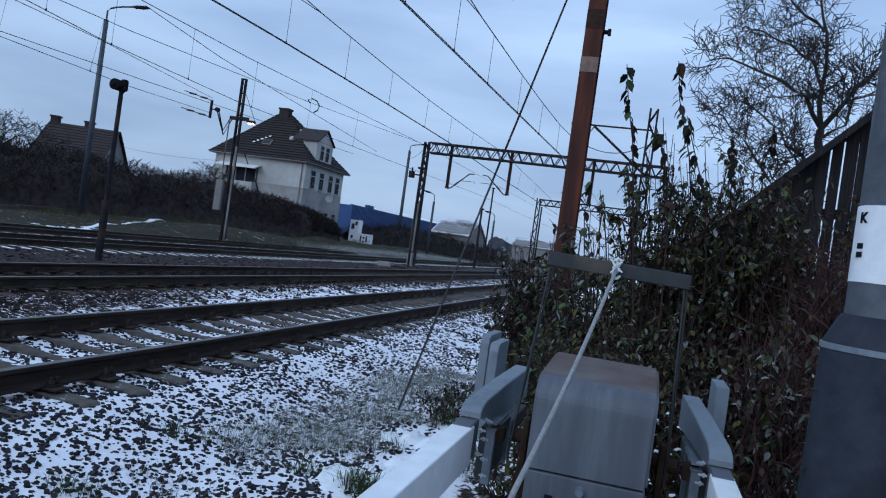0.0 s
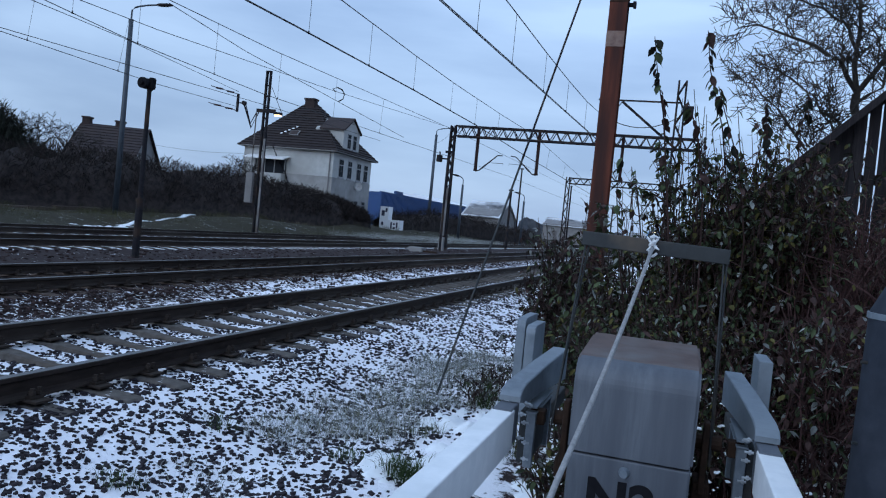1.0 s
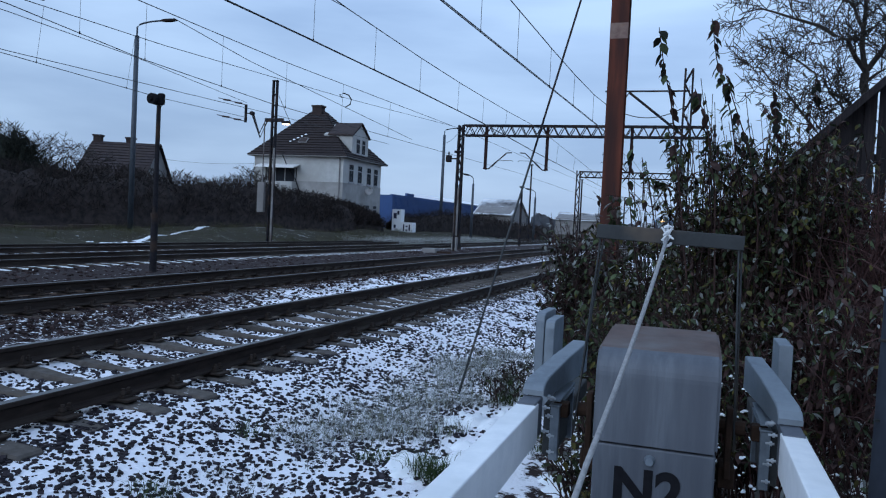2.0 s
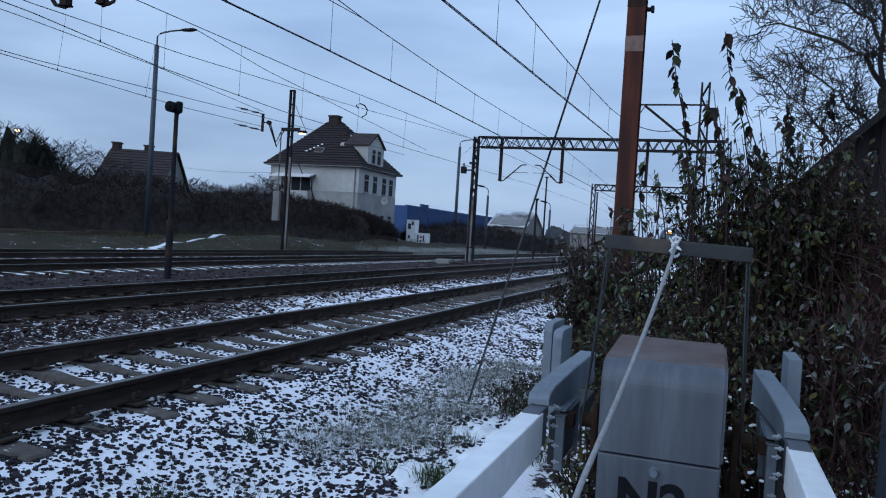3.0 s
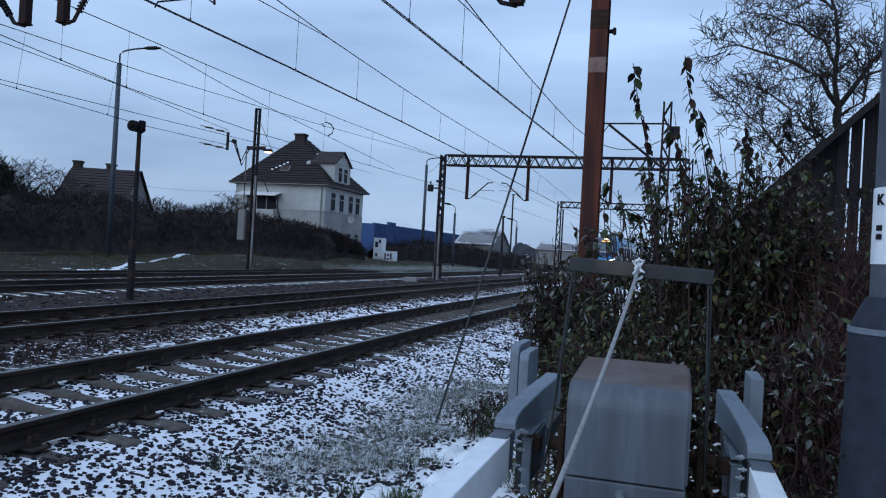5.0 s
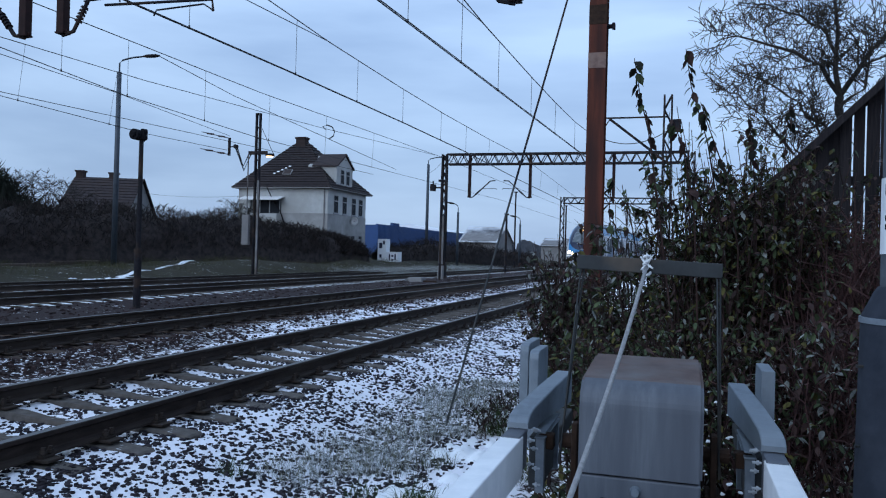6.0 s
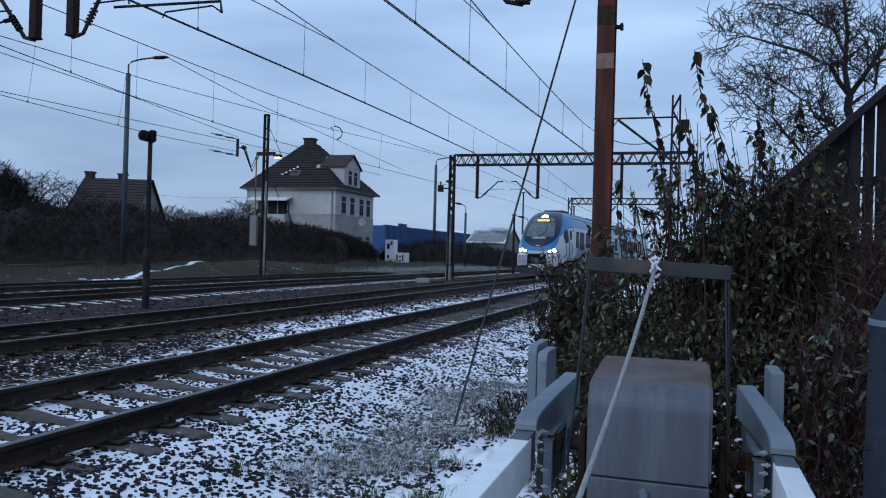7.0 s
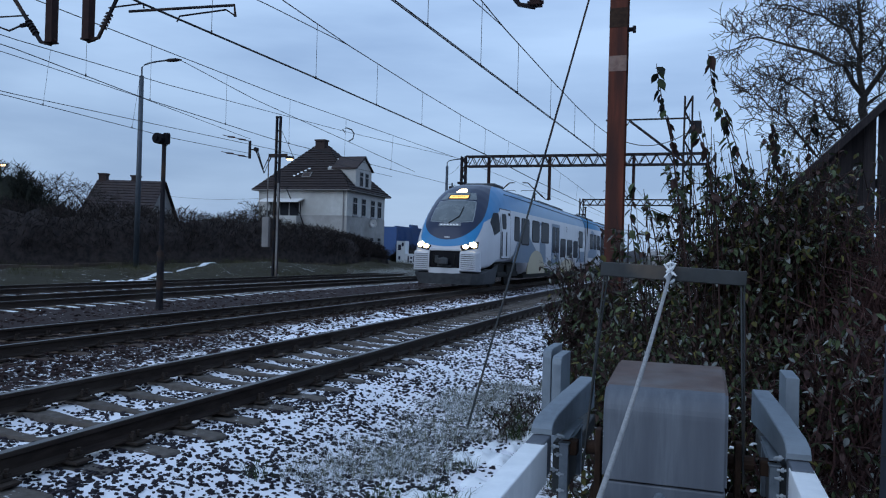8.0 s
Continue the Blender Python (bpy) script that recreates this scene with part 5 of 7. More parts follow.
def brush_band(name, label, category, line, height, width, count, mat, core_mat, seed, twig=0.5, ragged=0.5):
    """A long thicket: an uneven dark core with thousands of thin upright twigs through and above it."""
    rnd = random.Random(seed)
    ob = thing(name, label, category)
    verts, faces = [], []
    n = 60
    sect = 9
    for i in range(n + 1):
        f = i / n * (len(line) - 1)
        k = min(int(f), len(line) - 2)
        a, b = Vector(line[k]), Vector(line[k + 1])
        c = a.lerp(b, f - k)
        h = c.z
        t = (b - a)
        nrm = Vector((t.y, -t.x, 0)).normalized()
        for j in range(sect):
            th = math.pi * j / (sect - 1)
            rr = 1 + 0.28 * noise.noise(Vector((i * 0.6, j * 0.9, seed)))
            q = Vector((c.x, c.y, 0)) + nrm * math.cos(th) * width * rr
            verts.append((q.x, q.y, ground_z(c.x, c.y) - 0.2 + (math.sin(th) ** 0.6) * (h * 0.86) * rr))
    for i in range(n):
        for j in range(sect - 1):
            a = i * sect + j
            faces.append((a, a + 1, a + sect + 1, a + sect))
    soup("core", verts, faces, core_mat, ob, smooth=True)
    tv, tf = [], []
    for i in range(count):
        f = rnd.random() * (len(line) - 1)
        k = min(int(f), len(line) - 2)
        a, b = Vector(line[k]), Vector(line[k + 1])
        c = a.lerp(b, f - k)
        t = (b - a)
        nrm = Vector((t.y, -t.x, 0)).normalized()
        th = rnd.uniform(0.15, math.pi - 0.15)
        h = c.z * (1 + 0.12 * noise.noise(Vector((c.x * 0.4, c.y * 0.4, seed + 3))))
        q = Vector((c.x, c.y, ground_z(c.x, c.y) - 0.1)) + nrm * math.cos(th) * width * rnd.uniform(0.85, 1.15) + Vector((0, 0, math.sin(th) ** 0.6 * h * rnd.uniform(0.6, 0.98)))
        d = Vector((rnd.uniform(-0.6, 0.6), rnd.uniform(-0.6, 0.6), rnd.uniform(0.2, 1.0))).normalized() * twig * rnd.uniform(0.4, 1.3)
        w = Vector((rnd.uniform(-1, 1), rnd.uniform(-1, 1), 0)).normalized() * rnd.uniform(0.008, 0.02)
        s = len(tv)
        tv += [q - w, q + w, q + d * 0.6 + w * 0.7 + Vector((0, 0, ragged * 0.1)), q + d]
        tf += [(s, s + 1, s + 2), (s, s + 2, s + 3)]
    tagged(soup("brushwood", tv, tf, mat, ob), kind="stuff")
    return ob


brush_band("hedge", "long dark bare hedge on the far bank", "hedge", [(-36, 14, 3.2), (-34.5, 24, 3.5), (-31, 34, 3.3), (-27.8, 44, 3.0), (-25.4, 52, 2.4), (-24.4, 55.5, 1.3)], 3.2, 1.7, 42000, HEDGE, HEDGE, 4, 0.42)
brush_band("hedge", "dark evergreen clump at the hedge's end", "hedge", [(-39, 31.5, 5.6), (-35.6, 32.5, 5.6), (-34.4, 33.2, 4.2), (-31.6, 33.6, 2.8)], 5, 1.5, 9000, HEDGE_GREEN, HEDGE_GREEN, 5, 0.5)
brush_band("hedge", "bushes in front of the low rear houses", "hedge", [(-26, 66, 1.6), (-24, 78, 2.2), (-21.5, 90, 2.0), (-19.5, 104, 1.8)], 2, 1.3, 6000, HEDGE, HEDGE, 6, 0.7)
for base, h, s in (((-37.0, 37.4, 0.5), 8.0, 21), ((-32.5, 52, 0.5), 5.6, 22), ((-37, 44, 0.5), 5.4, 23), ((-40, 60, 0.5), 6.5, 24)):
    bare_tree("small bare garden tree behind the hedge", base, h, s, 1.0, 5, (0, 0), 0.11, 0.3, 0.016)

# ---- houses ----
def window(parent, face, u, z, w, h, at, name="window"):
    """A window set on a wall: face 'x' (looks to +x) or 'y' (looks to -y); u runs along the wall."""
    bm = B()
    if face == "x":
        box(bm, at - 0.06, at + 0.03, u - w / 2, u + w / 2, z, z + h)
        box(bm, at - 0.03, at + 0.1, u - w / 2 - 0.1, u + w / 2 + 0.1, z - 0.08, z)
    else:
        box(bm, u - w / 2, u + w / 2, at - 0.03, at + 0.06, z, z + h)
        box(bm, u - w / 2 - 0.1, u + w / 2 + 0.1, at - 0.1, at + 0.03, z - 0.08, z)
    fr = part(name, bm, WINDOW_FRAME, parent)
    for s in (-1, 1):
        for z0, z1 in ((z + 0.06, z + h * 0.64), (z + h * 0.7, z + h - 0.06)):
            bm = B()
            c = u + s * w * 0.245
            if face == "x":
                box(bm, at + 0.025, at + 0.036, c - w * 0.225, c + w * 0.225, z0, z1)
            else:
                box(bm, c - w * 0.225, c + w * 0.225, at - 0.036, at - 0.025, z0, z1)
            part("pane", bm, GLASS_DARK, fr)


def tile_rows(bm, a, b, c, d, rows, lift=0.06):
    """One roof slope in stepped courses of tiles between eaves a-b and ridge d-c."""
    a, b, c, d = map(Vector, (a, b, c, d))
    nrm = (b - a).cross(d - a).normalized()
    lines = []
    for i in range(rows):
        f0, f1 = i / rows, (i + 1) / rows
        lines.append((a.lerp(d, f0) + nrm * lift, b.lerp(c, f0) + nrm * lift))
        lines.append((a.lerp(d, f1), b.lerp(c, f1)))
    lines = [(a - nrm * 0.05, b - nrm * 0.05)] + lines
    vs = [(bm.verts.new(p), bm.verts.new(q)) for p, q in lines]
    for (p0, q0), (p1, q1) in zip(vs, vs[1:]):
        bm.faces.new((p0, q0, q1, p1))


def big_house():
    ob = thing("house", "pale rendered two-storey house with a dark hipped roof", "house", "houses")
    x0, x1, y0, y1, ez = -35.4, -27.2, 56.5, 64.3, 6.3
    bm = B()
    box(bm, x0, x1, y0, y1, -0.6, ez)
    part("wall", bm, PLASTER, ob)
    bm = B()
    box(bm, x0 - 0.02, x1 + 0.02, y0 - 0.02, y1 + 0.02, -0.6, 4.2)
    part("plinth_storey", bm, LOWER_RENDER, ob, "greyer rendered lower storey")
    o = 0.45
    X0, X1, Y0, Y1 = x0 - o, x1 + o, y0 - o, y1 + o
    rx0, rx1, ry, rz = -32.3, -31.0, 60.4, 10.5
    for corners in (((X0, Y0, ez), (X1, Y0, ez), (rx1, ry, rz), (rx0, ry, rz)), ((X1, Y0, ez), (X1, Y1, ez), (rx1, ry + 0.02, rz), (rx1, ry - 0.02, rz)),
                    ((X1, Y1, ez), (X0, Y1, ez), (rx0, ry, rz), (rx1, ry, rz)), ((X0, Y1, ez), (X0, Y0, ez), (rx0, ry - 0.02, rz), (rx0, ry + 0.02, rz))):
        bm = B()
        tile_rows(bm, *corners, 18)
        part("roof_slope", bm, ROOF_TILE, ob, "dark red-brown tiled roof slope")
    bm = B()
    box(bm, X0, X1, Y0, Y1, ez - 0.09, ez + 0.02, 0.03)
    part("eaves_board", bm, GREY_WALL, ob)
    bm = B()
    box(bm, -32.1, -31.2, 60.0, 60.7, 9.6, 10.95, 0.03)
    box(bm, -32.16, -31.14, 59.94, 60.76, 10.85, 11.0)
    part("chimney", bm, BRICK, ob, "broad sooty brick chimney")
    # dormer over the east wall
    dx, d0, d1 = x1 + 0.05, 57.9, 61.1
    bm = B()
    prism(bm, [(d0, ez), (d1, ez), (d1, 8.25), ((d0 + d1) / 2, 9.25), (d0, 8.25)], "x", dx - 2.6, dx)
    dorm = part("dormer", bm, PLASTER, ob, "gabled dormer with two windows")
    for s in (-1, 1):
        bm = B()
        m_y = (d0 + d1) / 2
        e = d0 if s < 0 else d1
        prism(bm, [(e + s * 0.12, 8.14), (m_y, 9.26), (m_y, 9.4), (e + s * 0.12, 8.28)], "x", dx - 2.2, dx + 0.15)
        part("dormer_roof", bm, ROOF_TILE, dorm)
    for u in (59.0, 60.1):
        window(ob, "x", u, 6.75, 0.62, 1.25, dx + 0.01)
    for u in (58.0, 59.7, 61.6, 63.1):
        window(ob, "x", u, 4.3, 0.8, 1.5, x1 + 0.01)
    for u in (59.5, 61.5, 63.1):
        window(ob, "x", u, 1.5, 0.7, 1.1, x1 + 0.03)
    bm = B()
    rod(bm, (x1 - 0.3, y0 - 0.06, 0.0), (x1 - 0.3, y0 - 0.06, ez), 0.05, 0.05, 6)
    part("downpipe", bm, GREY_WALL, ob)
    bm = B()
    rings = [[(x1 + 0.4 + r * math.cos(a), 60.9 + q, 3.78 + r * math.sin(a)) for a in np.linspace(0, 2 * math.pi, 17)[:-1]] for r, q in ((0.05, 0.14), (0.22, 0.1), (0.36, 0.0), (0.36, 0.02), (0.22, 0.13), (0.05, 0.17))]
    lofted(bm, rings)
    dish = part("satellite_dish", bm, FRAME_WHITE, ob, "small white satellite dish", smooth=True)
    bm = B()
    rod(bm, (x1, 61.05, 3.78), (x1 + 0.42, 61.05, 3.78), 0.025, 0.025, 6)
    part("dish_arm", bm, DARK_STEEL, dish)
    # porch window with a white awning
    bm = B()
    box(bm, -34.0, -31.4, y0 - 0.12, y0 + 0.05, 4.15, 5.25)
    part("porch_glazing", bm, GLASS_DARK, ob)
    for xx in (-34.2, -33.3, -32.4, -31.45):
        bm = B()
        box(bm, xx - 0.04, xx + 0.04, y0 - 0.16, y0, 4.15, 5.3)
        part("porch_post", bm, TRAIN_GREY, ob)
    bm = B()
    prism(bm, [(y0 - 1.1, 5.2), (y0 + 0.02, 5.5), (y0 + 0.02, 5.58), (y0 - 1.1, 5.3)], "x", -34.8, -31.1)
    part("awning", bm, FRAME_WHITE, ob, "white sloping awning")
    bm = B()
    box(bm, -34.3, -31.3, y0 - 0.9, y0, 3.0, 4.1, 0.03)
    part("balcony", bm, PLASTER, ob)
    bm = B()
    tube(bm, [(-32.4, 58.2, 8.0), (-32.5, 56.0, 6.3), (-32.2, 56.35, 5.4), (-31.4, 56.35, 4.3), (-30.9, 56.3, 3.2)], 0.045, 5)
    part("hanging_cable", bm, BLACK, ob, "loose black cable hanging down the wall")
    # roof window with snow, dish
    bm = B()
    c = Vector((-31.35, 57.35, 7.6))
    slope_m = Matrix.Translation(c) @ Matrix.Rotation(math.atan2(rz - ez, ry - Y0), 4, "X")
    box(bm, -0.4, 0.4, -0.32, 0.32, 0.0, 0.1, 0.02, slope_m)
    part("roof_window", bm, GREY_WALL, ob)
    bm = B()
    box(bm, -0.34, 0.34, -0.26, 0.26, 0.09, 0.11, 0, slope_m)
    part("roof_window_pane", bm, ROOF_TILE, ob)
    bm = B()
    for k in range(5):
        box(bm, -0.7 + 0.26 * k, -0.5 + 0.26 * k, -0.3 + 0.24 * k, -0.16 + 0.24 * k, 0.1, 0.14, 0.02, Matrix.Translation((-0.5, 0, 0)) @ slope_m)
    part("snow_guard", bm, SNOW, ob, "snow lying on roof steps")


big_house()


def gable_house(label, x0, x1, y0, y1, base, ez, rz, along, roof, wall, chimneys=()):
    ob = thing("house", label, "house", "houses")
    bm = B()
    if along == "x":
        prism(bm, [(y0, base), (y1, base), (y1, ez), ((y0 + y1) / 2, rz - 0.05), (y0, ez)], "x", x0, x1)
    else:
        prism(bm, [(x0, base), (x1, base), (x1, ez), ((x0 + x1) / 2, rz - 0.05), (x0, ez)], "y", y0, y1)
    part("wall", bm, wall, ob)
    for s in (0, 1):
        bm = B()
        if along == "x":
            m = (y0 + y1) / 2
            a, b = ((x0 - 0.3, y0 - 0.4, ez - 0.3), (x1 + 0.3, y0 - 0.4, ez - 0.3)) if s == 0 else ((x1 + 0.3, y1 + 0.4, ez - 0.3), (x0 - 0.3, y1 + 0.4, ez - 0.3))
            c, d = ((x1 + 0.3, m, rz), (x0 - 0.3, m, rz)) if s == 0 else ((x0 - 0.3, m, rz), (x1 + 0.3, m, rz))
        else:
            m = (x0 + x1) / 2
            a, b = ((x1 + 0.4, y0 - 0.3, ez - 0.3), (x1 + 0.4, y1 + 0.3, ez - 0.3)) if s == 0 else ((x0 - 0.4, y1 + 0.3, ez - 0.3), (x0 - 0.4, y0 - 0.3, ez - 0.3))
            c, d = ((m, y1 + 0.3, rz), (m, y0 - 0.3, rz)) if s == 0 else ((m, y0 - 0.3, rz), (m, y1 + 0.3, rz))
        tile_rows(bm, a, b, c, d, 14)
        part("roof", bm, roof, ob)
    for cx_, cy_, ct in chimneys:
        bm = B()
        box(bm, cx_ - 0.35, cx_ + 0.35, cy_ - 0.35, cy_ + 0.35, ez, ct, 0.03)
        box(bm, cx_ - 0.42, cx_ + 0.42, cy_ - 0.42, cy_ + 0.42, ct - 0.15, ct)
        part("chimney", bm, BRICK, ob)
    return ob


rear_house = gable_house("grey gabled house behind the hedge", -2.9, 2.9, -4.4, 4.4, 0, 3.9, 7.5, "x", ROOF_TILE, GREY_WALL, ((-2.7, 0.1, 8.1), (0.3, 0.2, 8.0)))
rear_house.matrix_basis = pose(-51.5, 60, 0, 0, 0, 21)
white_house = gable_house("small pale gabled house near the blue hall", -29.0, -24.0, 102.5, 113, -0.3, 3.2, 5.25, "x", SNOW_ROOF, GREY_WALL)
for u in (-27.6, -25.6):
    window(white_house, "y", u, 1.2, 0.8, 1.1, 102.49)
gable_house("low far building with a snowy roof", -26, -15, 150, 162, -0.3, 3.6, 5.0, "x", SNOW_ROOF, GREY_WALL)
gable_house("low far shed beyond the yard", -14.5, -8, 230, 240, -0.3, 3.0, 4.6, "x", SNOW_ROOF, GREY_WALL)


def blue_hall():
    ob = thing("industrial_hall", "long blue sheet-clad hall with a snowy roof edge", "hall")
    y = 84.0
    k = 0
    while y < 132:
        bm = B()
        z = 4.5 + (0.35 if 88 < y < 91 else 0.0)
        box(bm, -34.2, -33.9, y, y + 2.38, 0.3, z)
        for i in range(6):
            box(bm, -33.9, -33.86, y + 0.12 + i * 0.39, y + 0.3 + i * 0.39, 0.4, z - 0.1)
        part("cladding_panel", bm, BLUE_WALL, ob)
        y += 2.4
        k += 1
    bm = B()
    prism(bm, [(-34.3, 4.5), (-33.8, 4.6), (-40, 5.6), (-50, 4.6), (-50, 4.4)], "y", 112, 134)
    part("roof", bm, SNOW, ob, "snow-covered low roof")
    bm = B()
    box(bm, -50, -34.2, 84, 132, -0.3, 4.4)
    part("wall", bm, BLUE_WALL, ob)


blue_hall()

ob = thing("graffiti_block", "white stepped concrete block with dark scrawls", "concrete block")
bm = B()
prism(bm, [(-26.2, 0.0), (-24.2, 0.0), (-24.2, 1.25), (-25.35, 1.25), (-25.35, 2.4), (-26.2, 2.4)], "y", 65.0, 65.9)
part("block", bm, WHITE_LABEL, ob)
for x, z, w, h in ((-26.05, 1.55, 0.3, 0.5), (-25.7, 1.9, 0.2, 0.35), (-26.0, 0.7, 0.2, 0.3), (-25.1, 0.45, 0.14, 0.6), (-24.85, 0.45, 0.2, 0.16), (-24.85, 0.8, 0.2, 0.16), (-24.55, 0.5, 0.14, 0.55)):
    bm = B()
    box(bm, x, x + w, 64.985, 64.999, z, z + h, 0.004)
    part("scrawl", bm, GRAFFITI, ob)

# weathered kerb along the old siding on the bank
kerb = thing("kerb", "low dark weathered concrete kerb along the bank", "kerb")
for i in range(14):
    bm = B()
    y = 12.0 + 1.9 * i
    x = -27.0 - 0.11 * (y - 12)
    z = ground_z(x, y)
    box(bm, -0.16, 0.16, -0.93, 0.93, -0.2, 0.16 + 0.02 * math.sin(i * 2.3), 0.025, pose(x, y, z, 0, 0, 6.3 + math.sin(i * 1.7)))
    part("kerb_stone", bm, SLEEPER_BROWN, kerb)

# far woods that close the view
def far_woods():
    rnd = random.Random(9)
    verts, faces = [], []
    for i in range(2600):
        a = rnd.uniform(-1.35, 1.0)
        r = rnd.uniform(280, 420)
        x, y = math.sin(a) * r, math.cos(a) * r
        if abs(x + 8) < 14:
            continue
        h = rnd.uniform(3, 7.5) * (1 + 0.4 * noise.noise(Vector((a * 6, 0, 0))))
        w = rnd.uniform(1.5, 4)
        s = len(verts)
        verts += [(x - w, y, -0.5), (x + w, y, -0.5), (x + w * rnd.uniform(0.2, 0.9), y + 1, h * 0.8), (x, y, h), (x - w * rnd.uniform(0.2, 0.9), y - 1, h * 0.75), (x, y + w, -0.5)]
        faces += [(s, s + 1, s + 2, s + 3, s + 4), (s + 1, s + 5, s + 3, s + 2), (s + 5, s, s + 4, s + 3)]
    tagged(soup("far_woods", verts, faces, WOODS), "distant bare tree line on the horizon", "woods", kind="stuff")


far_woods()

# ---- loose ground cover ----
def scatter_stones(name, label, spots, mat, seed, smin, smax):
    rng = np.random.default_rng(seed)
    cube = np.array([(-1, -1, -1), (1, -1, -1), (1, 1, -1), (-1, 1, -1), (-1, -1, 1), (1, -1, 1), (1, 1, 1), (-1, 1, 1)], float)
    quads = np.array([(0, 3, 2, 1), (4, 5, 6, 7), (0, 1, 5, 4), (1, 2, 6, 5), (2, 3, 7, 6), (3, 0, 4, 7)])
    verts, faces = [], []
    for x, y in spots:
        s = rng.uniform(smin, smax)
        v = cube * rng.uniform(0.45, 1.0, (8, 3)) * s * np.array((1, 1, 0.7))
        a, t = rng.uniform(0, 6.28), rng.uniform(-0.5, 0.5)
        ca, sa, ct, st = math.cos(a), math.sin(a), math.cos(t), math.sin(t)
        v = v @ np.array(((1, 0, 0), (0, ct, -st), (0, st, ct))) @ np.array(((ca, -sa, 0), (sa, ca, 0), (0, 0, 1)))
        v += (x, y, ground_z(x, y) + s * rng.uniform(-0.3, 0.25))
        base = len(verts)
        verts.extend(v.tolist())
        faces.extend((quads + base).tolist())
    return tagged(soup(name, verts, faces, mat), label, "ballast", kind="stuff")


rng = np.random.default_rng(2)


def spots(n, x0, x1, y0, y1, power=1.7):
    xs = rng.uniform(x0, x1, n)
    ys = y0 + (y1 - y0) * rng.random(n) ** power
    return [(x, y) for x, y in zip(xs, ys) if noise.noise(Vector((x * 2.2, y * 2.2, 7))) > rng.uniform(-0.75, 0.1)]


scatter_stones("ballast_stones", "dark ballast stones showing through snow beside the near track", spots(27000, -3.65, -1.7, 2.0, 24, 1.45) + spots(2600, -1.9, -1.2, 2.5, 12) + spots(17000, -3.65, -1.4, -5, 2.3, 1.0), STONE, 1, 0.006, 0.021)
scatter_stones("ballast_stones", "dark ballast stones between the near track's sleepers", spots(24000, -5.95, -3.5, 2.0, 24, 1.5) + spots(17000, -5.95, -3.5, -5, 2.3, 1.0), STONE, 2, 0.008, 0.022)
scatter_stones("ballast_stones", "rust-brown ballast stones between the tracks", spots(15000, -9.9, -5.9, 4.0, 34), STONE_BROWN, 3, 0.012, 0.034)
scatter_stones("ballast_stones", "dark ballast of the rear tracks", spots(5000, -19.5, -10, 8.0, 50), STONE_BROWN, 4, 0.02, 0.05)


def single_stones():
    """The stones nearest to the barrier, each by itself, on a few shared meshes."""
    rnd = random.Random(77)
    shapes = []
    for i in range(14):
        bm = B()
        bmesh.ops.create_icosphere(bm, subdivisions=1, radius=1.0)
        for v in bm.verts:
            v.co = v.co * rnd.uniform(0.7, 1.1)
            v.co.z *= 0.65
        me = bpy.data.meshes.new("stone")
        bm.to_mesh(me)
        bm.free()
        me.materials.append(STONE)
        shapes.append(me)
    ground_ob = bpy.data.objects["ground"]
    for i in range(290):
        x, y = rnd.uniform(-3.4, -1.75), 3.1 + 4.4 * rnd.random() ** 1.3
        ob = new("stone", rnd.choice(shapes))
        ob.parent = ground_ob
        k = rnd.uniform(0.014, 0.027)
        ob.matrix_basis = pose(x, y, ground_z(x, y) + k * 0.1, rnd.uniform(-25, 25), rnd.uniform(-25, 25), rnd.uniform(0, 360)) @ Matrix.Diagonal((k, k * rnd.uniform(0.7, 1.1), k, 1))


single_stones()


def grass(name, label, clumps, mat, seed, h, blades, spread):
    rnd = random.Random(seed)
    verts, faces = [], []
    for cx_, cy_, k in clumps:
        for i in range(int(blades * k)):
            a, r = rnd.uniform(0, 6.28), spread * math.sqrt(rnd.random())
            x, y = cx_ + r * math.cos(a), cy_ + r * math.sin(a)
            z = ground_z(x, y) - 0.01
            hh = h * k * rnd.uniform(0.4, 1.1)
            b = rnd.uniform(0, 6.28)
            dx, dy = math.cos(b) * hh * rnd.uniform(0.2, 1.5), math.sin(b) * hh * rnd.uniform(0.2, 1.5)
            w = rnd.uniform(0.0012, 0.0028)
            wx, wy = -math.sin(b) * w, math.cos(b) * w
            s = len(verts)
            verts += [(x - wx, y - wy, z), (x + wx, y + wy, z), (x + dx * 0.45 + wx, y + dy * 0.45 + wy, z + hh * 0.65), (x + dx * 0.45 - wx, y + dy * 0.45 - wy, z + hh * 0.65), (x + dx, y + dy, z + hh * 0.8)]
            faces += [(s, s + 1, s + 2, s + 3), (s + 3, s + 2, s + 4)]
    return tagged(soup(name, verts, faces, mat), label, "grass", kind="stuff")


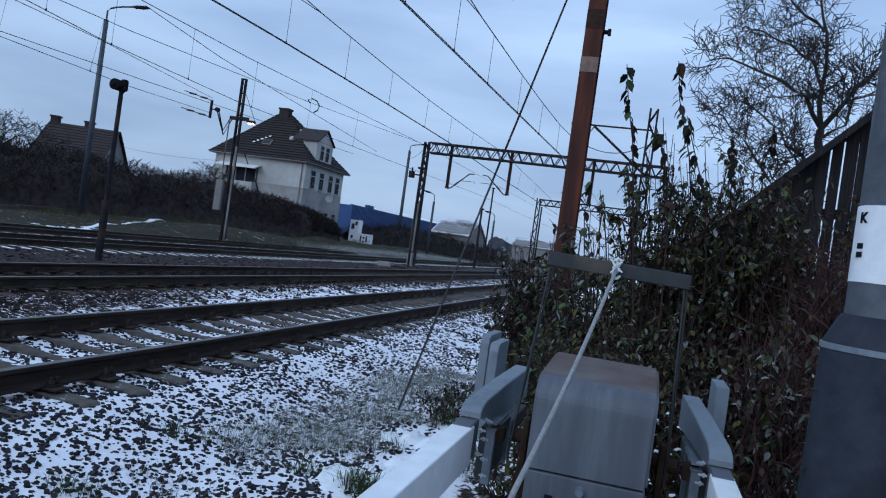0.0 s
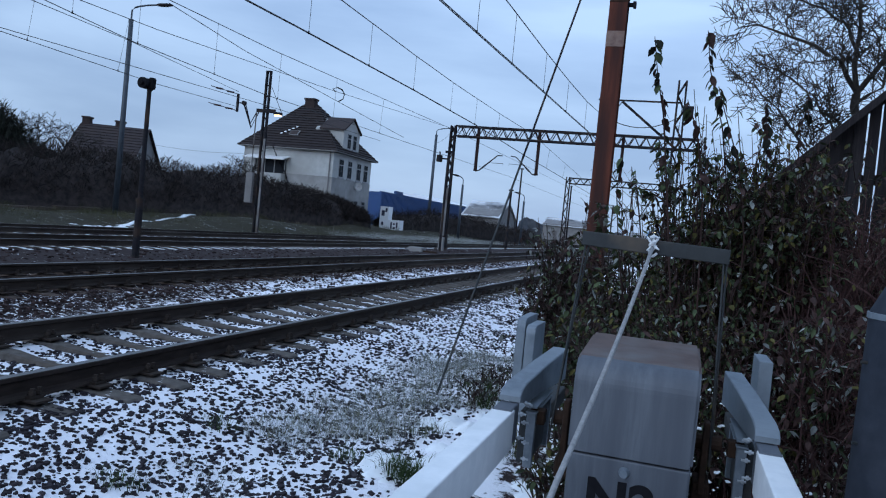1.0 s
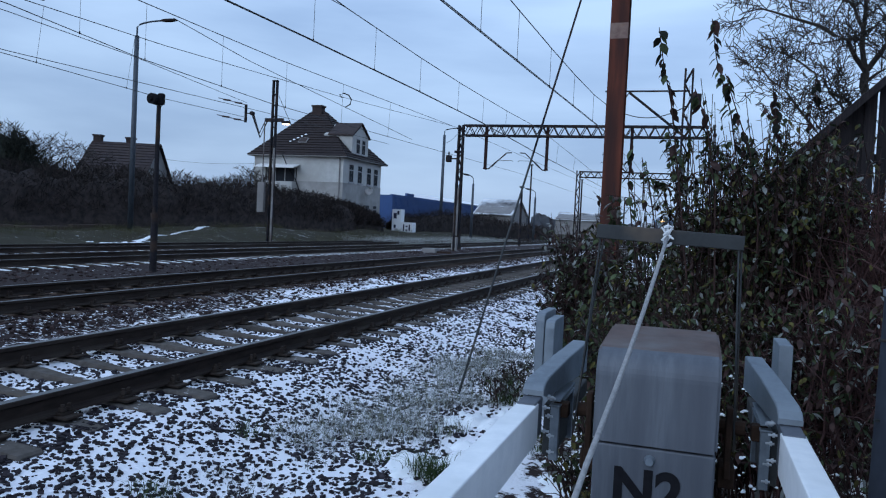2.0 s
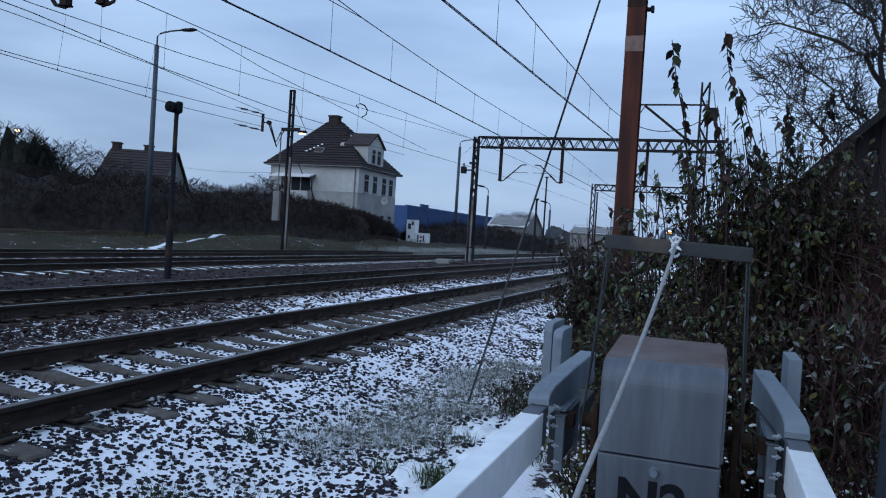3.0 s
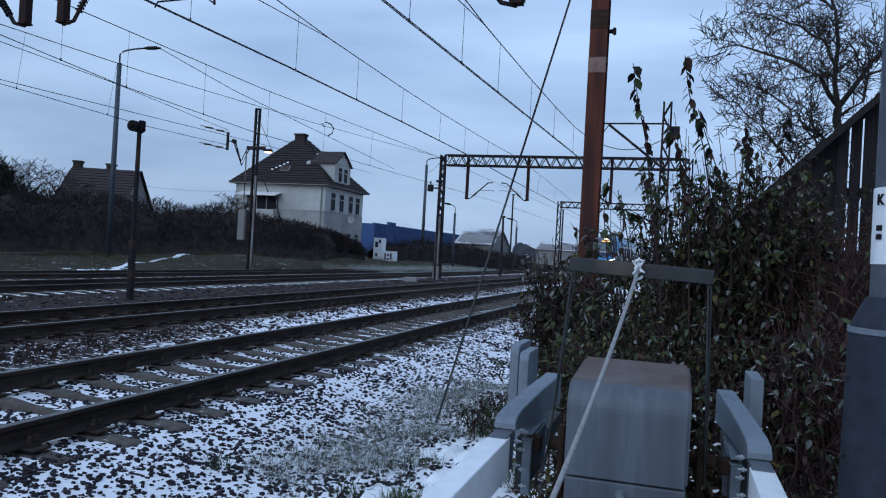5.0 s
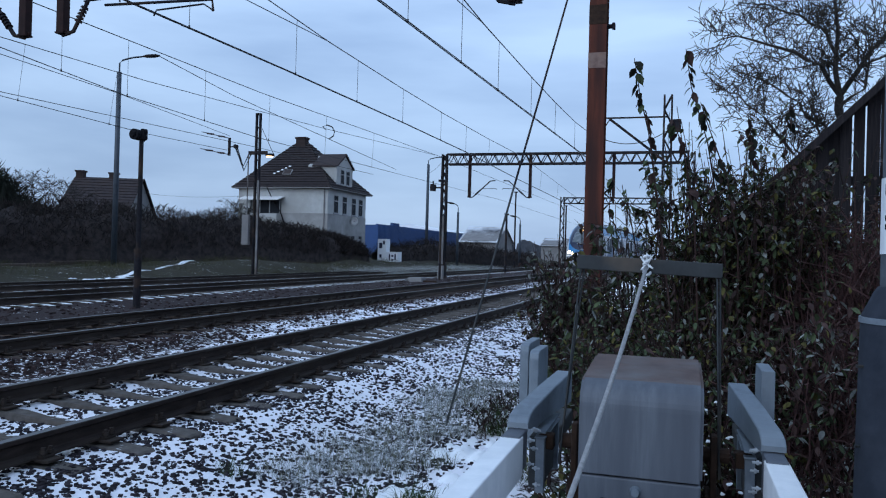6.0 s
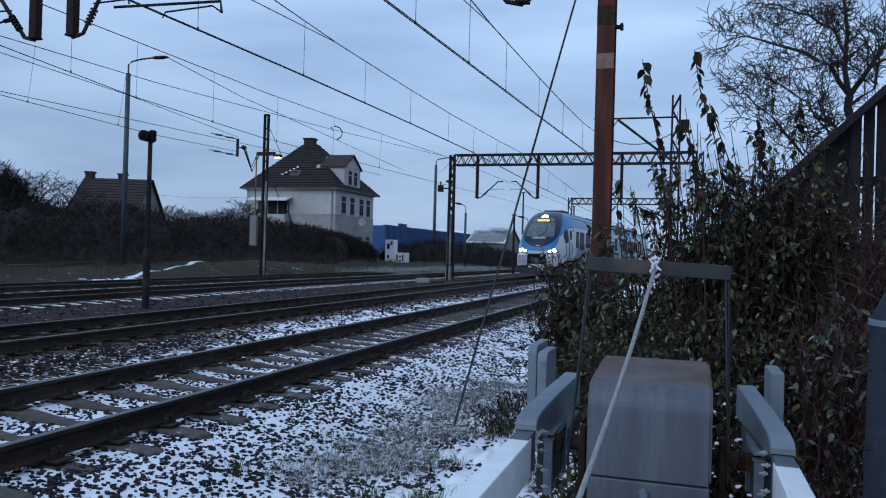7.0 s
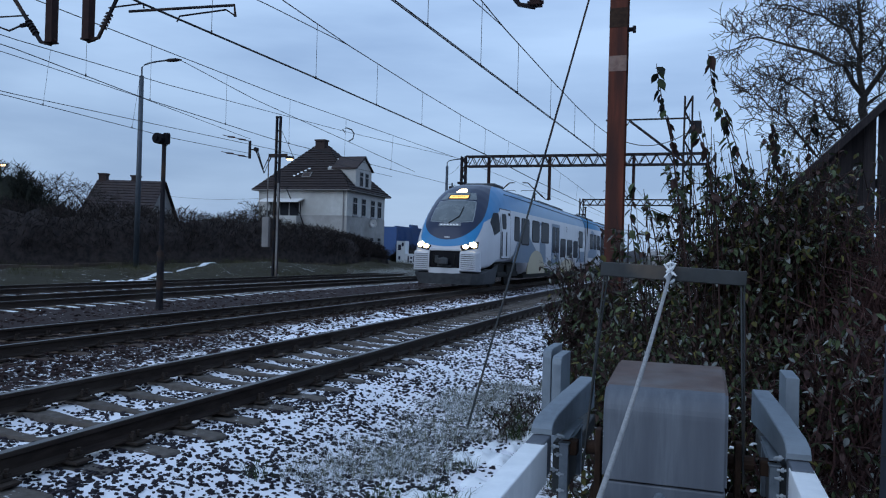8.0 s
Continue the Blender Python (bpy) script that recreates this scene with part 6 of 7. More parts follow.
gr = random.Random(31)
dry = [(-2.25 + gr.uniform(-0.5, 0.45) + 0.05 * (y_ - 5), y_, gr.uniform(0.5, 1.1)) for y_ in [gr.uniform(4.8, 9.5) for _ in range(100)]]
grass("dry_grass", "frosted dry grass between ballast and barrier", dry, GRASS_DRY, 1, 0.15, 78, 0.22)
grass("dry_grass", "thin dry grass on the bank", [(-2.4 + gr.uniform(-0.4, 0.3), gr.uniform(3.2, 8), gr.uniform(0.3, 0.7)) for _ in range(40)], GRASS_DRY, 2, 0.12, 60, 0.15)
grass("green_grass", "dark green grass tufts in the snow", [(-1.48, 4.53, 1.1), (-1.38, 4.45, 0.9), (-1.56, 4.6, 0.8), (-1.95, 4.74, 0.6), (-2.9, 4.65, 0.55), (-1.65, 7.2, 1.1), (-1.55, 6.9, 0.9), (-2.75, 3.5, 0.6), (-1.2, 3.9, 0.7), (-1.1, 5.4, 0.8), (-1.7, 5.6, 0.5)], GRASS_GREEN, 3, 0.2, 130, 0.13)
grass("bank_grass", "olive winter grass on the far bank", [c for c in [(gr.uniform(-31, -20.4), gr.uniform(16, 64), gr.uniform(0.4, 1.7)) for _ in range(1100)] if noise.noise(Vector((c[0] * 0.35, c[1] * 0.3, 4))) > gr.uniform(-0.15, 0.3)], GRASS_FAR, 4, 0.32, 34, 0.4)
grass("dry_grass", "dead pale grass tufts on the far bank", [c for c in [(gr.uniform(-29, -20.3), gr.uniform(18, 62), gr.uniform(0.3, 1.1)) for _ in range(1000)] if noise.noise(Vector((c[0] * 0.5, c[1] * 0.4, 9))) > 0.05], GRASS_BANK, 6, 0.3, 26, 0.3)
grass("dry_grass", "pale tall grass around the gantry foot", [(gr.uniform(-21, -16.5), gr.uniform(44, 74), gr.uniform(0.7, 1.5)) for _ in range(420)], GRASS_DRY, 5, 0.45, 40, 0.5)

# snow lying along a footpath on the bank
def snow_strip(name, label, centre, half, seed):
    verts, faces = [], []
    n = 40
    for i in range(n + 1):
        f = i / n * (len(centre) - 1)
        k = min(int(f), len(centre) - 2)
        a, b = Vector(centre[k]), Vector(centre[k + 1])
        c = a.lerp(b, f - k)
        t = (b - a).normalized()
        for j in range(5):
            o = (j / 2 - 1) * half * (1 + 0.5 * noise.noise(Vector((i * 0.7, j, seed))))
            x, y = c.x - t.y * o, c.y + t.x * o
            verts.append((x, y, ground_z(x, y) + (0.035 if 0 < j < 4 else -0.05)))
    for i in range(n):
        for j in range(4):
            q = i * 5 + j
            faces.append((q, q + 1, q + 6, q + 5))
    return tagged(soup(name, verts, faces, SNOW, smooth=True), label, "snow", kind="stuff")


snow_strip("snow_patch", "snow lying on a footpath over the bank", [(-20.8, 24.3), (-22.6, 28.0), (-25.5, 34.5), (-29.0, 43.2)], 0.14, 1)
def snow_lumps(label, x0, x1, y0, y1, cover, rise, seed):
    """Lumpy settled snow that breaks up over the soil."""
    step_ = 0.035 if (x1 - x0) < 1.5 else 0.06
    nx, ny = int((x1 - x0) / step_), int((y1 - y0) / step_)
    verts, faces = [], []
    for j_ in range(ny + 1):
        for i_ in range(nx + 1):
            x, y = x0 + i_ * step_, y0 + j_ * step_
            edge = min(1.0, min(i_, nx - i_, j_, ny - j_) / 7)
            h = noise.noise(Vector((x * 2.6, y * 2.6, seed))) + 0.75 * noise.noise(Vector((x * 8, y * 8, seed + 2))) + 0.5 * noise.noise(Vector((x * 19, y * 19, seed + 4)))
            verts.append((x, y, ground_z(x, y) + rise * min(1.0, h + cover) * edge - 0.06 * (1 - edge)))
    w = nx + 1
    for j_ in range(ny):
        for i_ in range(nx):
            q = j_ * w + i_
            faces.append((q, q + 1, q + w + 1, q + w))
    return tagged(soup("snow_patch", verts, faces, SNOW, smooth=True), label, "snow", kind="stuff")


snow_lumps("lumpy snow beside the white barrier beam", -2.05, -1.1, 4.2, 7.6, -0.04, 0.085, 3)
snow_lumps("thin broken snow round the cabinet's foot", -1.15, 2.4, 3.0, 9.0, 0.12, 0.07, 5)
snow_lumps("broken snow on the slope beside the barn", 1.2, 4.2, 5.0, 12.0, 0.05, 0.06, 7)
snow_lumps("snow flecks on the verge by the footpath", -22.3, -20.5, 23.2, 27.0, -0.2, 0.06, 9)



def snow_clumps(label, count, x0, x1, y0, y1, low, high, seed):
    """Small flattened lumps of snow caught in low brushwood above the soil."""
    rnd = random.Random(seed)
    verts, faces = [], []
    for i in range(count):
        x, y = rnd.uniform(x0, x1), rnd.uniform(y0, y1)
        z = ground_z(x, y) + rnd.uniform(low, high)
        k = rnd.choice((0.005, 0.007, 0.009, 0.012, 0.017))
        base, n = len(verts), 7
        stretch, turn = rnd.uniform(0.5, 1.0), rnd.uniform(0, 3.14)
        for lev, (rr, dz) in enumerate(((0.7, -0.3), (1.0, 0.0), (0.55, 0.5))):
            for a in range(n):
                th = 2 * math.pi * a / n
                q = k * rr * rnd.uniform(0.45, 1.5)
                u, v = q * math.cos(th), q * stretch * math.sin(th)
                verts.append((x + u * math.cos(turn) - v * math.sin(turn), y + u * math.sin(turn) + v * math.cos(turn), z + k * dz))
        for lev in range(2):
            for a in range(n):
                b = (a + 1) % n
                faces.append((base + lev * n + a, base + lev * n + b, base + (lev + 1) * n + b, base + (lev + 1) * n + a))
        faces.append(tuple(base + 2 * n + a for a in range(n)))
        faces.append(tuple(base + a for a in reversed(range(n))))
    return tagged(soup("snow_clumps", verts, faces, SNOW), label, "snow", kind="stuff")


snow_clumps("snow caught in the low brush beside the cabinet", 420, 0.45, 1.4, 3.45, 4.5, 0.0, 0.3, 12)
snow_clumps("snow caught in the brush behind the cabinet", 260, -0.5, 0.5, 3.9, 4.7, 0.3, 0.9, 13)

ob = thing("point_machine", "low grey point machine between the tracks", "point machine")
bm = B()
box(bm, -12.7, -12.0, 35.6, 36.3, -0.3, 0.02, 0.04)
part("case", bm, GREY_WALL, ob)
bm = B()
box(bm, -12.0, -11.3, 35.8, 35.95, -0.25, -0.12, 0.02)
part("rod_cover", bm, RUSTY, ob)

# ---- train ----
def livery():
    """White body, blue crown that sweeps back from the nose into the roof, dark oval mask round the windscreen."""
    m, n, l, b = nodes_of("train_livery")
    tc, sep = n.new("ShaderNodeTexCoord"), n.new("ShaderNodeSeparateXYZ")
    l.new(tc.outputs["Object"], sep.inputs["Vector"])

    def mth(op, a, c=0.0):
        q = n.new("ShaderNodeMath")
        q.operation = op
        for i, v in enumerate((a, c)):
            if isinstance(v, (int, float)):
                q.inputs[i].default_value = v
            else:
                l.new(v, q.inputs[i])
        return q.outputs[0]

    x, y, z = sep.outputs["X"], sep.outputs["Y"], sep.outputs["Z"]
    nose_edge = mth("ADD", mth("ADD", 1.55, mth("MULTIPLY", mth("POWER", mth("ABSOLUTE", x), 2.0), 0.17)), mth("MULTIPLY", mth("MAXIMUM", mth("SUBTRACT", y, 0.22), 0.0), 0.98))
    edge = mth("MINIMUM", nose_edge, mth("MINIMUM", mth("ADD", 2.156, mth("MULTIPLY", y, 0.344)), mth("ADD", 3.07, mth("MULTIPLY", y, 0.008))))
    blue = mth("GREATER_THAN", z, edge)
    ex = mth("POWER", mth("DIVIDE", x, 1.12), 2.0)
    dz = mth("SUBTRACT", z, 2.75)
    ez = mth("ADD", mth("POWER", mth("DIVIDE", mth("MAXIMUM", dz, 0.0), 1.75), 2.0), mth("POWER", mth("DIVIDE", mth("MAXIMUM", mth("MULTIPLY", dz, -1.0), 0.0), 0.95), 2.0))
    mask = mth("MULTIPLY", mth("LESS_THAN", mth("ADD", ex, ez), 1.0), mth("LESS_THAN", y, 3.3))
    rear = mth("MULTIPLY", mth("GREATER_THAN", z, edge), mth("MINIMUM", mth("MAXIMUM", mth("DIVIDE", mth("SUBTRACT", y, 3.0), 9.0), 0.0), 0.75))
    roof = mth("GREATER_THAN", z, 4.02)
    # mottled brown that deepens towards the bottom of the side behind the cab
    low_mottle = n.new("ShaderNodeTexNoise")
    low_mottle.inputs["Scale"].default_value, low_mottle.inputs["Detail"].default_value = 2.2, 7
    l.new(tc.outputs["Object"], low_mottle.inputs["Vector"])
    low_brown = mth("MULTIPLY", mth("MINIMUM", mth("MAXIMUM", mth("DIVIDE", mth("SUBTRACT", 1.35, z), 0.75), 0.0), 1.0), mth("MULTIPLY", mth("GREATER_THAN", y, 4.0), low_mottle.outputs["Fac"]))
    colour = None
    prev = (0.41, 0.42, 0.45)
    for f, col in ((blue, (0.02, 0.165, 0.36)), (rear, (0.08, 0.2, 0.33)), (roof, (0.1, 0.16, 0.24)), (mask, (0.013, 0.021, 0.05)), (low_brown, (0.13, 0.105, 0.095))):
        q = n.new("ShaderNodeMix")
        q.data_type = "RGBA"
        l.new(f, q.inputs["Factor"])
        if colour is None:
            q.inputs["A"].default_value = (*prev, 1)
        else:
            l.new(colour, q.inputs["A"])
        q.inputs["B"].default_value = (*col, 1)
        colour = q.outputs["Result"]
    t = n.new("ShaderNodeTexNoise")
    t.inputs["Scale"].default_value, t.inputs["Detail"].default_value = 1.5, 6
    l.new(tc.outputs["Object"], t.inputs["Vector"])
    dirt = n.new("ShaderNodeMapRange")
    dirt.inputs["To Min"].default_value, dirt.inputs["To Max"].default_value = 0.85, 1.1
    l.new(t.outputs["Fac"], dirt.inputs["Value"])
    sc = n.new("ShaderNodeVectorMath")
    sc.operation = "SCALE"
    l.new(colour, sc.inputs[0])
    l.new(dirt.outputs["Result"], sc.inputs["Scale"])
    l.new(sc.outputs["Vector"], b.inputs["Base Color"])
    b.inputs["Roughness"].default_value = 0.34
    b.inputs["Coat Weight"].default_value = 0.1
    b.inputs["Specular IOR Level"].default_value = 0.25
    return m


LIVERY = livery()
NOSE_S = (0.0, 0.06, 0.2, 0.4, 0.7, 1.0, 1.4, 1.8, 2.2, 2.7, 3.3, 4.0)
NOSE_TOP = (1.35, 1.62, 1.95, 2.3, 2.72, 3.06, 3.4, 3.65, 3.84, 4.0, 4.1, 4.12)
NOSE_HALF = (0.95, 1.08, 1.18, 1.26, 1.33, 1.37, 1.4, 1.42, 1.43, 1.44, 1.44, 1.44)


def section(s):
    """Top, half width, bottom, exponent and widest height of the body s metres behind the nose tip."""
    top, half = float(np.interp(s, NOSE_S, NOSE_TOP)), float(np.interp(s, NOSE_S, NOSE_HALF))
    bot = float(np.interp(s, (0, 1.2, 2.2, 6.9, 7.05), (0.74, 0.74, 0.98, 0.98, 0.45)))
    n_top = float(np.interp(s, (0, 1, 3, 6), (2.6, 2.6, 3.2, 3.6)))
    mid = 0.74 + (top - 0.74) * float(np.interp(s, (0, 1.5, 4), (0.35, 0.3, 0.45)))
    return top, half, bot, n_top, mid


def body_ring(s, count=72):
    top, half, bot, n_top, mid = section(s)
    ring = []
    for i in range(count):
        a = 2 * math.pi * i / count
        c, v = math.cos(a), math.sin(a)
        if v >= 0:
            ring.append((half * math.copysign(abs(c) ** (2 / n_top), c), s, mid + (top - mid) * abs(v) ** (2 / n_top)))
        else:
            ring.append((half * math.copysign(abs(c) ** (2 / 7), c), s, mid - (mid - bot) * abs(v) ** (2 / 7)))
    return ring


def front_s(x, z):
    """How far behind the nose tip the outer skin lies at (x, z) as seen from ahead."""
    lo, hi = 0.0, 4.0
    for _ in range(30):
        s = (lo + hi) / 2
        top, half, bot, n_top, mid = section(s)
        f = (abs(x) / half) ** n_top + (max(0.0, z - mid) / (top - mid)) ** n_top
        lo, hi = (s, hi) if f > 1 else (lo, s)
    return hi


def side_x(s, z):
    """How far from the middle the side skin lies at s and height z."""
    top, half, bot, n_top, mid = section(min(s, 8.0))
    return half * (1 - min(1.0, max(0.0, z - mid) / (top - mid)) ** n_top) ** (1 / n_top)


def skin_patch(name, outline_fn, nx, nz, material, parent, lift, label=""):
    """A panel that follows the nose; outline_fn(u, v) gives (x, z) for u, v in 0..1."""
    bm = B()
    grid = []
    for j in range(nz + 1):
        row = []
        for i in range(nx + 1):
            x, z = outline_fn(i / nx, j / nz)
            row.append(bm.verts.new((x, front_s(x, z) - lift, z + lift * 0.5)))
        grid.append(row)
    for j in range(nz):
        for i in range(nx):
            bm.faces.new((grid[j][i], grid[j][i + 1], grid[j + 1][i + 1], grid[j + 1][i]))
    return part(name, bm, material, parent, label, smooth=True)


def rounded(y0, y1, z0, z1, r):
    """The outline of an upright panel with round corners."""
    out = []
    for cy, cz, a0 in ((y1 - r, z1 - r, 0), (y0 + r, z1 - r, 90), (y0 + r, z0 + r, 180), (y1 - r, z0 + r, 270)):
        out += [(cy + r * math.cos(radians(a0 + k * 22.5)), cz + r * math.sin(radians(a0 + k * 22.5))) for k in range(5)]
    return out


def side_panel(name, outline, sx, material, parent, lift, label=""):
    """A panel a few millimetres proud of the side skin, with a rim that runs into it."""
    bm = B()
    outer = [bm.verts.new((sx * (side_x(s, z) + lift), s, z)) for s, z in outline]
    inner = [bm.verts.new((sx * (side_x(s, z) - 0.02), s, z)) for s, z in outline]
    face = bm.faces.new(outer)
    for i in range(len(outline)):
        j = (i + 1) % len(outline)
        bm.faces.new((outer[i], outer[j], inner[j], inner[i]))
    bmesh.ops.triangulate(bm, faces=[face])
    if outline[0][0] < 5:
        rim = set(inner)
        flat = [e for e in bm.edges if not rim & set(e.verts)]
        bmesh.ops.subdivide_edges(bm, edges=flat, cuts=4, use_grid_fill=True)
        for v in bm.verts:
            if v not in rim:
                v.co.x = sx * (side_x(v.co.y, v.co.z) + lift)
    bmesh.ops.recalc_face_normals(bm, faces=bm.faces[:])
    return part(name, bm, material, parent, label)


def build_train():
    tr = thing("train", "blue and white diesel railcar train with lit headlamps", "train")
    length = 24.0
    bm = B()
    ss = list(np.linspace(0, 0.4, 12)) + list(np.linspace(0.45, 4, 50)) + [5, 6, 6.9, 7.05, 8, 10, 15, 20, length]
    lofted(bm, [body_ring(s) for s in ss])
    part("body", bm, LIVERY, tr, smooth=True)
    bm = B()
    lofted(bm, [[(x, length + d, z) for x, y, z in body_ring(8.0)] for d in (0.8, 9.0, 24.0)])
    part("rear_body", bm, LIVERY, tr, smooth=True)
    bm = B()
    for i in range(10):
        k = 0.95 if i % 2 else 0.9
        ring = body_ring(8.0, 36)
        lofted(bm, [[(x * k, length - 0.05 + 0.09 * i + d, 0.2 + z * 0.93) for x, y, z in ring] for d in (0, 0.088)])
    part("gangway_bellows", bm, UNDERFRAME, tr, "black folded gangway bellows")

    # windscreen, display, lamp strip
    def screen(u, v, grow=0.0):
        z = 2.5 - grow + v * (0.74 + 2 * grow)
        half = 0.84 + grow - 0.14 * v ** 1.5 - 0.04 * (1 - v) ** 2
        return (half * (2 * u - 1), z + 0.05 * math.cos((u - 0.5) * math.pi) * (1 if v > 0.5 else -1))
    skin_patch("screen_frame", lambda u, v: screen(u, v, 0.028), 20, 14, SCREEN_RIM, tr, 0.008, "pale rim round the windscreen")
    skin_patch("windscreen", screen, 20, 14, SCREEN_GLASS, tr, 0.014, "broad grey windscreen")
    skin_patch("display_window", lambda u, v: ((0.72 - 0.16 * v) * (2 * u - 1), 3.33 + 0.3 * v), 14, 6, SCREEN_GLASS, tr, 0.012)
    skin_patch("display_case", lambda u, v: (0.41 * (2 * u - 1), 3.36 + 0.18 * v), 10, 3, BLACK, tr, 0.017)
    disp = skin_patch("destination_display", lambda u, v: (0.37 * (2 * u - 1), 3.385 + 0.125 * v), 10, 3, AMBER, tr, 0.022, "glowing amber destination display")
    for k in range(7):
        a = -0.26 + 0.075 * k
        skin_patch("display_mark", lambda u, v: (a + 0.042 * u, 3.43 + 0.04 * v), 2, 2, AMBER_DARK, disp, 0.03)
    skin_patch("top_lamp", lambda u, v: ((0.21 - 0.1 * v ** 1.5) * (2 * u - 1), 3.655 + 0.15 * v), 8, 4, TOPLIGHT, tr, 0.02, "lit top headlamp")
    plate = skin_patch("number_plate", lambda u, v: (0.42 * (2 * u - 1), 2.3 + 0.1 * v), 8, 2, TRAIN_GREY, tr, 0.012, "pale plate under the windscreen")
    for k in range(6):
        a = -0.36 + 0.12 * k
        skin_patch("plate_mark", lambda u, v: (a + 0.085 * u, 2.325 + 0.05 * v), 2, 2, FRAME_WHITE, plate, 0.018)
    skin_patch("nose_badge", lambda u, v: (0.1 * (2 * u - 1), 1.87 + 0.03 * v), 4, 2, FRAME_WHITE, tr, 0.012, "small pale badge")
    for (xa, za), (xb, zb) in (((-0.05, 2.42), (0.3, 2.68)), ((0.3, 2.68), (0.36, 3.05))):
        bm = B()
        tube(bm, [(x, front_s(x, z) - 0.04, z) for x, z in ((xa + (xb - xa) * f, za + (zb - za) * f) for f in np.linspace(0, 1, 7))], 0.016, 5)
        part("wiper", bm, BLACK, tr)
    for sx in (-1, 1):
        def hole(u, v, sx=sx):
            return (sx * (0.56 + 0.6 * u), 1.48 + 0.14 * u + (0.2 + 0.05 * u) * (v - 0.5))
        skin_patch("lamp_recess", hole, 10, 6, BLACK, tr, 0.01)
        for cx_, cz_, rr in ((0.74, 1.535, 0.115), (0.97, 1.6, 0.15)):
            bm = B()
            fs = front_s(sx * cx_, cz_)
            bmesh.ops.create_uvsphere(bm, u_segments=14, v_segments=8, radius=rr, matrix=Matrix.Translation((sx * cx_, fs + rr * 0.3, cz_)) @ Matrix.Diagonal((1.1, 0.7, 0.85, 1)))
            part("headlamp", bm, HEADLIGHT, tr, "lit warm-white headlamp", smooth=True)
        # ribbed lower panels that turn the corner
        bm = B()
        rows = []
        for z, out in ((0.66, -0.05), (0.7, -0.095), (1.3, -0.095), (1.36, -0.05), (1.38, 0.0)):
            rows.append([(sx * 0.58, out, z), (sx * 1.05, out + 0.01, z), (sx * 1.15, out + 0.04, z), (sx * 1.21, out + 0.13, z), (sx * 1.25, out + 0.3, z), (sx * 1.24, 0.42, z), (sx * 0.58, 0.3, z)])
        lofted(bm, rows)
        gp = part("nose_panel", bm, TRAIN_WHITE, tr, "white ribbed nose panel")
        for i in range(8):
            bm = B()
            z = 0.715 + i * 0.074
            tube(bm, [(sx * 0.63, -0.1, z), (sx * 1.04, -0.09, z), (sx * 1.13, -0.06, z)], 0.022, 6)
            part("rib", bm, TRAIN_WHITE, gp)
            bm = B()
            tube(bm, [(sx * 0.63, -0.097, z + 0.037), (sx * 1.04, -0.087, z + 0.037), (sx * 1.13, -0.057, z + 0.037)], 0.008, 4)
            part("groove", bm, UNDERFRAME_GREY, gp, "dark groove")
    # no hollow here: the opening's shade is a solid block coloured black
    bm = B()
    box(bm, -0.58, 0.58, -0.012, 0.3, 0.76, 1.4, 0.01)
    part("coupler_shade_block", bm, BLACK, tr, "black block painted as the shaded opening round the coupler")
    bm = B()
    prism(bm, [(-0.6, -0.08), (-0.3, -0.12), (0.3, -0.12), (0.6, -0.08), (0.6, 0.3), (-0.6, 0.3)], "z", 0.56, 0.78)
    bmesh.ops.bevel(bm, geom=bm.edges[:], offset=0.02, segments=2, affect="EDGES")
    part("bumper", bm, TRAIN_WHITE, tr, "white lower bumper")
    bm = B()
    box(bm, -0.6, 0.6, -0.06, 0.2, 1.385, 1.5, 0.03)
    part("nose_lip", bm, TRAIN_WHITE, tr)
    bm = B()
    rod(bm, (0, 0.1, 1.02), (0, -0.25, 1.02), 0.13, 0.15, 12)
    box(bm, -0.2, 0.2, -0.34, -0.2, 0.9, 1.14, 0.04)
    box(bm, -0.26, 0.26, -0.14, 0.06, 0.82, 0.88, 0.02)
    box(bm, -0.34, -0.22, -0.16, 0.0, 0.95, 1.22, 0.02)
    part("coupler", bm, UNDERFRAME_GREY, tr, "grey steel coupler")
    for a in (-0.42, 0.38):
        bm = B()
        tube(bm, [(a, 0.0, 1.3), (a + 0.02, -0.1, 1.15), (a - 0.03, -0.09, 0.98), (a + 0.05, 0.0, 0.86)], 0.02)
        part("brake_hose", bm, UNDERFRAME, tr)

    # skirt and plough that wrap round the cab and rise to its rear edge
    plan = [(1.40, 2.25), (1.40, 1.2), (1.36, 0.62), (1.25, 0.22), (1.05, 0.0), (0.7, -0.09), (0.0, -0.13)]
    plan = plan + [(-x, y) for x, y in plan[-2::-1]]
    bm = B()
    rows = []
    for k in range(4):
        f = k / 3
        rows.append([(x * (0.88 + 0.12 * f), y + 0.1 * (1 - f), 0.19 + (0.4 + 0.36 * smooth_step(0.3, 2.2, y)) * f) for x, y in plan] + [(-1.0, 2.25 + 0.1 * (1 - f), 0.19 + 0.4 * f), (1.0, 2.25 + 0.1 * (1 - f), 0.19 + 0.4 * f)])
    lofted(bm, rows)
    part("snow_plough", bm, UNDERFRAME_GREY, tr, "grey skirt and plough")
    for y0, y1 in ((7.2, length - 0.2), (length + 1, length + 23.5)):
        bm = B()
        box(bm, -1.25, 1.25, y0, y1, 0.3, 0.6, 0.02)
        part("underframe", bm, UNDERFRAME, tr)
    for y in (4.6, length - 0.4, length + 20):
        bm = B()
        box(bm, -1.1, 1.1, y - 1.9, y + 1.9, 0.45, 0.98, 0.05)
        for sx in (-1, 1):
            box(bm, sx * 1.1, sx * 1.2, y - 1.7, y + 1.7, 0.42, 0.62, 0.03)
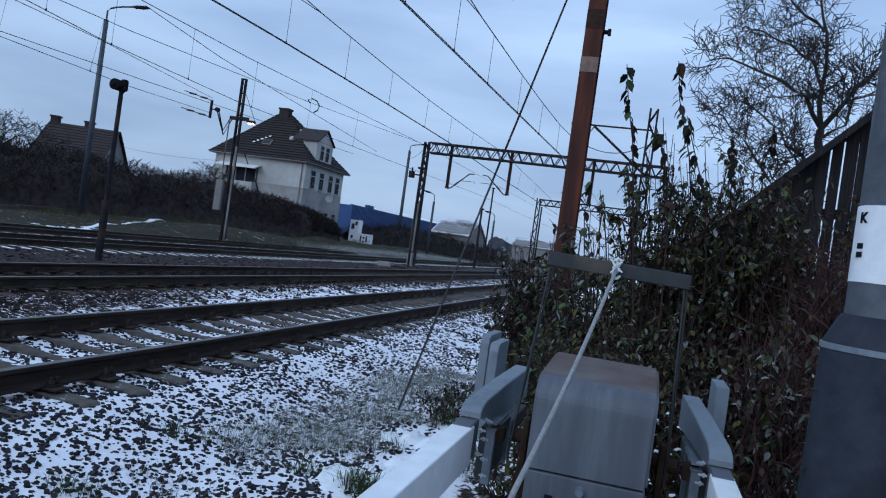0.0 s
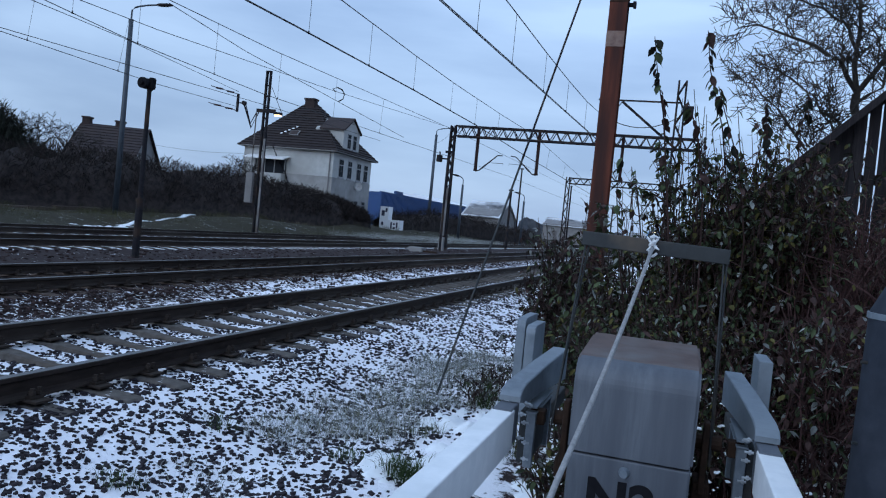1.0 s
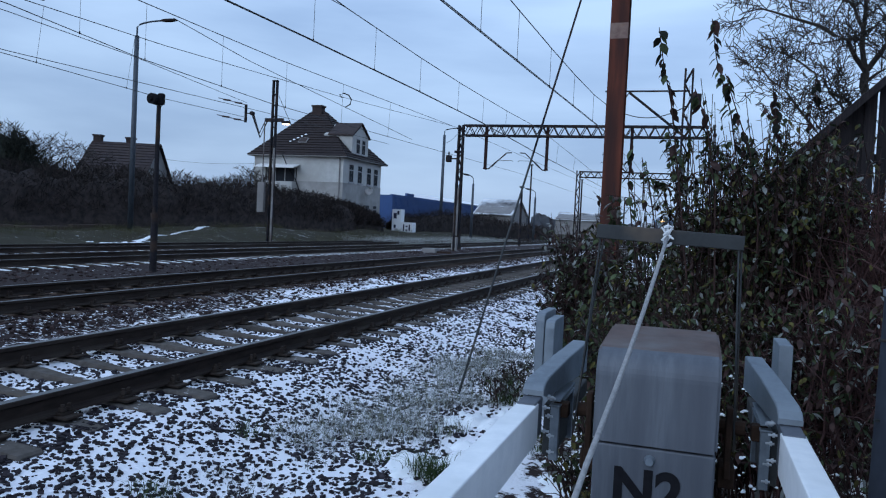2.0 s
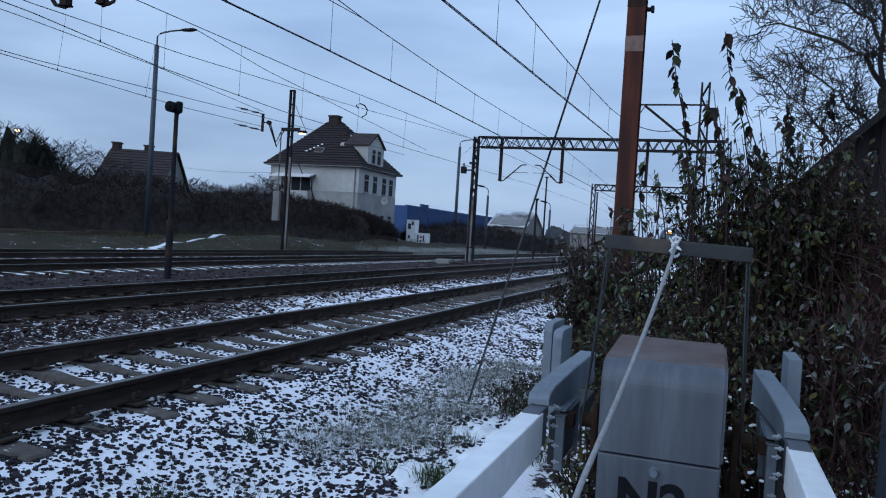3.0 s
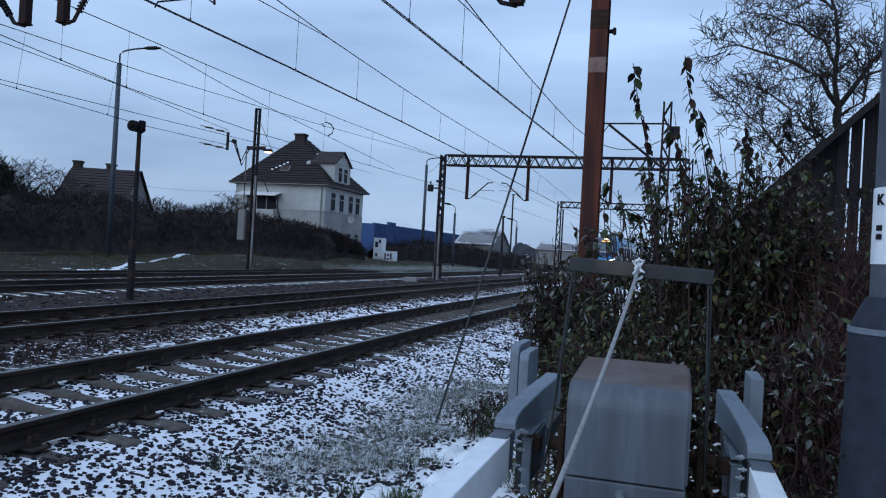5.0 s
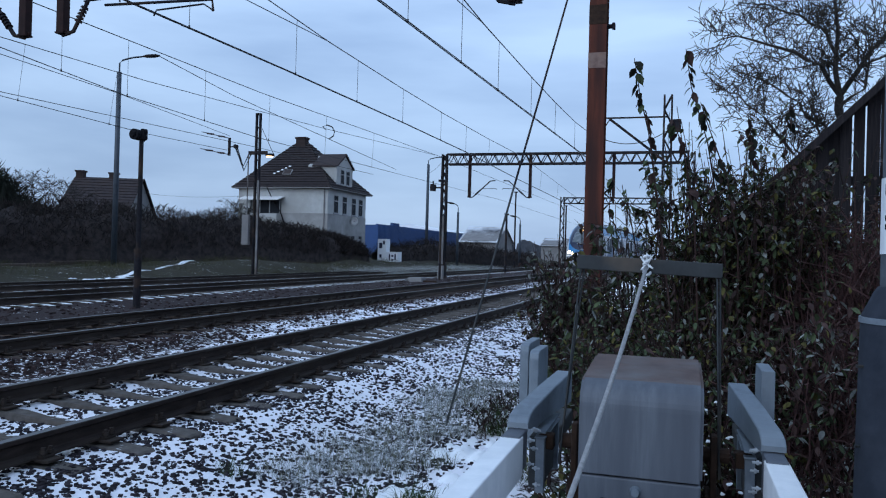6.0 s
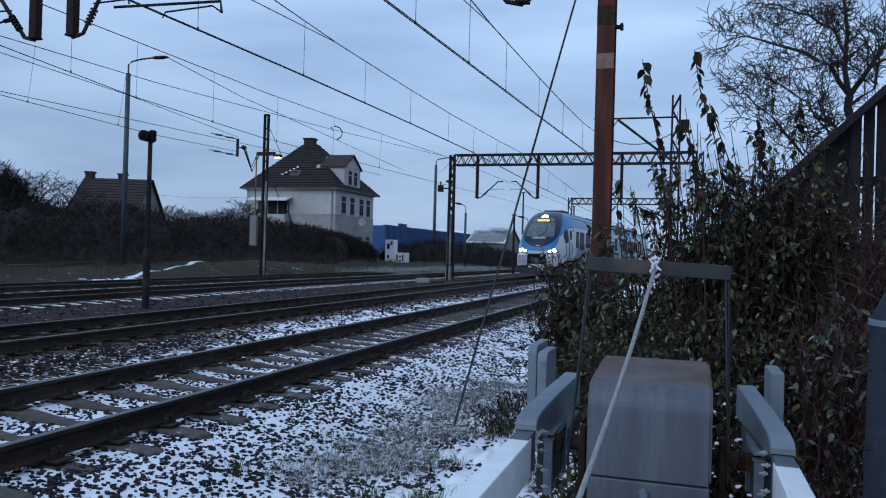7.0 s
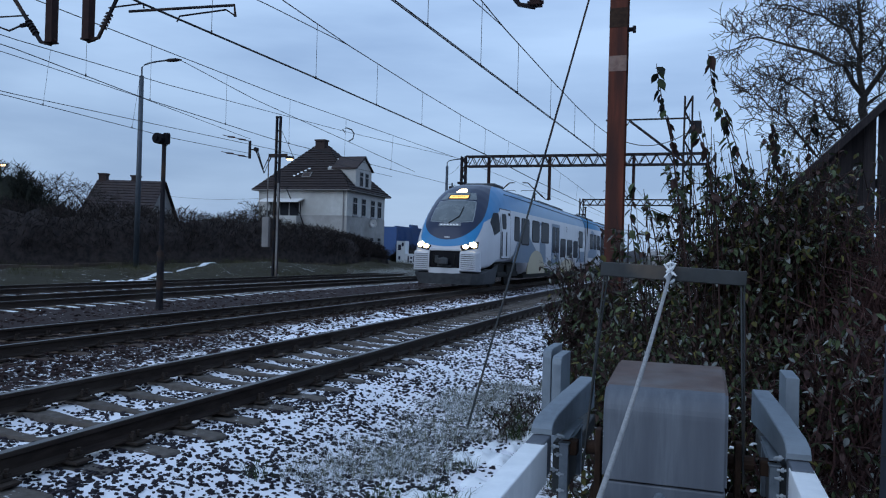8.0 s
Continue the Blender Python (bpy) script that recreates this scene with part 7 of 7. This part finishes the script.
            box(bm, sx * 1.12, sx * 1.24, y - 0.35, y + 0.35, 0.5, 0.9, 0.05)
        bg = part("bogie", bm, UNDERFRAME, tr)
        for dy in (-1.2, 1.2):
            for sx in (-0.75, 0.75):
                bm = B()
                rod(bm, (sx - 0.06, y + dy, 0.43), (sx + 0.06, y + dy, 0.43), 0.425, 0.425, 20)
                part("wheel", bm, UNDERFRAME, bg)
    # sides
    for sx in (-1, 1):
        side_panel("cab_window", [(1.3, 2.5), (1.75, 2.88), (2.2, 2.9), (2.24, 2.2), (1.55, 2.02)], sx, TRAIN_GLASS, tr, 0.01)
        side_panel("door_joint", rounded(2.36, 3.92, 1.14, 3.1, 0.12), sx, UNDERFRAME_GREY, tr, 0.004)
        side_panel("cab_door", rounded(2.42, 3.86, 1.18, 3.06, 0.1), sx, TRAIN_WHITE, tr, 0.009, "white cab door")
        side_panel("cab_door_window", rounded(2.55, 3.15, 2.3, 2.9, 0.1), sx, TRAIN_GLASS, tr, 0.016)
        side_panel("lamp_vent", rounded(3.45, 3.75, 2.86, 2.97, 0.04), sx, BLACK, tr, 0.016)
        for yy in (2.5, 3.2):
            bm = B()
            rod(bm, (sx * 1.47, yy, 1.25), (sx * 1.46, yy, 2.2), 0.022, 0.022, 6)
            part("handrail", bm, UNDERFRAME_GREY, tr)
        # plain graphic shapes along the lower side
        def shape(name, pts, mat, lift):
            side_panel(name, pts, sx, mat, tr, lift)
        shape("mountain_graphic", [(4.3, 1.0), (8.7, 1.0), (8.8, 1.6), (7.6, 2.05), (6.9, 2.35), (6.4, 2.95), (6.0, 2.5), (5.3, 1.85), (4.8, 1.6)], TRAIN_DARK_BLUE, 0.004)
        shape("mountain_graphic", [(9.7, 1.0), (11.2, 1.0), (11.1, 1.8), (10.3, 2.9), (9.6, 2.9), (9.9, 1.9)], TRAIN_DARK_BLUE, 0.004)
        shape("mountain_graphic", [(20.6, 1.0), (23.9, 1.0), (23.9, 3.0), (23.2, 2.3), (21.6, 2.0)], TRAIN_DARK_BLUE, 0.004)
        shape("arch_graphic", [(27.6 + 2.2 * math.cos(a), 1.3 + 1.9 * math.sin(a)) for a in np.linspace(0, math.pi, 14)], TRAIN_DARK_BLUE, 0.004)
        shape("dome_graphic", [(9.0 + 1.95 * math.cos(a), 0.5 + 1.06 * math.sin(a)) for a in np.linspace(0, math.pi, 14)], TRAIN_BEIGE, 0.008)
        shape("dome_graphic", [(17.6 + 2.6 * math.cos(a), 0.5 + 0.7 * math.sin(a)) for a in np.linspace(0, math.pi, 14)], TRAIN_BEIGE, 0.008)
        wins = [(4.6, 5.4, 1.93, 2.86), (5.85, 7.3, 1.8, 2.86), (8.0, 9.5, 1.97, 2.88), (10.05, 11.8, 1.99, 2.9), (15.2, 16.7, 1.33, 2.25), (17.3, 19.0, 1.33, 2.25), (19.5, 21.0, 1.33, 2.25), (21.5, 23.0, 1.95, 2.9)]
        wins += [(y, y + 1.4, 1.95, 2.9) for y in (26.3, 28.1, 29.9, 34.0, 36.0, 38.0, 40.0)]
        for y0, y1, z0, z1 in wins:
            side_panel("window_seal", rounded(y0 - 0.06, y1 + 0.06, z0 - 0.05, z1 + 0.05, 0.16), sx, BLACK, tr, 0.011)
            side_panel("side_window", rounded(y0, y1, z0, z1, 0.12), sx, TRAIN_GLASS, tr, 0.016)
        for y0 in (12.65, 31.7):
            side_panel("door", rounded(y0, y0 + 2.2, 0.92, 3.0, 0.1), sx, TRAIN_DARK_BLUE, tr, 0.01, "dark blue passenger door")
            for q in (0.2, 1.2):
                side_panel("door_window", rounded(y0 + q, y0 + q + 0.8, 1.5, 2.85, 0.1), sx, TRAIN_GLASS, tr, 0.016)
        if sx > 0:
            letters("2", 0.44, BLACK, tr, pose(1.452, 17.0, 2.72, 90, 0, 90), "class_number")
        for y0, y1 in ((3.6, length), (length + 0.8, length + 24)):
            bm = B()
            tube(bm, [(sx * (side_x(y, 3.72) + 0.012), y, 3.72) for y in (y0, y0 + 2, y1 - 2, y1)], 0.02, 5)
            part("gutter", bm, UNDERFRAME_GREY, tr)
            bm = B()
            tube(bm, [(sx * (side_x(y, 3.95) + 0.012), y, 3.95) for y in (y0 + 0.6, y0 + 2, y1 - 2, y1)], 0.016, 5)
            part("gutter", bm, UNDERFRAME_GREY, tr)
        bm = B()
        tube(bm, [(sx * 0.9, 23.6, 4.12), (sx * 1.3, 24.2, 4.15), (sx * 1.48, 24.7, 3.7), (sx * 1.46, 24.9, 3.1), (sx * 1.4, 25.0, 2.6)], 0.03)
        part("jumper_cable", bm, BLACK, tr, "black jumper cable between the cars")
    for y0, y1, h in ((4.2, 5.6, 0.12), (8.5, 12, 0.03), (13, 20, 0.08), (26, 33, 0.1), (36, 44, 0.08)):
        bm = B()
        box(bm, -0.65, 0.65, y0, y1, 4.0, 4.12 + h, 0.05)
        part("roof_unit", bm, UNDERFRAME_GREY, tr)
    return tr


train = build_train()


def motions():
    rows = []
    for t, y in ((0, 163), (1.5, 136), (3.5, 101), (4, 92.5), (4.5, 84.5), (6, 62.5), (6.5, 53.8), (7, 45.2), (7.5, 36.2), (8, 26.3)):
        x = crossover_x(y)
        rows.append((t, pose(x, y, 0, 0, 0, -math.degrees(math.atan2(crossover_x(y + 16) - x, 16)))))
    walk(train, rows)


motions()
